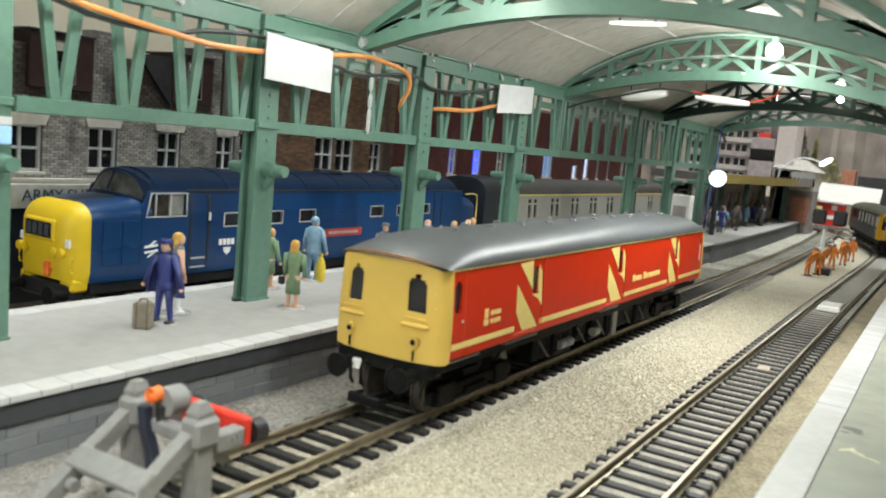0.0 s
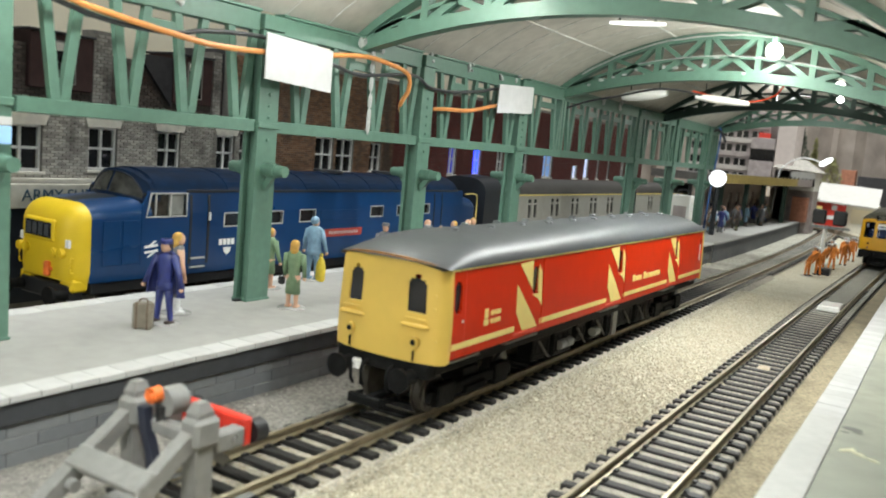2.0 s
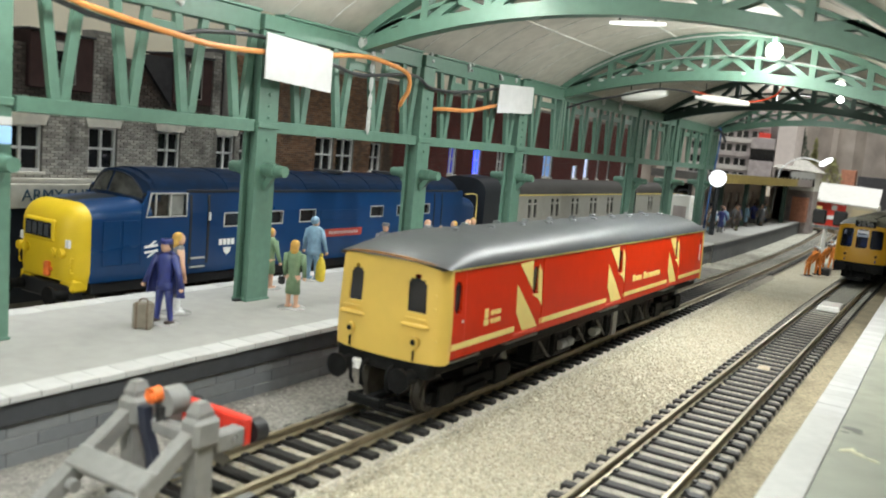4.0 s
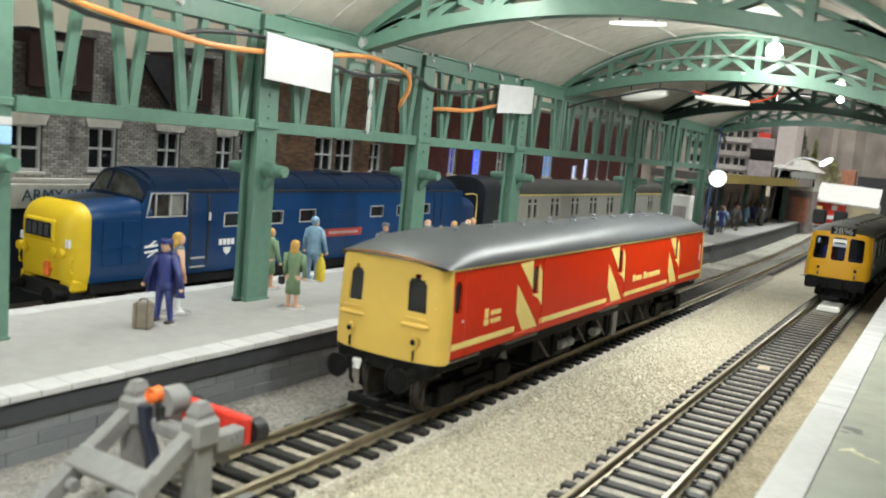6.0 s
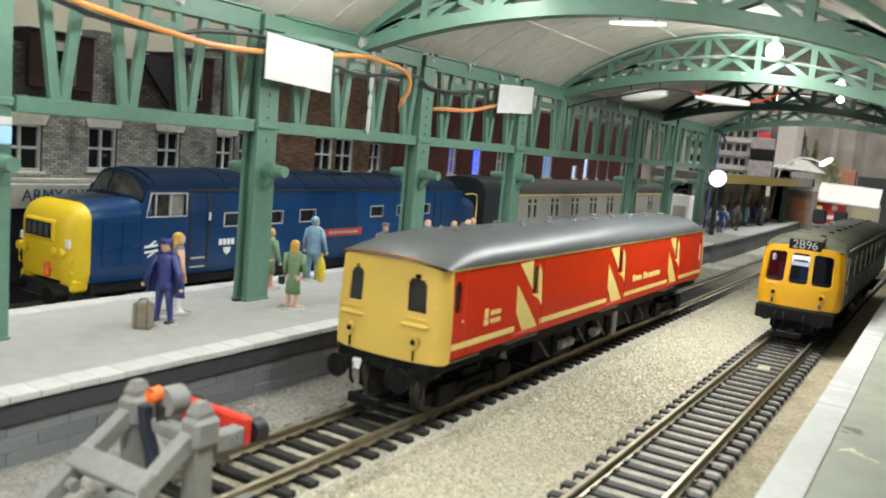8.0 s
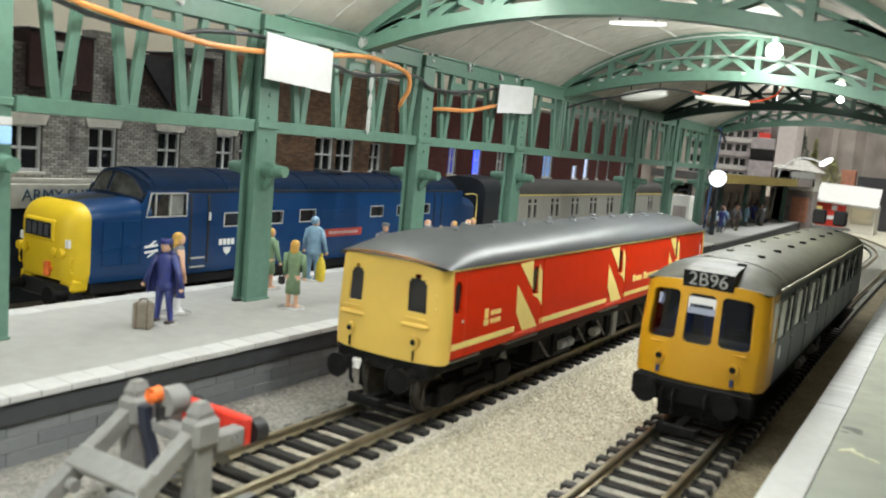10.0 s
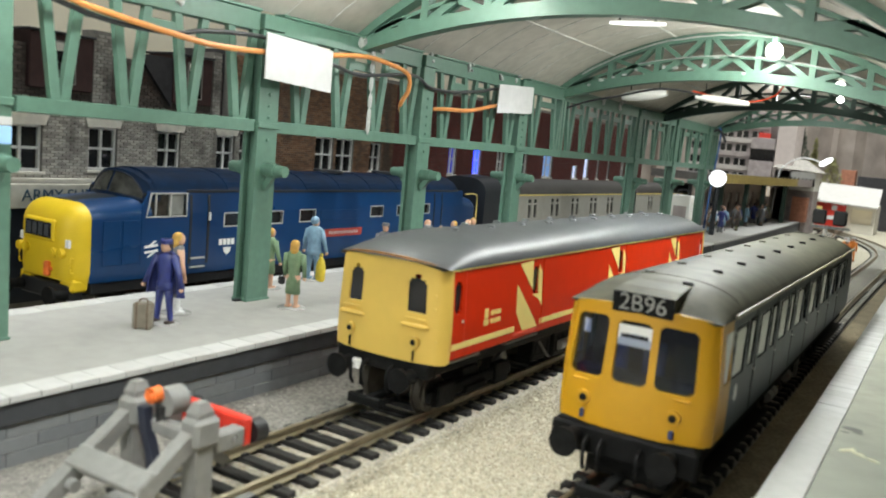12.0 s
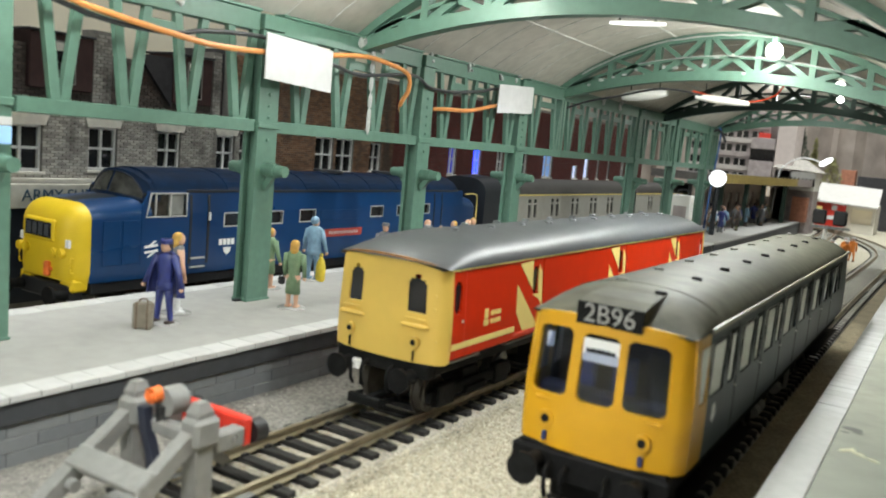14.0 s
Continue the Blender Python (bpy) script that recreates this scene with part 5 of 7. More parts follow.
def cab_end(y_of, front):
    """Nose, windscreen and cab roof at one end; y_of turns a distance from the nose tip into y."""
    cap = loft([[(x, y_of(d), z) for x, _, z in loco_section(0, hw, z0, z1, r, 1.0)] for d, hw, z0, z1, r in ((0, 9.5, 22.5, 40, 7), (0.6, 12.2, 21, 43.2, 7.5), (1.8, 14.4, 20.4, 45.4, 8), (3.6, 15.8, 20.2, 46.8, 8), (5.8, 16.5, 20.0, 47.6, 8), (7.4, 16.75, 20.0, 47.9, 8))])
    part("nose_cap", cap, YELLOW_NOSE if front else DELTIC_BLUE, loco, "lemon yellow nose end" if front else "", smooth=True)
    part("nose", loft([[(x, y_of(d), z) for x, _, z in loco_section(0, hw, 20, z1, 8, 0.7)] for d, hw, z1 in ((7.4, 16.7, 47.85), (12, 17.2, 48.4), (25.3, 17.4, 49.4), (32, 17.3, 49.8))]), DELTIC_BLUE, loco, smooth=True)
    part("nose_top", loft([[(x, y_of(d), z1 + 0.25 - (x / 14) ** 2 * 2.0) for x in (-11.5, -6, 0, 6, 11.5)] + [(x, y_of(d), z1 - 3) for x in (11.5, 6, 0, -6, -11.5)] for d, z1 in ((7.5, 48.0), (25, 49.6))]), CAB_BLACK, loco, "black anti-glare nose top")
    # Arched cab front: a raked face under the roof's curve, two dusty panes with a post between.
    rake = lambda x, z: 24.4 + (z - 49.0) * 0.42 + 4.6 * (x / 15) ** 2
    prof = roof_prof(16.6, 59.7)

    def crown(x):
        """Height of the roof curve above a point of the cab front."""
        for (x0, z0), (x1, z1) in zip(prof, prof[1:]):
            if x0 <= x <= x1:
                return z0 + (z1 - z0) * (x - x0) / (x1 - x0)
        return 52.4

    cols = [-16.6, -16.2, -15.4, -14, -12, -9, -6, -3, 0, 3, 6, 9, 12, 14, 15.4, 16.2, 16.6]
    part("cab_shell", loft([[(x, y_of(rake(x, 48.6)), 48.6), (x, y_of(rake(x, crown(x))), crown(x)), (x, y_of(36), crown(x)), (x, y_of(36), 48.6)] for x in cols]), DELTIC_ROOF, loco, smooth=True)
    for s in (-1, 1):
        xs = [0.7 + 14.2 * i / 12 for i in range(13)]
        low = [(s * x, 51.0 - 1.3 * (x / 15) ** 2) for x in xs]
        high = [(s * x, z + (crown(x) - 1.1 - z) * max(0.12, 1 - (x / 15.2) ** 4) ** 0.6) for (_, z), x in zip(low, xs)]
        part("windscreen", loft([[(x, y_of(rake(x, zl) - d), zl), (x, y_of(rake(x, zh) - d), zh), (x, y_of(rake(x, zh) + 0.3), zh), (x, y_of(rake(x, zl) + 0.3), zl)] for (x, zl), (_, zh) in zip(low, high) for d in (0.25,)]), CAB_TAN, loco, "dusty tan windscreen pane")
        rim = cable([(x, y_of(rake(x, z) - 0.2), z) for x, z in high], 0.28, n=6, steps=1)
        part("windscreen_rim", rim, CAB_BLACK, loco, smooth=True)
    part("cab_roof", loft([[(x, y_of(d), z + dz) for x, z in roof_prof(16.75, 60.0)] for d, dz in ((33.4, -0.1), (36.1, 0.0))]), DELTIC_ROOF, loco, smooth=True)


cab_end(lambda d: d - 7.0, True)
cab_end(lambda d: 271.0 - d, False)
part("headcode_panel", box(-9.2, 7.6, -8.0, -6.0, 34.0, 41.6, 0.6), YELLOW_NOSE, loco, smooth=False)
part("headcode_glass", box(-8.2, 6.6, -8.3, -7.9, 35.1, 40.5, 0.1), GLASS_DARK, loco, "dark headcode window with faint bars")
part("headcode_bars", merge_boxes([(-7.0 + i * 3.4, -4.8 + i * 3.4, -8.45, -8.3, 35.8, 39.8) for i in range(4)]), INTERIOR_PALE, loco)
for s in (-1, 1):
    for x in (8.2, 11.8):
        tail_lamp(loco, s * x - 0.7, -7.6, 30.4, YELLOW_NOSE, 1.7, YELLOW_NOSE)
    part("nose_handrail", cable([(s * 14.6, -4.6, 29.2), (s * 14.8, -6.0, 28.8), (s * 14.8, -6.0, 24.4), (s * 14.6, -4.6, 24.0)], 0.3, n=6, steps=3), YELLOW_NOSE, loco, smooth=True)
    part("lamp_bracket", box(s * 10.0 - 0.7 - 2.6, s * 10.0 - 0.7 + 2.6, -7.4, -6.0, 29.6, 31.2, 0.3), YELLOW_NOSE, loco)
    part("buffer_skirt", box(min(s * 8, s * 15.5), max(s * 8, s * 15.5), -5.5, 1.0, 17.0, 21.5, 0.8), YELLOW_NOSE, loco)
    part("nose_label", box(s * 13.2 - 0.9, s * 13.2 + 0.9, -6.4, -5.0, 32.6, 35.4), WHITE_PRINT, loco)
part("coupling_hook", merge_boxes([(3.0, 5.4, -8.6, -6.4, 21.8, 27.0), (5.2, 6.6, -8.2, -6.6, 23.6, 25.2)], 0.5), BUFFER_ORANGE, loco, "orange coupling and hose fittings")
part("buffer_beam", box(-14, 14, -6.0, 0, 13.5, 19.5, 0.5), BLACK, loco)
buffers(loco, -6, 16.5, 12.6)
part("underframe", merge_boxes([(-15, 15, 2, 262, 15.5, 20.2), (-13.5, 13.5, 112, 152, 6.5, 16)], 0.4), BLACK, loco)
for y in (48, 216):
    bogie(loco, y, wheelbase=42)

# The coaches standing behind the locomotive.
def coach(y0, label, length=258.0):
    t = thing("passenger_coach", label, "railway coach", (LX, y0, 0), "coaches behind the locomotive")
    holes = []
    y = 36.5
    while y < length - 16:
        holes += [(y, y + 5.4, 33.5, 42.6), (y, y + 5.4, 43.8, 46.6), (y + 9.0, y + 14.4, 33.5, 42.6), (y + 9.0, y + 14.4, 43.8, 46.6)]
        y += 38.0
    for s in (-1, 1):
        carriage_side(t, s, 0.4, length - 0.4, 20, 50, 17.8, holes, COACH_GREY, "body_side")
        for h in holes:
            a, b = sorted((s * 16.0, s * 16.3))
            part("window", box(a, b, h[0] - 0.3, h[1] + 0.3, h[2] - 0.3, h[3] + 0.3), GLASS_DARK, t)
        part("gutter_line", flat([(0.4, 49.0), (length - 0.4, 49.0), (length - 0.4, 50.0), (0.4, 50.0)], 17.1, s, 0.4), CREAM_YELLOW, t, "pale yellow line below the roof", weld=True)
    part("end_wall", box(-17, 17, 0, 1.2, 20, 50), BLACK, t)
    part("end_wall", box(-17, 17, length - 1.2, length, 20, 50), BLACK, t)
    carriage_roof(t, 0, length, 50, 9.5, 17.8, ROOF_COACH, 6, 0)
    part("underframe", box(-15, 15, 1, length - 1, 15, 20, 0.3), BLACK, t)
    bogie(t, 38)
    bogie(t, length - 38)
    return t


coach(246, "pale grey coach with paired dark windows behind the locomotive")
coach(508, "pale grey coach at the far end of the train")
# A dark tender-like van couples the locomotive to the coaches.
van = thing("guards_van", "small dark blue van between locomotive and coaches", "railway van", (LX, 220, 0))
part("body", loft([[(x, y, z) for x, _, z in loco_section(0, 17, 18, z1, 12, 0.5)] for y, z1 in ((0, 60), (22, 61))]), CAB_BLACK, van, smooth=True)
part("underframe", box(-14, 14, 1, 21, 8, 18, 0.4), BLACK, van)
for s in (-1, 1):
    for y in (6, 16):
        part("wheel", rod((s * 7.6, y, 10.9), (s * 9.9, y, 10.9), 6.0, 5.9, 20), WHEEL, van, smooth=True)



# ---- more materials for the buildings and small things ----
STONE_B = pieces_mat("grey_stone_bricks", [(0.44, 0.42, 0.38), (0.34, 0.32, 0.29), (0.52, 0.49, 0.44), (0.24, 0.22, 0.20), (0.40, 0.37, 0.33)], 0.85, 2.0, 0.2, island=True, soot=0.75)
STONE_JOINT = mat("dark_joint", (0.2, 0.19, 0.17), 0.9, grain=2)
DARK_BRICK = pieces_mat("sooty_bricks", [(0.10, 0.08, 0.068), (0.075, 0.06, 0.052), (0.13, 0.10, 0.085)], 0.85, 2.0, 0.2, island=True)
TAN_BRICK = pieces_mat("tan_bricks", [(0.24, 0.13, 0.07), (0.19, 0.10, 0.055), (0.28, 0.17, 0.10), (0.14, 0.08, 0.05)], 0.85, 2.0, 0.2, island=True, soot=0.7)
RED_BRICK = pieces_mat("maroon_bricks", [(0.13, 0.03, 0.025), (0.10, 0.024, 0.02), (0.16, 0.042, 0.032)], 0.85, 2.0, 0.2, island=True)
LINTEL = mat("cream_stone", (0.72, 0.69, 0.61), 0.75, grain=3, vary=0.1)
FRAME_PAINT = mat("grey_white_window_paint", (0.74, 0.74, 0.72), 0.6, grain=2, vary=0.1)
PANE = mat("dark_house_pane", (0.018, 0.018, 0.018), 0.08, grain=6, vary=0.4, bump=0)
SLATE = mat("dark_slate", (0.035, 0.033, 0.036), 0.7, grain=3, vary=0.3)
CREAM_WALL = mat("cream_board", (0.80, 0.73, 0.57), 0.8, grain=20, vary=0.06)
SIGN_CREAM = mat("faded_cream_fascia", (0.62, 0.60, 0.52), 0.7, grain=4, vary=0.15)
SIGN_BLUE_TEXT = mat("faded_blue_lettering", (0.045, 0.10, 0.15), 0.7, grain=2)
CURTAIN = mat("brown_curtain", (0.27, 0.23, 0.20), 0.9, grain=30, vary=0.2)
BLUE_LED = glow("blue_led", (0.03, 0.08, 1.0), 3.0)
BLUE_DIM = glow("dim_blue_led", (0.05, 0.06, 0.5), 0.5)
BLUE_WIN = glow("pale_blue_window", (0.25, 0.42, 0.75), 0.6)
WHITE_WIN = glow("white_lit_window", (0.62, 0.72, 1.0), 1.5)
BASE = mat("hazy_plastic_base", (0.38, 0.38, 0.365), 0.25, grain=2, vary=0.15)
SKIN = mat("figure_skin", (0.55, 0.33, 0.22), 0.55, grain=2, vary=0.06)
HAIR_BLOND = mat("figure_blond_hair", (0.55, 0.33, 0.07), 0.6, grain=1.5)
HAIR_DARK = mat("figure_dark_hair", (0.05, 0.035, 0.03), 0.6, grain=1.5)
NAVY = mat("figure_navy", (0.026, 0.036, 0.16), 0.35, grain=2, vary=0.25)
POWDER = mat("figure_powder_blue", (0.20, 0.33, 0.44), 0.55, grain=2)
SAGE = mat("figure_sage_green", (0.16, 0.25, 0.14), 0.55, grain=2)
HIVIS = mat("figure_orange", (0.78, 0.25, 0.045), 0.55, grain=2, vary=0.15)
FIG_GREY = mat("figure_grey", (0.16, 0.16, 0.17), 0.6, grain=2)
FIG_BROWN = mat("figure_brown", (0.13, 0.09, 0.06), 0.6, grain=2)
FIG_WHITE = mat("figure_white", (0.72, 0.72, 0.72), 0.5, grain=2)
FIG_OLIVE = mat("figure_olive", (0.17, 0.17, 0.08), 0.6, grain=2)
BAG_YELLOW = mat("yellow_bag", (0.66, 0.50, 0.04), 0.5, grain=2)
SUITCASE = mat("taupe_suitcase", (0.19, 0.165, 0.125), 0.5, grain=2)


def bricks(y0, y1, z0, z1, x, holes, bw, bh, gap, seed, depth=0.35):
    """Courses of bricks proud of a wall that faces +x, leaving out the openings."""
    bm = bmesh.new()
    rnd = random.Random(seed)
    z, row = z0, 0
    while z + bh <= z1 + 0.01:
        y = y0 - (bw / 2 if row % 2 else 0)
        while y < y1:
            a, b = max(y, y0), min(y + bw - gap, y1)
            cuts = [(a, b)]
            for h in holes:
                if h[2] < z + bh - 0.1 and h[3] > z + 0.1:
                    nxt = []
                    for p, q in cuts:
                        if h[1] <= p or h[0] >= q:
                            nxt.append((p, q))
                        else:
                            if h[0] - p > 0.6:
                                nxt.append((p, h[0]))
                            if q - h[1] > 0.6:
                                nxt.append((h[1], q))
                    cuts = nxt
            for p, q in cuts:
                if q - p > 0.6:
                    d = depth + rnd.uniform(-0.1, 0.1)
                    v = [bm.verts.new(c) for c in ((x, p, z), (x, q, z), (x, q, z + bh - gap), (x, p, z + bh - gap), (x + d, p + 0.1, z + 0.1), (x + d, q - 0.1, z + 0.1), (x + d, q - 0.1, z + bh - gap - 0.1), (x + d, p + 0.1, z + bh - gap - 0.1))]
                    for f in ((4, 5, 6, 7), (0, 1, 5, 4), (1, 2, 6, 5), (2, 3, 7, 6), (3, 0, 4, 7)):
                        bm.faces.new([v[i] for i in f])
            y += bw
        z += bh
        row += 1
    return bm


def sash(t, x, y0, y1, z0, z1, material=None, mid=True):
    """A sash window in a wall that faces +x: dark panes, painted bars."""
    w = part("window", box(x - 3.0, x - 2.6, y0 - 0.3, y1 + 0.3, z0 - 0.3, z1 + 0.3), material or PANE, t)
    b = ring_frame(y0 + 1.0, y1 - 1.0, z0 + 1.0, z1 - 1.0, x - 2.4, x - 1.0, 1.0)
    ym, zm = (y0 + y1) / 2, (z0 + z1) / 2
    box(x - 2.4, x - 1.4, ym - 0.6, ym + 0.6, z0, z1, 0, b)
    if mid:
        box(x - 2.4, x - 1.0, y0, y1, zm - 0.5, zm + 0.5, 0, b)
    part("window_frame", b, FRAME_PAINT, w)
    return w


def terrace(x, y0, y1, top, windows, wall_mat, label, seed, lintels=True, z_base=52.5, shop=True, window_mats={}):
    """A low-relief house front: bricked wall with sash windows over a plain ground floor."""
    t = thing("terrace_house", label, "building", (0, 0, 0), "houses behind the locomotive")
    us = [y0, y1]
    part("wall", panel(us, [0, z_base, top], windows, lambda u, v: (x, u, v), lambda u, v: (x - 5, u, v)), STONE_JOINT, t)
    holes = list(windows)
    for k, (a, b, c, d) in enumerate(windows):
        sash(t, x, a, b, c, d, window_mats.get(k))
        if lintels:
            lo = loft([[(x, a - 0.9, d), (x, b + 0.9, d), (x, b + 2.4, d + 4.6), (x, a - 2.4, d + 4.6)], [(x + 0.9, a - 0.9, d), (x + 0.9, b + 0.9, d), (x + 0.9, b + 2.4, d + 4.6), (x + 0.9, a - 2.4, d + 4.6)]])
            part("lintel", lo, LINTEL, t)
            holes.append((a - 2.0, b + 2.0, d, d + 4.6))
        part("sill", box(x, x + 1.2, a - 1, b + 1, c - 1.2, c - 0.05, 0.15), LINTEL, t)
        holes.append((a - 1, b + 1, c - 1.2, c))
    part("back", box(x - 40, x - 5.2, y0, y1, 0, top), SLATE, t)
    tagged(part("brickwork", bricks(y0, y1, z_base, top - 1 if top > 90 else top, x, holes, 3.3, 1.18, 0.15, seed), wall_mat, t), kind="stuff")
    return t


army = terrace(-175, -150, 58.4, 81, [(-123, -111, 54.8, 72.6), (-92, -80, 54.8, 72.6), (-61, -44.6, 54.8, 72.6), (-24.6, -11.2, 55.8, 73.4), (9.4, 22.2, 57, 73.6), (43.6, 55, 57, 73.9)], STONE_B, "grey stone terrace with cream lintels and an army surplus shop", 11)
part("cornice", merge_boxes([(-175, -172.8, -150, 58.4, 51.2, 52.3), (-175, -173.4, -150, 58.4, 50.4, 51.2)], 0.1), LINTEL, army)
fascia = part("shop_fascia", box(-175, -172.4, -150, 20, 40.8, 50.2, 0.3), SIGN_CREAM, army, "faded cream shop fascia")
words("ARMY SURPLUS", 6.4, SIGN_BLUE_TEXT, fascia, pose(-172.3, -31.8, 45.6, 90, 0, 90), label="faded blue shop lettering", depth=0.1)
part("shop_front", box(-175, -173.5, -150, 20, 4, 40.6), CAB_BLACK, army)
for y in (-100, -64, -30, 8):
    part("shop_pilaster", box(-173.5, -172.6, y - 2, y + 2, 4, 40.6, 0.2), FRAME_PAINT, army)
# The sooty upper storey with gable, dormers and chimneys.
up = thing("upper_storey", "sooty dark brick upper storey with dormers and chimney", "building", (0, 0, 0), "houses behind the locomotive")
tagged(part("brickwork", bricks(-150, 62, 81.4, 104, -190, [], 3.7, 1.5, 0.16, 12), DARK_BRICK, up), kind="stuff")
part("wall", box(-214, -190.1, -150, 62, 81, 104), SLATE, up)
part("parapet", box(-190, -175, -150, 60, 81.2, 82.6), SLATE, up)
DORMER = mat("maroon_dormer", (0.05, 0.022, 0.02), 0.75, grain=3)
for y0, y1 in ((-130, -104), (-78, -52), (-43, -15), (27, 50)):
    d = part("dormer", box(-206, -187, y0, y1, 87, 109, 0.4), DORMER, up)
    w0, w1 = y0 + (y1 - y0) * 0.34, y0 + (y1 - y0) * 0.68
    part("dormer_window", box(-187, -186.6, w0, w1, 90, 106), PANE, d)
    part("dormer_curtain", box(-186.6, -186.3, w0 + 0.4, w1 - 0.8, 102.4, 105.8, 0.1), LINTEL, d, "white curtain in the dormer window")
    part("dormer_frame", ring_frame(w0, w1, 90, 106, -187, -186.2, 0.5), STONE_JOINT, d)
    part("dormer_lead", box(-207, -186.4, y0 - 0.8, y1 + 0.8, 109.1, 110, 0.2), SLATE, d)
part("gable_roof", loft([[(x, 7, 107), (x, 26.5, 107), (x, 26.5, 85)] for x in (-189.5, -187.6)]), SLATE, up, "dark sloping slate gable")
for y, w in ((-9.5, 4.6), (54.5, 2.6)):
    tagged(part("chimney", bricks(y - w, y + w, 82, 113, -189, [], 3.4, 1.5, 0.16, 13, 0.6), STONE_B, up), kind="stuff")
    part("chimney_core", box(-197, -188.9, y - w, y + w, 82, 113.4), STONE_JOINT, up)
solid("backdrop_board", box(-262, -258, -420, 640, 0, 190), CREAM_WALL, "plain cream board behind the terrace", "backdrop", kind="structure")

terrace(-184, 59, 200, 116, [(64, 72, 57, 76), (125, 141, 57, 77), (143.5, 160, 57, 77), (176, 188, 58, 76)], TAN_BRICK, "tan brick house with pale sash windows", 14, lintels=False)
terrace(-186, 200.4, 420, 116, [(222, 232, 58, 76), (272, 283, 58, 80), (308, 320, 58, 80), (345, 356, 58, 80), (385, 400, 58, 78)], RED_BRICK, "maroon brick house with blue-lit windows", 15, lintels=False, window_mats={1: BLUE_DIM, 2: BLUE_LED})
terrace(-186, 420.4, 700, 116, [(432, 452, 58, 80), (498, 510, 58, 70), (526, 538, 58, 82), (560, 566, 58, 82), (590, 596, 58, 82), (630, 640, 58, 82)], RED_BRICK, "dark red brick house with lit windows", 16, lintels=False, window_mats={0: BLUE_WIN, 1: WHITE_WIN, 2: WHITE_WIN})


# ---- figures: small painted plastic people-shaped models, one plain mesh each ----
def figure(at, rz, coat, legs, hair, label, h=24.5, stance=1.4, coat_to=0.42, arms=0.12, cap=None, stoop=0.0, base=True, wide=1.0, cape=False, long_hair=False, bare=False):
    """A plain figurine of height h: legs, coat, arms, head; on a clear disc."""
    bm = bmesh.new()
    mats = [coat, legs, hair, SKIN, cap or hair, BASE]
    def put(tmp, k):
        for f in tmp.faces:
            f.material_index = k
            f.smooth = True
        merge(bm, tmp)
    u = h / 24.5
    lean = lambda z: -stoop * max(0, z - 11 * u) * 0.9
    for s in (-1, 1):
        put(loft([[(s * (1.2 + stance * (1 - k) * 0.6) * u + r * math.cos(a), lean(z) + r * math.sin(a), z) for a in [j * math.pi / 4 for j in range(8)]] for z, r, k in ((0.3, 0.9 * u, 0), (1.2 * u, 0.75 * u, 0.1), (6 * u, 1.0 * u, 0.5), (12 * u, 1.5 * u, 1))]), 1)
        put(box(s * (1.2 + stance * 0.6) * u - 0.9 * u, s * (1.2 + stance * 0.6) * u + 0.9 * u, -2.2 * u, 1.0 * u, 0.1, 1.1 * u, 0.3), 2 if hair is HAIR_DARK else 1)
        put(loft([[(s * x + r * math.cos(a), y + lean(z) + r * math.sin(a), z) for a in [j * math.pi / 3 for j in range(6)]] for x, y, z, r in ((3.0 * u, 0, 19.6 * u, 1.15 * u), (3.6 * u + arms * 6, -0.2, 15.5 * u, 1.0 * u), (3.7 * u + arms * 14, -1.0 * u, 11.2 * u, 0.75 * u))]), 3 if bare else 0)
        put(blob((s * (3.7 * u + arms * 15), -1.1 * u + lean(10.6 * u), 10.6 * u), 0.75 * u), 3)
    z0 = h * coat_to * 0.5
    put(loft([[(wide * w * math.cos(a), lean(z) + wide * d * math.sin(a), z) for a in [j * math.pi / 6 for j in range(12)]] for z, w, d in ((z0, 3.0 * u, 2.0 * u), (11.5 * u, 2.7 * u, 1.7 * u), (14 * u, 2.4 * u, 1.6 * u), (18.5 * u, 3.2 * u, 1.8 * u), (20.2 * u, 2.6 * u, 1.5 * u), (20.9 * u, 1.0 * u, 0.9 * u))]), 0)
    hy = lean(22 * u)
    put(blob((0, hy - 0.2, 22.4 * u), (1.45 * u, 1.65 * u, 1.95 * u), sub=2), 3)
    put(blob((0, hy + 0.4 * u, 22.9 * u), (1.65 * u, 1.7 * u, 1.75 * u), sub=2), 2)
    if long_hair:
        put(blob((0, hy + 0.9 * u, 21.3 * u), (1.6 * u, 1.0 * u, 2.3 * u), sub=2), 2)
    if cape:
        hang = []
        for z, w, d in ((21.0, 1.7, 1.4), (19.9, 3.9, 2.2), (15.5, 5.0, 2.7), (11.5, 5.9, 3.1), (8.2, 6.6, 3.4)):
            ring = [-0.5 + (math.pi + 1.0) * j / 16 for j in range(17)]
            fold = [1 + 0.07 * math.sin(6 * a + z) * (21 - z) / 12 for a in ring]
            hang.append([(w * u * k * math.cos(a), d * u * k * math.sin(a) + 0.4, z * u) for a, k in zip(ring, fold)] + [((w - 0.4) * u * k * math.cos(a), (d - 0.4) * u * k * math.sin(a) + 0.4, z * u) for a, k in reversed(list(zip(ring, fold)))])
        put(loft(hang), 0)
    if cap:
        put(rod((0, hy, 23.6 * u), (0, hy, 24.7 * u), 1.9 * u, 1.7 * u, 12), 4)
        put(rod((0, hy - 0.6 * u, 23.4 * u), (0, hy - 0.6 * u, 23.7 * u), 2.1 * u, 2.0 * u, 12), 4)
    if base:
        put(rod((0, 0, 0), (0, 0, 0.35), 5.0, 4.8, 20), 5)
    me = bpy.data.meshes.new("figure")
    bm.to_mesh(me)
    bm.free()
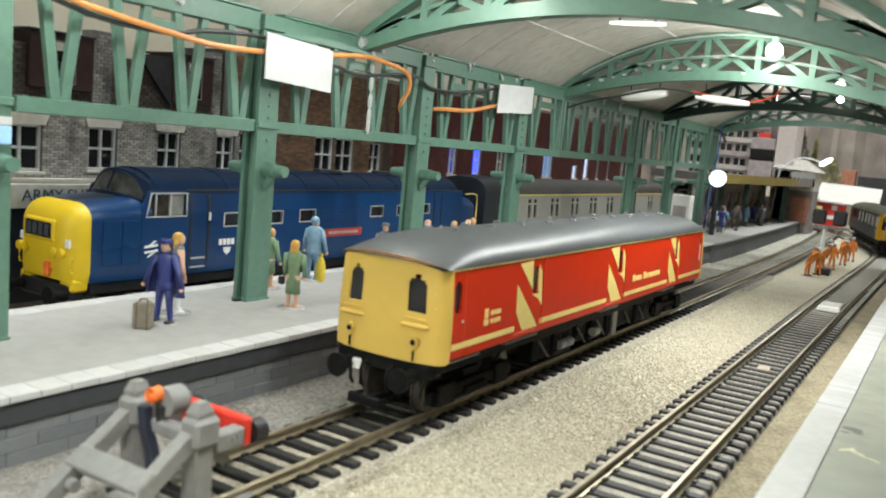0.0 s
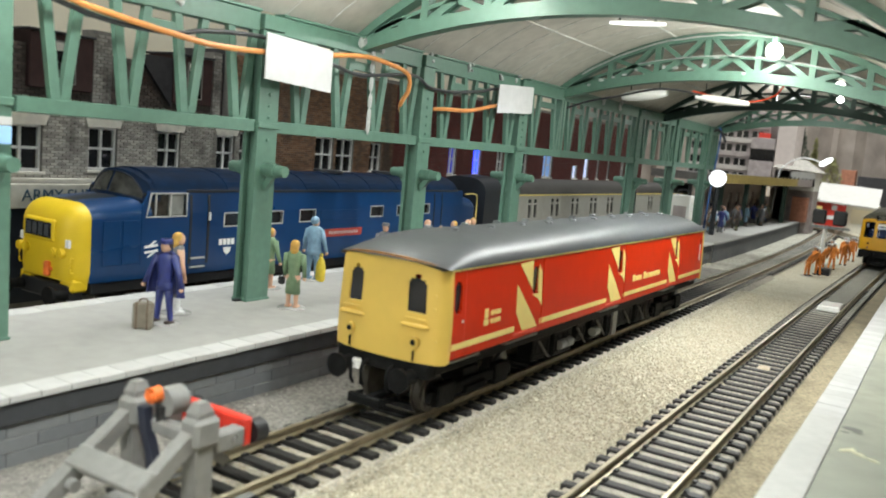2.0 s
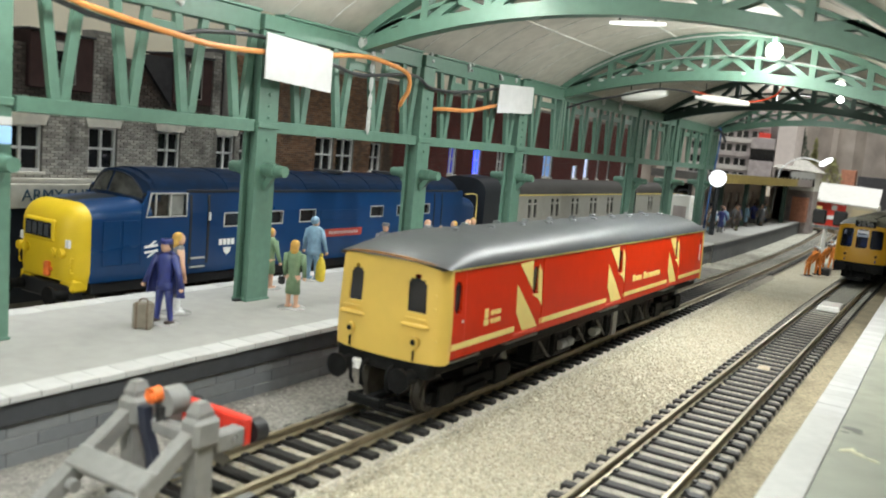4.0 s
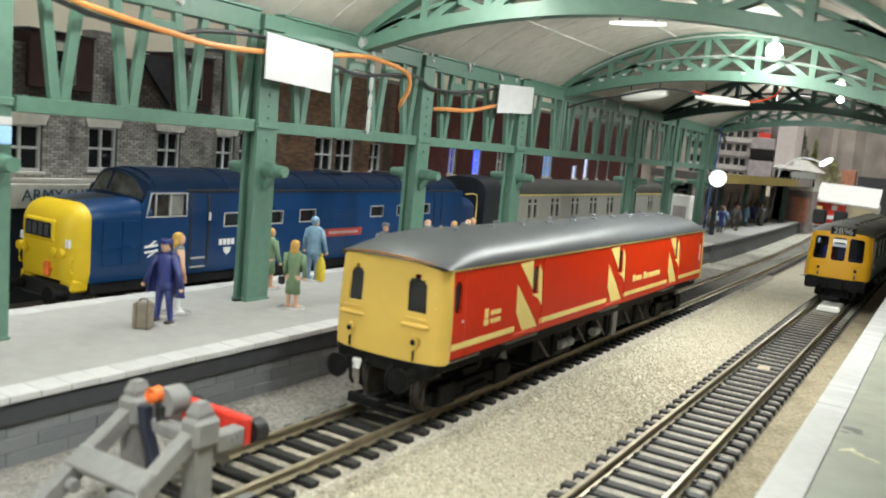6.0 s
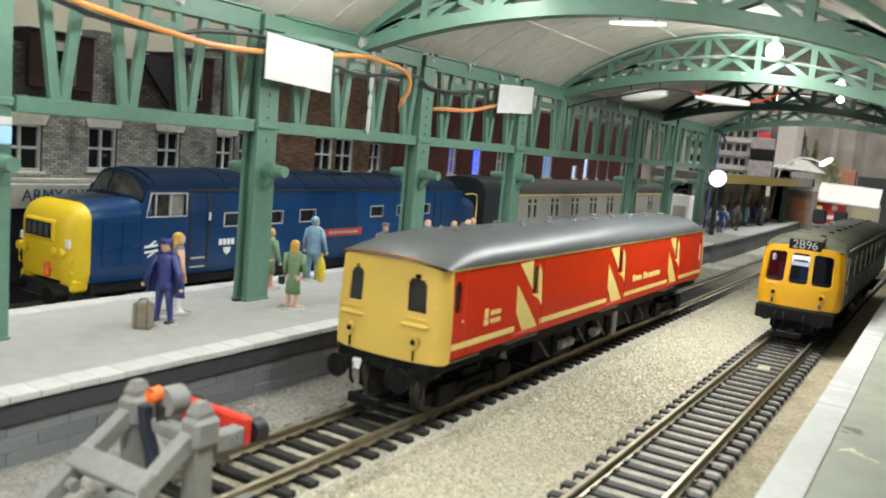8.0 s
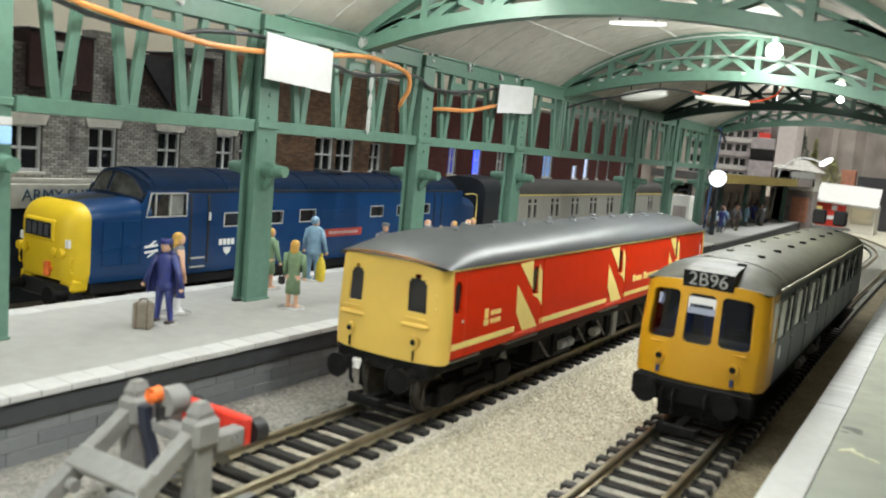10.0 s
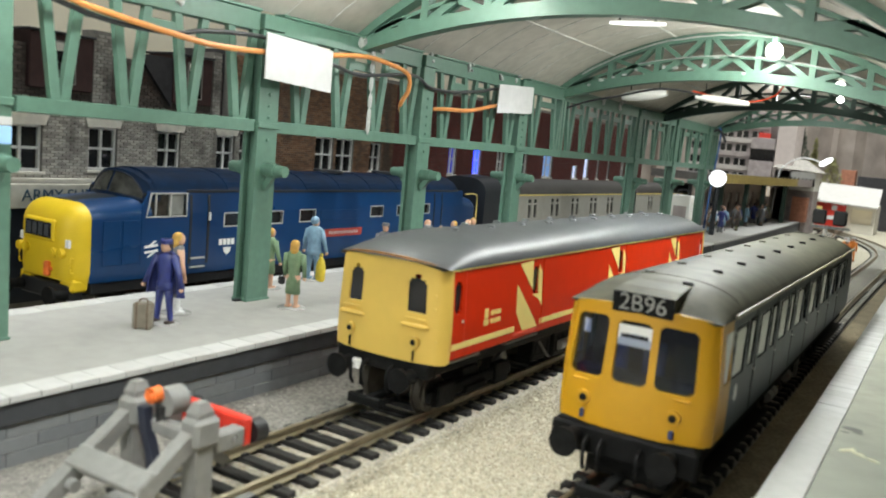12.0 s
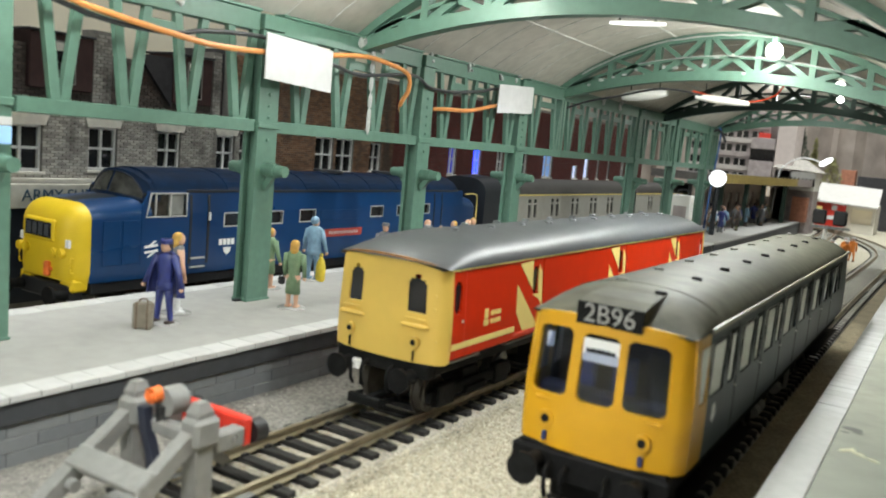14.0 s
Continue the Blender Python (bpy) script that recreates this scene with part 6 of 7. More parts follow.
    me.transform(Matrix.Scale(MM, 4))
    for m in mats:
        me.materials.append(m)
    ob = new("figure", me)
    ob.matrix_world = pose(at[0] * MM, at[1] * MM, at[2] * MM, 0, 0, rz)
    return tagged(ob, label, "figurine", "figurines on the layout")


figure((-75.5, -66, 17), 10, NAVY, NAVY, HAIR_DARK, "navy blue painted figurine with cape, on a clear base", 26, 2.4, 0.8, 0.22, NAVY, wide=0.95, cape=True)
figure((-84, -54, 17), 150, FIG_GREY, FIG_WHITE, HAIR_BLOND, "blond figurine with bare arms beside the navy figurine", 26.5, long_hair=True, bare=True)
figure((-67.8, -16.5, 17), 200, SAGE, SKIN, HAIR_BLOND, "sage green coated blond figurine on a clear base", 24.4, 0.5, 0.42, 0.0, wide=0.95, long_hair=True)
figure((-101.5, 33, 17), 190, POWDER, POWDER, POWDER, "powder blue figurine with a blue cap carrying a yellow bag", 27.2, 1.2, 0.8, 0.1, wide=1.15)
figure((-98, 3, 17), 170, SAGE, SKIN, HAIR_BLOND, "blond figurine in a green skirt behind the column", 24, 0.6, 0.5)
figure((-52, -143, 17), 60, FIG_WHITE, FIG_BROWN, HAIR_DARK, "small pale figurine standing on the platform", 17)
for at, rz, coat, hair, hat, h in (((-90, 68, 17), 20, FIG_GREY, HAIR_DARK, FIG_GREY, 24.5), ((-91, 104, 17), 10, FIG_BROWN, SKIN, None, 25), ((-89, 114, 17), 0, FIG_GREY, FIG_GREY, None, 22), ((-89, 126, 17), -20, FIG_WHITE, HAIR_BLOND, None, 24), ((-87, 137, 17), 30, FIG_OLIVE, SKIN, None, 24.5), ((-88, 144, 17), 30, FIG_BROWN, HAIR_BLOND, None, 25)):
    figure(at, rz, coat, FIG_GREY, hair, "pale headed figurine waiting on the platform", h, cap=hat)


def suitcase(at, rz):
    t = thing("suitcase", "taupe suitcase standing on the platform beside the figurine", "suitcase", at, rz=rz)
    part("shell", box(-2.8, 2.8, -1.6, 1.6, 0.1, 8.0, 0.5), SUITCASE, t)
    part("strap", merge_boxes([(-1.8, -1.3, -1.7, 1.7, 0.05, 8.1), (1.3, 1.8, -1.7, 1.7, 0.05, 8.1)]), FIG_BROWN, t)
    part("handle", cable([(-1.2, 0, 7.9), (-0.9, 0, 8.9), (0.9, 0, 8.9), (1.2, 0, 7.9)], 0.25, n=6), FIG_BROWN, t)


suitcase((-73.0, -75.5, 17), 35)
bag = thing("carrier_bag", "full yellow carrier bag beside the blue figurine", "bag", (-97.0, 33, 17))
part("sack", loft([[(w * math.cos(a), d * math.sin(a), z) for a in [j * math.pi / 6 for j in range(12)]] for z, w, d in ((0, 1.8, 1.2), (1, 2.3, 1.6), (6, 2.4, 1.7), (9, 1.5, 1.0), (10.4, 0.6, 0.5))]), BAG_YELLOW, bag, smooth=True)
part("handle", cable([(-0.5, 0, 10.2), (-0.6, 0, 11.6), (0.6, 0, 11.6), (0.5, 0, 10.2)], 0.2, n=6), BAG_YELLOW, bag)
hb = thing("handbag", "small black handbag held by the green figurine", "handbag", (-71.4, -18.6, 25.2))
part("pouch", box(-1.2, 1.2, -0.8, 0.8, 0, 2.8, 0.4), BLACK, hb)
part("strap", cable([(-0.8, 0, 2.6), (0, 0, 4.6), (0.8, 0, 2.6)], 0.2, n=6), BLACK, hb)

# Track workers in orange.
for i, (x, y, rz, st) in enumerate(((33, 484, 60, 0.85), (39, 499, -30, 0.6), (36, 545, 60, 0.6), (42, 560, 10, 0.25), (38, 600, -20, 0.5), (45, 618, 30, 0.35), (42, 655, 0, 0.1), (47, 672, -15, 0.1))):
    figure((x, y, 0.3), rz, HIVIS, HIVIS, HAIR_DARK, "orange painted track worker figurine with a white helmet", 24, 2.0, 0.8, 0.04, FIG_WHITE, st, base=i == 0)
part_t = thing("tool_crate", "small black crate on the ground beside the workers", "crate", (42, 512, 0))
part("crate_box", box(-5, 5, -6, 6, 0, 4.5, 0.4), BLACK, part_t)
part("lid", box(-5.3, 5.3, -6.3, 6.3, 4.6, 5.4, 0.2), SLEEPER, part_t)

# The two-headed signal beside the workers.
sig = thing("bracket_signal", "grey bracket signal with two black signal heads", "railway signal", (31, 575, 0))
part("post", rod((0, 0, 0), (0, 0, 35), 2.2, 1.8, 12), FRAME_PAINT, sig, smooth=True)
part("bracket", merge_boxes([(-12, 20, -3, 3, 35, 36.4), (-12, 20, -3.2, -2.8, 36.4, 37.4)], 0.1), mat("signal_grey", (0.2, 0.21, 0.21), 0.6, grain=3), sig)
for x in (-6, 11):
    hd = part("signal_head", box(x - 5.6, x + 5.6, -2.5, 2.5, 38.6, 51.8, 1.2), BLACK, sig)
    part("hood", box(x - 4, x + 4, 2.5, 5, 44, 50, 0.5), BLACK, hd)
part("backing_plate", box(-10, -5.5, 3, 4, 48, 54.5, 0.2), CREAM_YELLOW, sig)

# ---- the buffer stop at the end of the platform road ----
stop = thing("buffer_stop", "grey plastic buffer stop with a red beam and orange lamp", "buffer stop", (0, 0, 0))
part("beam", box(-10.4, 10.4, -116.2, -113.8, 14.6, 20.6, 0.4), BUFFER_RED, stop, "bright red buffer beam")
part("buffer_pad", rod((9.4, -113.6, 17.0), (9.4, -110.5, 17.0), 2.4, 2.6, 16), BLACK, stop, smooth=True)
part("buffer_pad", rod((-9.0, -113.6, 17.0), (-9.0, -110.5, 17.0), 2.4, 2.6, 16), BLACK, stop, smooth=True)
for s in (-1, 1):
    x = s * 9.2
    up_ = loft([[(x - w, -127 - d, z), (x + w, -127 - d, z), (x + w, -127 + d, z), (x - w, -127 + d, z)] for z, w, d in ((1.5, 1.9, 2.2), (20, 1.8, 2.1), (24.5, 1.7, 2.0), (26.4, 1.0, 1.2))])
    part("upright", up_, BUFFER_GREY, stop)
    part("head_block", box(x - 2.6, x + 2.6, -130, -123.5, 17.5, 23.5, 0.9), BUFFER_GREY, stop)
    part("arm", box(x - 1.7, x + 1.7, -124, -116.3, 15.2, 19.2, 0.4), BUFFER_GREY, stop)
    part("arm_bolt", rod((x + s * 1.7, -119, 17.2), (x + s * 2.4, -119, 17.2), 0.9, n=8), BUFFER_GREY, stop)
    part("raking_strut", bar((x, -128, 20.5), (x, -153, 3.0), 3.0, 3.2), BUFFER_GREY, stop)
    part("foot_rail", box(x - 1.6, x + 1.6, -156, -112, 1.2, 3.6, 0.3), BUFFER_GREY, stop)
part("cross_beam", box(-9, 9, -128.6, -125.4, 17.4, 20.4, 0.5), BUFFER_GREY, stop)
bm = box(-10.6, 10.6, -2.5, 2.5, -0.9, 0.9, 0.35)
bmesh.ops.rotate(bm, verts=bm.verts, cent=(0, 0, 0), matrix=Matrix.Rotation(math.radians(35), 3, "X"))
bmesh.ops.translate(bm, verts=bm.verts, vec=(0, -139.8, 13.9))
part("lower_beam", bm, BUFFER_GREY, stop, "broad grey plank across the raking struts")
part("beam_pin", rod((-8.0, -142.5, 9.5), (-6.0, -142.5, 9.5), 1.5, 1.2, 10), BUFFER_GREY, stop, smooth=True)
part("lamp_drum", rod((-1.0, -123, 23.8), (-1.0, -127.4, 23.8), 3.0, 3.0, 20), BUFFER_GREY, stop, smooth=True)
part("lamp_rim", rod((-2.4, -127.2, 25.2), (-2.4, -129.4, 25.2), 1.75, 1.6, 20), BUFFER_ORANGE, stop, "orange red lamp rim", smooth=True)
part("lamp_face", rod((-2.4, -129.3, 25.2), (-2.4, -129.8, 25.2), 1.1, 0.9, 20), BUFFER_ORANGE, stop, "orange lamp face", smooth=True)
part("lamp_post", loft([[(x - 1.0, -130, z), (x + 1.0, -130, z), (x + 1.0, -128, z), (x - 1.0, -128, z)] for z, x in ((9.5, -0.6), (14, -1.6), (18, -3.4), (22.6, -4.4))]), mat("dark_blue_plastic", (0.02, 0.024, 0.04), 0.45, grain=2), stop, "dark blue lamp post")
part("lamp_stub", rod((-1.2, -127.5, 19.5), (-1.2, -127.5, 23.2), 1.0, 1.1, 12), BLACK, stop, smooth=True)
part("brace", bar((4, -126, 19), (8.5, -119, 12), 2.0, 2.0), BUFFER_GREY, stop)

# Small things on the track bed.
cov = thing("track_magnet", "pale grey plastic box between the rails", "box", (72.5, 300, 2.6))
part("lid", box(-6, 6, -11, 11, 0, 3.4, 1.1, seg=2), WHITE_PLASTIC, cov)
part("rim", box(-6.6, 6.6, -11.6, 11.6, 0, 0.9, 0.3), FRAME_PAINT, cov)
STRAY = mat("tan_chip", (0.5, 0.43, 0.32), 0.8, grain=1.5, vary=0.2)
for at in ((71, 108, 2.6), (62.5, 70, 1.6)):
    solid("stray_stone", blob(at, (2.4, 3.0, 1.0), sub=2), STRAY, "flat pale chip lying between the rails", "stone", "stray stones")
lt = bmesh.new()
for x, y, turn, w in ((112.6, -24.0, 50, 2.6), (115.0, -25.0, -38, 2.4), (118.4, -27.4, -30, 1.7), (113.4, -22.6, 80, 1.2)):
    fl = blob((0, 0, 0), (w, w * 0.3, 0.25), None, 2)
    bmesh.ops.rotate(fl, verts=fl.verts, cent=(0, 0, 0), matrix=Matrix.Rotation(math.radians(turn), 3, "Z"))
    bmesh.ops.translate(fl, verts=fl.verts, vec=(x, y, 17.05))
    merge(lt, fl)
solid("paint_flake", lt, mat("yellow_white_flake", (0.6, 0.58, 0.40), 0.7, grain=2), "pale yellow flake stuck to the platform", "flake")
sm = bmesh.new()
for dx, dy, w in ((0, 0, 2.6), (1.6, -2.4, 1.4), (-1.2, -4.2, 1.0)):
    blob((111.8 + dx, -4.5 + dy, 17.0), (w, w * 0.7, 0.12), sm, 2)
solid("oil_smudge", sm, mat("dark_oily_smudge", (0.08, 0.085, 0.07), 0.4, grain=2), "dark oily smudge on the side platform", "smudge")
for x, y in ((-70, 588), (-68, 612), (-74, 640)):
    wb = thing("white_bag", "small white bag on the far platform", "bag", (x, y, 16.8), "bags on the far platform")
    part("sack", box(-2.4, 2.4, -1.6, 1.6, 0, 5, 0.9), FIG_WHITE, wb)
    part("handle", cable([(-1.2, 0, 4.8), (0, 0, 6.6), (1.2, 0, 4.8)], 0.25, n=6), FIG_WHITE, wb)

# ---- the far end: station canopy, buildings, signal box, trees, curtain ----
CONC = mat("pale_concrete", (0.5, 0.46, 0.43), 0.75, grain=8, vary=0.1)
TAUPE = mat("taupe_panel", (0.37, 0.32, 0.31), 0.7, grain=6)
OCHRE = mat("ochre_fascia", (0.40, 0.30, 0.09), 0.6, grain=6, vary=0.12)
DKGREEN = mat("dark_pillar_green", (0.025, 0.055, 0.04), 0.5, grain=4)
BRICK_FAR = mat("orange_brick", (0.36, 0.15, 0.09), 0.8, grain=3, vary=0.25)
can = thing("platform_canopy", "flat platform canopy with an ochre fascia on green pillars", "canopy")
edge = lambda y: -74 + (y - 625) * 0.08
part("canopy_roof", loft([[(-150, y, 66), (edge(y), y, 66), (edge(y), y, 74), (-150, y, 74)] for y in (625, 800, 1010)]), mat("canopy_grey", (0.14, 0.13, 0.12), 0.8, grain=6), can)
for y0, y1, m in ((625, 915, OCHRE), (915.4, 1010, TAUPE)):
    part("fascia", loft([[(edge(y) + 0.1, y, 65.6), (edge(y) + 1.8, y, 65.6), (edge(y) + 1.8, y, 75), (edge(y) + 0.1, y, 75)] for y in (y0, y1)]), m, can, "ochre yellow fascia board" if m is OCHRE else "")
for x, y in ((-92, 694), (-77, 751), (-72, 822), (-62, 909)):
    part("pillar", box(x - 2.6, x + 2.6, y - 2.6, y + 2.6, 16.8, 66, 0.6), DKGREEN, can)
POSTER_WALL = mat("pinkish_render", (0.42, 0.34, 0.30), 0.8, grain=5, vary=0.12)
sb = thing("station_building", "brick station building under the canopy with arched openings", "building", (0, 0, 0))
part("wall", panel([640, 1010], [16.8, 66], [(670 + i * 42, 690 + i * 42, 22, 52) for i in range(8)], lambda u, v: (-106, u, v), lambda u, v: (-109, u, v)), POSTER_WALL, sb)
part("inner_wall", box(-113, -110.5, 640, 1010, 16.8, 66), PANE, sb)
for i in range(8):
    part("lit_blind", box(-109.4, -109.1, 671 + i * 42, 689 + i * 42, 40, 51), LINTEL, sb)
part("end_wall", box(-64, -44, 985, 1010, 16.8, 51, 0.4), BRICK_FAR, sb)
for x0, x1 in ((-104, -94), (-76, -48)):
    part("lit_opening", box(x0, x1, 1009.2, 1010.6, 47, 61), glow("warm_lit_opening", (0.9, 0.8, 0.62), 0.6), sb, "warm lit opening under the canopy")
rnd = random.Random(21)
palette = (FIG_GREY, FIG_BROWN, NAVY, FIG_WHITE, POWDER, FIG_OLIVE, HAIR_DARK)
for i in range(20):
    y = 572 + i * 16 + rnd.uniform(-6, 6)
    figure((rnd.uniform(-84, -64) if i else -66, y, 16.8), rnd.uniform(0, 360), palette[i % 7] if i else POWDER, palette[(i * 3 + 1) % 7], HAIR_DARK, "figurine waiting on the far platform under the canopy", 25, base=False)

off = thing("office_block", "grey and white modern office block with dark windows", "building", (20, 0, 0))
part("core", box(-240, -128, 1010, 1080, 0, 165, 0.5), TAUPE, off)
part("stair_tower", box(-117, -92, 1000, 1060, 0, 182, 0.5), mat("pinkish_tower_render", (0.62, 0.54, 0.50), 0.75, grain=8, vary=0.08), off)
for r in range(5):
    z = 62 + r * 20
    for c in range(5):
        x = -238 + c * 21
        w = part("window", box(x + 1.5, x + 17, 1008.6, 1009.8, z + 5, z + 15), PANE, off)
        part("window_frame", merge_boxes([(x + 0.5, x + 18, 1008, 1008.5, z + 4, z + 5), (x + 8.6, x + 9.8, 1008, 1008.5, z + 5, z + 15)]), CONC, w)
    part("floor_band", box(-240, -128, 1007.5, 1009.8, z - 2, z + 3.6, 0.2), CONC if r % 2 else TAUPE, off)
part("glazed_link", box(-150, -118, 998, 1008, 96, 112, 0.3), PANE, off)
part("link_band", box(-150, -118, 997, 1008, 112.4, 128, 0.3), TAUPE, off)
part("link_band", box(-150, -118, 997, 1008, 74, 95.6, 0.3), TAUPE, off)
part("roof_sign", box(-142, -126, 1000, 1004, 128.2, 135, 0.4), BUFFER_RED, off, "small red roof sign")
pav = thing("pavilion", "white pavilion with a low tiled roof and a balustrade", "building", (0, 0, 0))
part("hall", box(-94, -40, 1000, 1050, 60, 85.5, 0.3), WHITE_PLASTIC, pav)
part("roof", loft([[(-97, 994, 89), (-34, 994, 86), (-34, 1056, 86), (-97, 1056, 89)], [(-72, 1015, 104), (-58, 1015, 102), (-58, 1035, 102), (-72, 1035, 104)]]), mat("grey_tiled_roof", (0.30, 0.28, 0.25), 0.8, grain=4, vary=0.2), pav)
for i in range(11):
    part("baluster", box(-92 + i * 5, -90 + i * 5, 996, 998, 66, 77, 0.2), PANE, pav)
part("plinth", box(-94, -40, 1000, 1050, 0.2, 59.8), TAUPE, pav)

box_ = thing("signal_box", "small cream building with a red front and broad white roof", "building", (0, 0, 0))
part("wall", panel([-50, 29], [0.2, 43], [(-5, 24, 15, 37)], lambda u, v: (u, 1158, v), lambda u, v: (u, 1162, v)), LINTEL, box_)
part("side_wall", box(-50, -46, 1162.2, 1230, 0.2, 47), LINTEL, box_)
part("side_wall", box(25, 29, 1162.2, 1230, 0.2, 44), LINTEL, box_)
part("back_wall", box(-50, 25, 1228.2, 1232, 0.2, 66), LINTEL, box_)
part("blind", box(-5, 24, 1162.2, 1162.8, 15, 37), CREAM_WALL, box_)
part("red_front", box(-57, -12, 1150, 1157.8, 8, 43, 0.4), BUFFER_RED, box_, "bright red front panel with white marks")
part("white_mark", box(-31, -24, 1149.2, 1149.8, 33, 40), FIG_WHITE, box_)
part("white_mark", box(-40, -26, 1149.2, 1149.8, 18, 24), FIG_WHITE, box_)
part("roof", loft([[(-58, 1146, 43.8), (32, 1146, 40.2), (32, 1146, 42.6), (-58, 1146, 46.2)], [(-61, 1234, 70.5), (28, 1234, 67.5), (28, 1234, 70), (-61, 1234, 73)]]), mat("cream_card_roof", (0.52, 0.50, 0.47), 0.8, grain=5, vary=0.08), box_, "broad white sloping roof")

lampd = thing("globe_lamp", "round white lit disc lamp on a dark post", "lamp", (-65, 560, 16.8))
part("disc", rod((0, -1.2, 53.5), (0, 1.2, 53.5), 7.8, 7.8, 32), glow("disc_white", (0.95, 0.96, 1.0), 1.6), lampd, smooth=True)
part("post", rod((0, 2, 0), (0, 2, 48), 2.6, 2.2, 12), CAB_BLACK, lampd)
sl = thing("street_lamp", "curved grey street lamp with a lit white head", "lamp", (-90, 985, 0.2))
part("pole", cable([(0, 0, 0), (4, 0, 74), (8, 0, 88), (18, 0, 98), (31, 0, 104), (46, 0, 103), (56, 0, 99)], 0.9), FRAME_PAINT, sl, smooth=True)
bent_head = blob((0, 0, 0), (9.5, 5, 3.6), sub=2)
bmesh.ops.rotate(bent_head, verts=bent_head.verts, cent=(0, 0, 0), matrix=Matrix.Rotation(math.radians(-34), 3, "Y"))
bmesh.ops.translate(bent_head, verts=bent_head.verts, vec=(62, 0, 101))
part("head", bent_head, glow("street_lamp_white", (0.95, 0.98, 1.0), 4.0), sl, smooth=True)
white_machine = thing("vending_machine", "white cabinet with a grey panel on the platform", "cabinet", (-84, 520, 17))
part("cabinet", box(-9, 9, -6, 6, 0, 36, 0.8), WHITE_PLASTIC, white_machine)
part("panel", box(-6, 6, -6.6, -6.1, 14, 26, 0.3), TAUPE, white_machine)
part("handle", cable([(-5, 0, 36), (-4, 0, 40), (4, 0, 40), (5, 0, 36)], 0.8, n=6), BLACK, white_machine)


def tree(at, h, r, material, label, conifer):
    """Trunk with limbs and a crown of many small leaf clumps."""
    t = thing("tree", label, "tree", at)
    rnd = random.Random(int(h * 10 + at[0]))
    part("trunk", rod((0, 0, 0), (0, 0, h * 0.9), h * 0.03, h * 0.008, 8), FIG_BROWN, t)
    co, fc = [], []
    limbs = bmesh.new()
    for i in range(1400):
        k = rnd.random()
        z = h * (0.18 + 0.82 * k)
        rr = r * ((1 - k) ** 0.8 if conifer else math.sin(math.pi * (0.15 + 0.8 * k)) ** 0.6) * math.sqrt(rnd.uniform(0.15, 1)) * rnd.uniform(0.75, 1.12)
        a = rnd.uniform(0, 6.283)
        c = Vector((rr * math.cos(a), rr * math.sin(a), z))
        if i % 60 == 0:
            bar((0, 0, z * 0.85), c, 0.8, 0.8, limbs)
        s = rnd.uniform(1.2, 2.6)
        n = len(co)
        for _ in range(4):
            co.append((c + Vector([rnd.uniform(-s, s) for _ in range(3)])) * MM)
        fc += [(n, n + 1, n + 2), (n, n + 2, n + 3), (n + 1, n + 3, n + 2)]
    part("limbs", limbs, FIG_BROWN, t)
    me = bpy.data.meshes.new("crown")
    me.from_pydata([tuple(c) for c in co], [], fc)
    me.materials.append(material)
    ob = new("crown", me)
    ob.parent = t


LEAF = mat("olive_foliage", (0.22, 0.21, 0.085), 0.8, grain=3, vary=0.4)
LEAF_DARK = mat("dark_foliage", (0.05, 0.065, 0.04), 0.8, grain=3, vary=0.4)
tree((-50, 1250, 0), 112, 42, LEAF, "olive green model tree with an uneven crown", True)
tree((-82, 1120, 0), 150, 33, LEAF_DARK, "dark green conifer model tree", True)
tree((-65, 1140, 0), 138, 17, LEAF, "slender olive green model tree", True)
solid("brick_shed", box(-42, -20, 1300, 1330, 0, 97, 0.5), BRICK_FAR, "small orange brick building at the back", "building")
solid("dark_building", box(-16, 60, 1310, 1350, 0, 88, 0.5), SLATE, "dark grey building at the back", "building")
cur = bmesh.new()
secs = []
for i in range(181):
    x = -900 + i * 10
    d = 14 * math.sin(x * 0.07) + 8 * math.sin(x * 0.153 + 1)
    secs.append([(x, 1420 + d, 0), (x, 1424 + d, 0), (x, 1424 + d, 760), (x, 1420 + d, 760)])
loft(secs, cur)
solid("backdrop", cur, CURTAIN, "brown pleated curtain hanging behind the layout", "backdrop", kind="structure", smooth=True)



# ---- pieces of the platforms ----
SLAB_A = pieces_mat("white_edge_slabs", [(0.49, 0.49, 0.475), (0.45, 0.45, 0.435), (0.52, 0.52, 0.505)], 0.6, 3, 0.1)


def slabs(parent, x0, x1, y0, y1, pitch, rim=0.5):
    """Edge stones laid end to end on the dark band; those near are single objects."""
    first = None
    y = y0
    while y < y1:
        if first is None:
            first = part("edge_slab", box(x0, x1, 0.06, pitch - 0.06, 15.6, 17.25, 0.12), SLAB_A, parent, at=(0, y, 0))
        else:
            o = new("edge_slab", first.data)
            o.parent = parent
            o.location = (0, y * MM, random.uniform(-0.08, 0.08) * MM)
        y += pitch


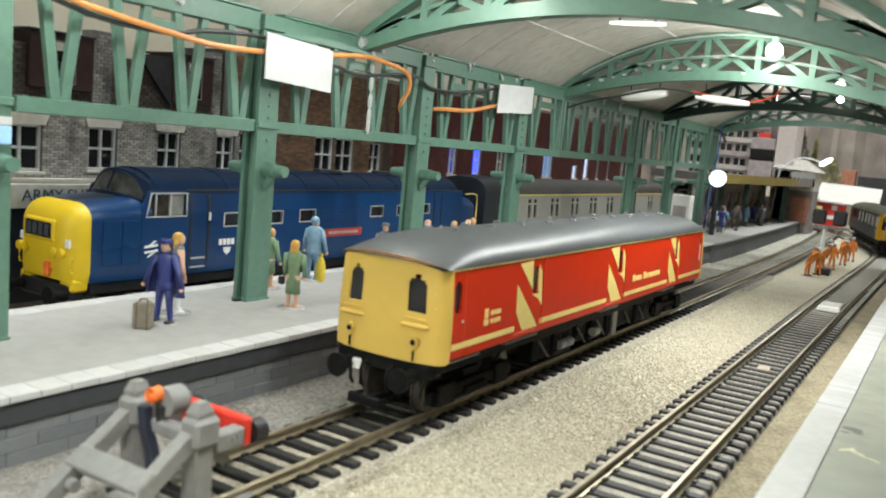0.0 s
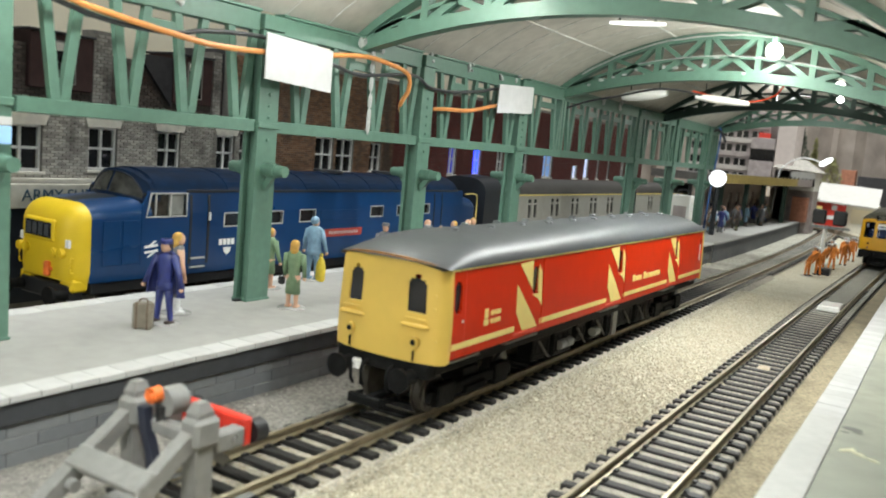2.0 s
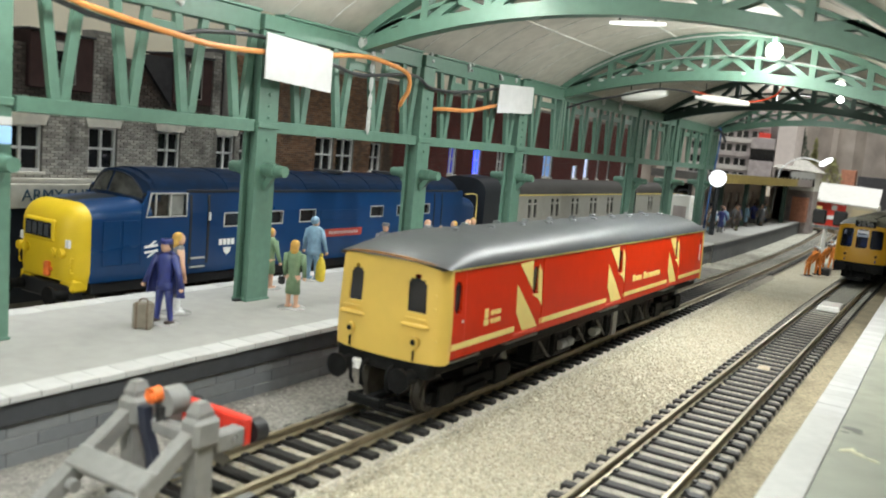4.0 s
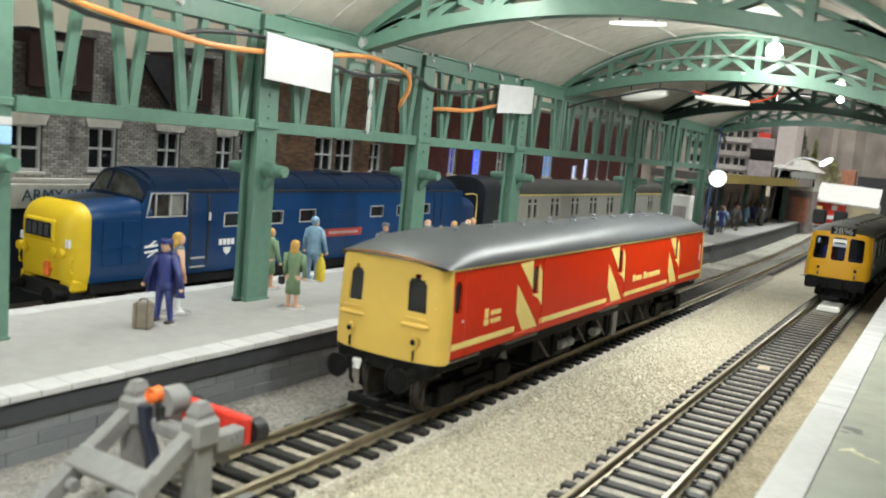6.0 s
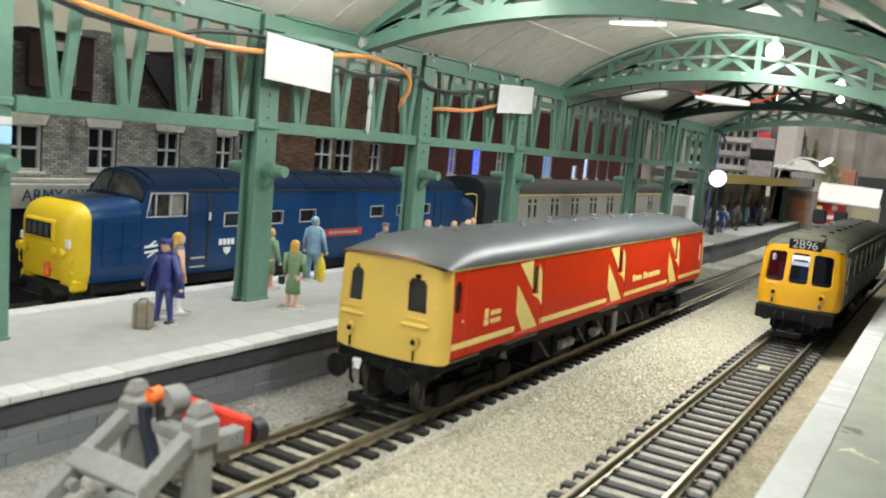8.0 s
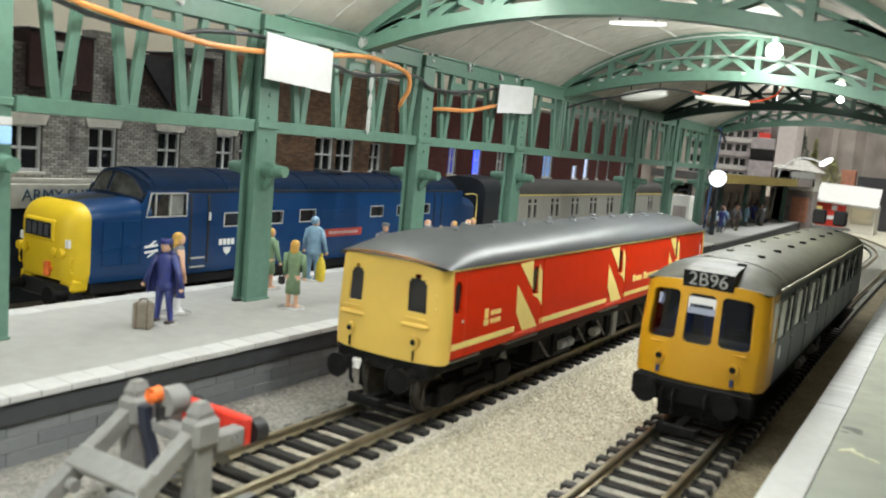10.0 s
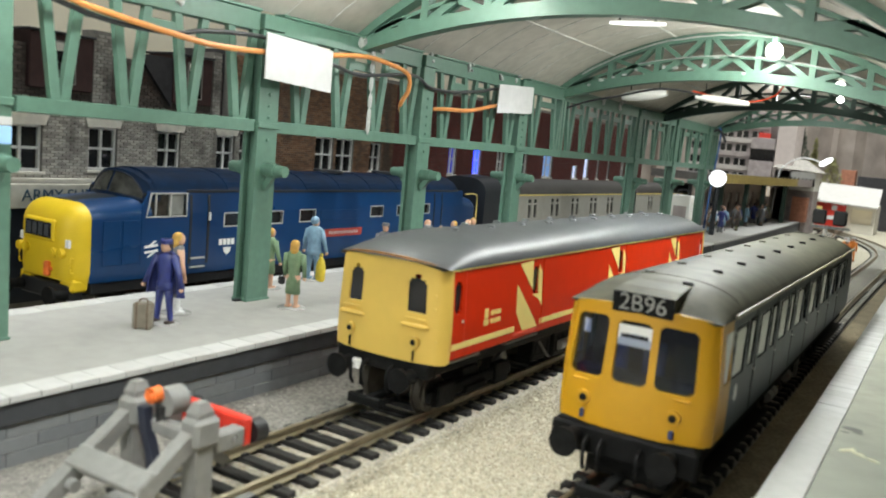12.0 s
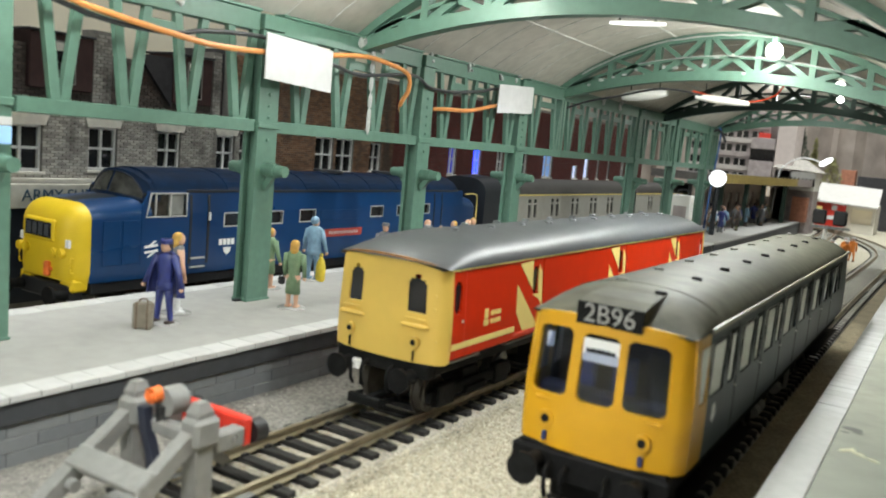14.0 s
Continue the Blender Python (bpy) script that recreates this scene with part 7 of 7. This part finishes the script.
slabs(isle, PX1 - 7.4, PX1, -172, 470, 7.3)
slabs(isle, PX0, PX0 + 7.1, -172, 470, 7.3)
slabs(side, QX, QX + 7.9, 2, 400, 6.1)
for x0, x1 in ((PX1 - 7.4, PX1), (PX0, PX0 + 7.1)):
    part("edge_run", box(x0, x1, PY0, -172.2, 15.6, 17.2, 0.2), EDGE_WHITE, isle)
part("edge_run", box(QX, QX + 7.9, -330, 1.9, 15.6, 17.35, 0.15), EDGE_WHITE, side)


def wall_blocks(parent, x, s, y0, y1, length=15.0, height=3.35):
    """Courses of large grey blocks on a platform wall."""
    first = None
    for row in range(3):
        y = y0 - (length / 2 if row % 2 else 0)
        while y < y1:
            z = 0.3 + row * height
            if first is None:
                a, b = sorted((0, s * 1.5))
                first = part("wall_block", box(a, b, 0.07, length - 0.07, 0.06, height - 0.06, 0.12), BLOCK, parent, at=(x, y, z))
            else:
                o = new("wall_block", first.data)
                o.parent = parent
                o.location = Vector((x + random.uniform(-0.1, 0.1), y, z)) * MM
            y += length


wall_blocks(isle, PX1 - 3.4, 1, -180, 465)
wall_blocks(side, QX + 3.0, -1, -150, 300)



# ---- what moves ----
def motions():
    """The yellow-fronted railcar rolls in round the bend, stops, and creeps on."""
    front = [(0.0, 738), (0.5, 698), (1.0, 659), (1.5, 620), (2.0, 581), (2.5, 543), (3.0, 505), (3.2, 490), (4.2, 424), (5.3, 357), (6.0, 309), (6.5, 271), (7.0, 232), (7.5, 198), (8.0, 164), (8.2, 149), (9.2, 62), (9.8, 10), (10.3, -29.5), (10.5, -41.5), (10.7, -49.5), (11.0, -57.5), (11.25, -61.3), (11.5, -62), (12.0, -62), (12.6, -62), (12.8, -64), (13.0, -67), (13.5, -76), (14.0, -82)]
    rows = []
    for t, y in front:
        y += 1.5
        a, b = y + 40, y + 217
        xa, xb = track_b(a), track_b(b)
        turn = math.atan2(xa - xb, b - a)
        x = xa + (xa - xb) / (b - a) * 40
        rows.append((t, pose((x + 0.7) * MM, y * MM, 0, 0, 0, math.degrees(turn))))
    walk(dmu, rows)


motions()
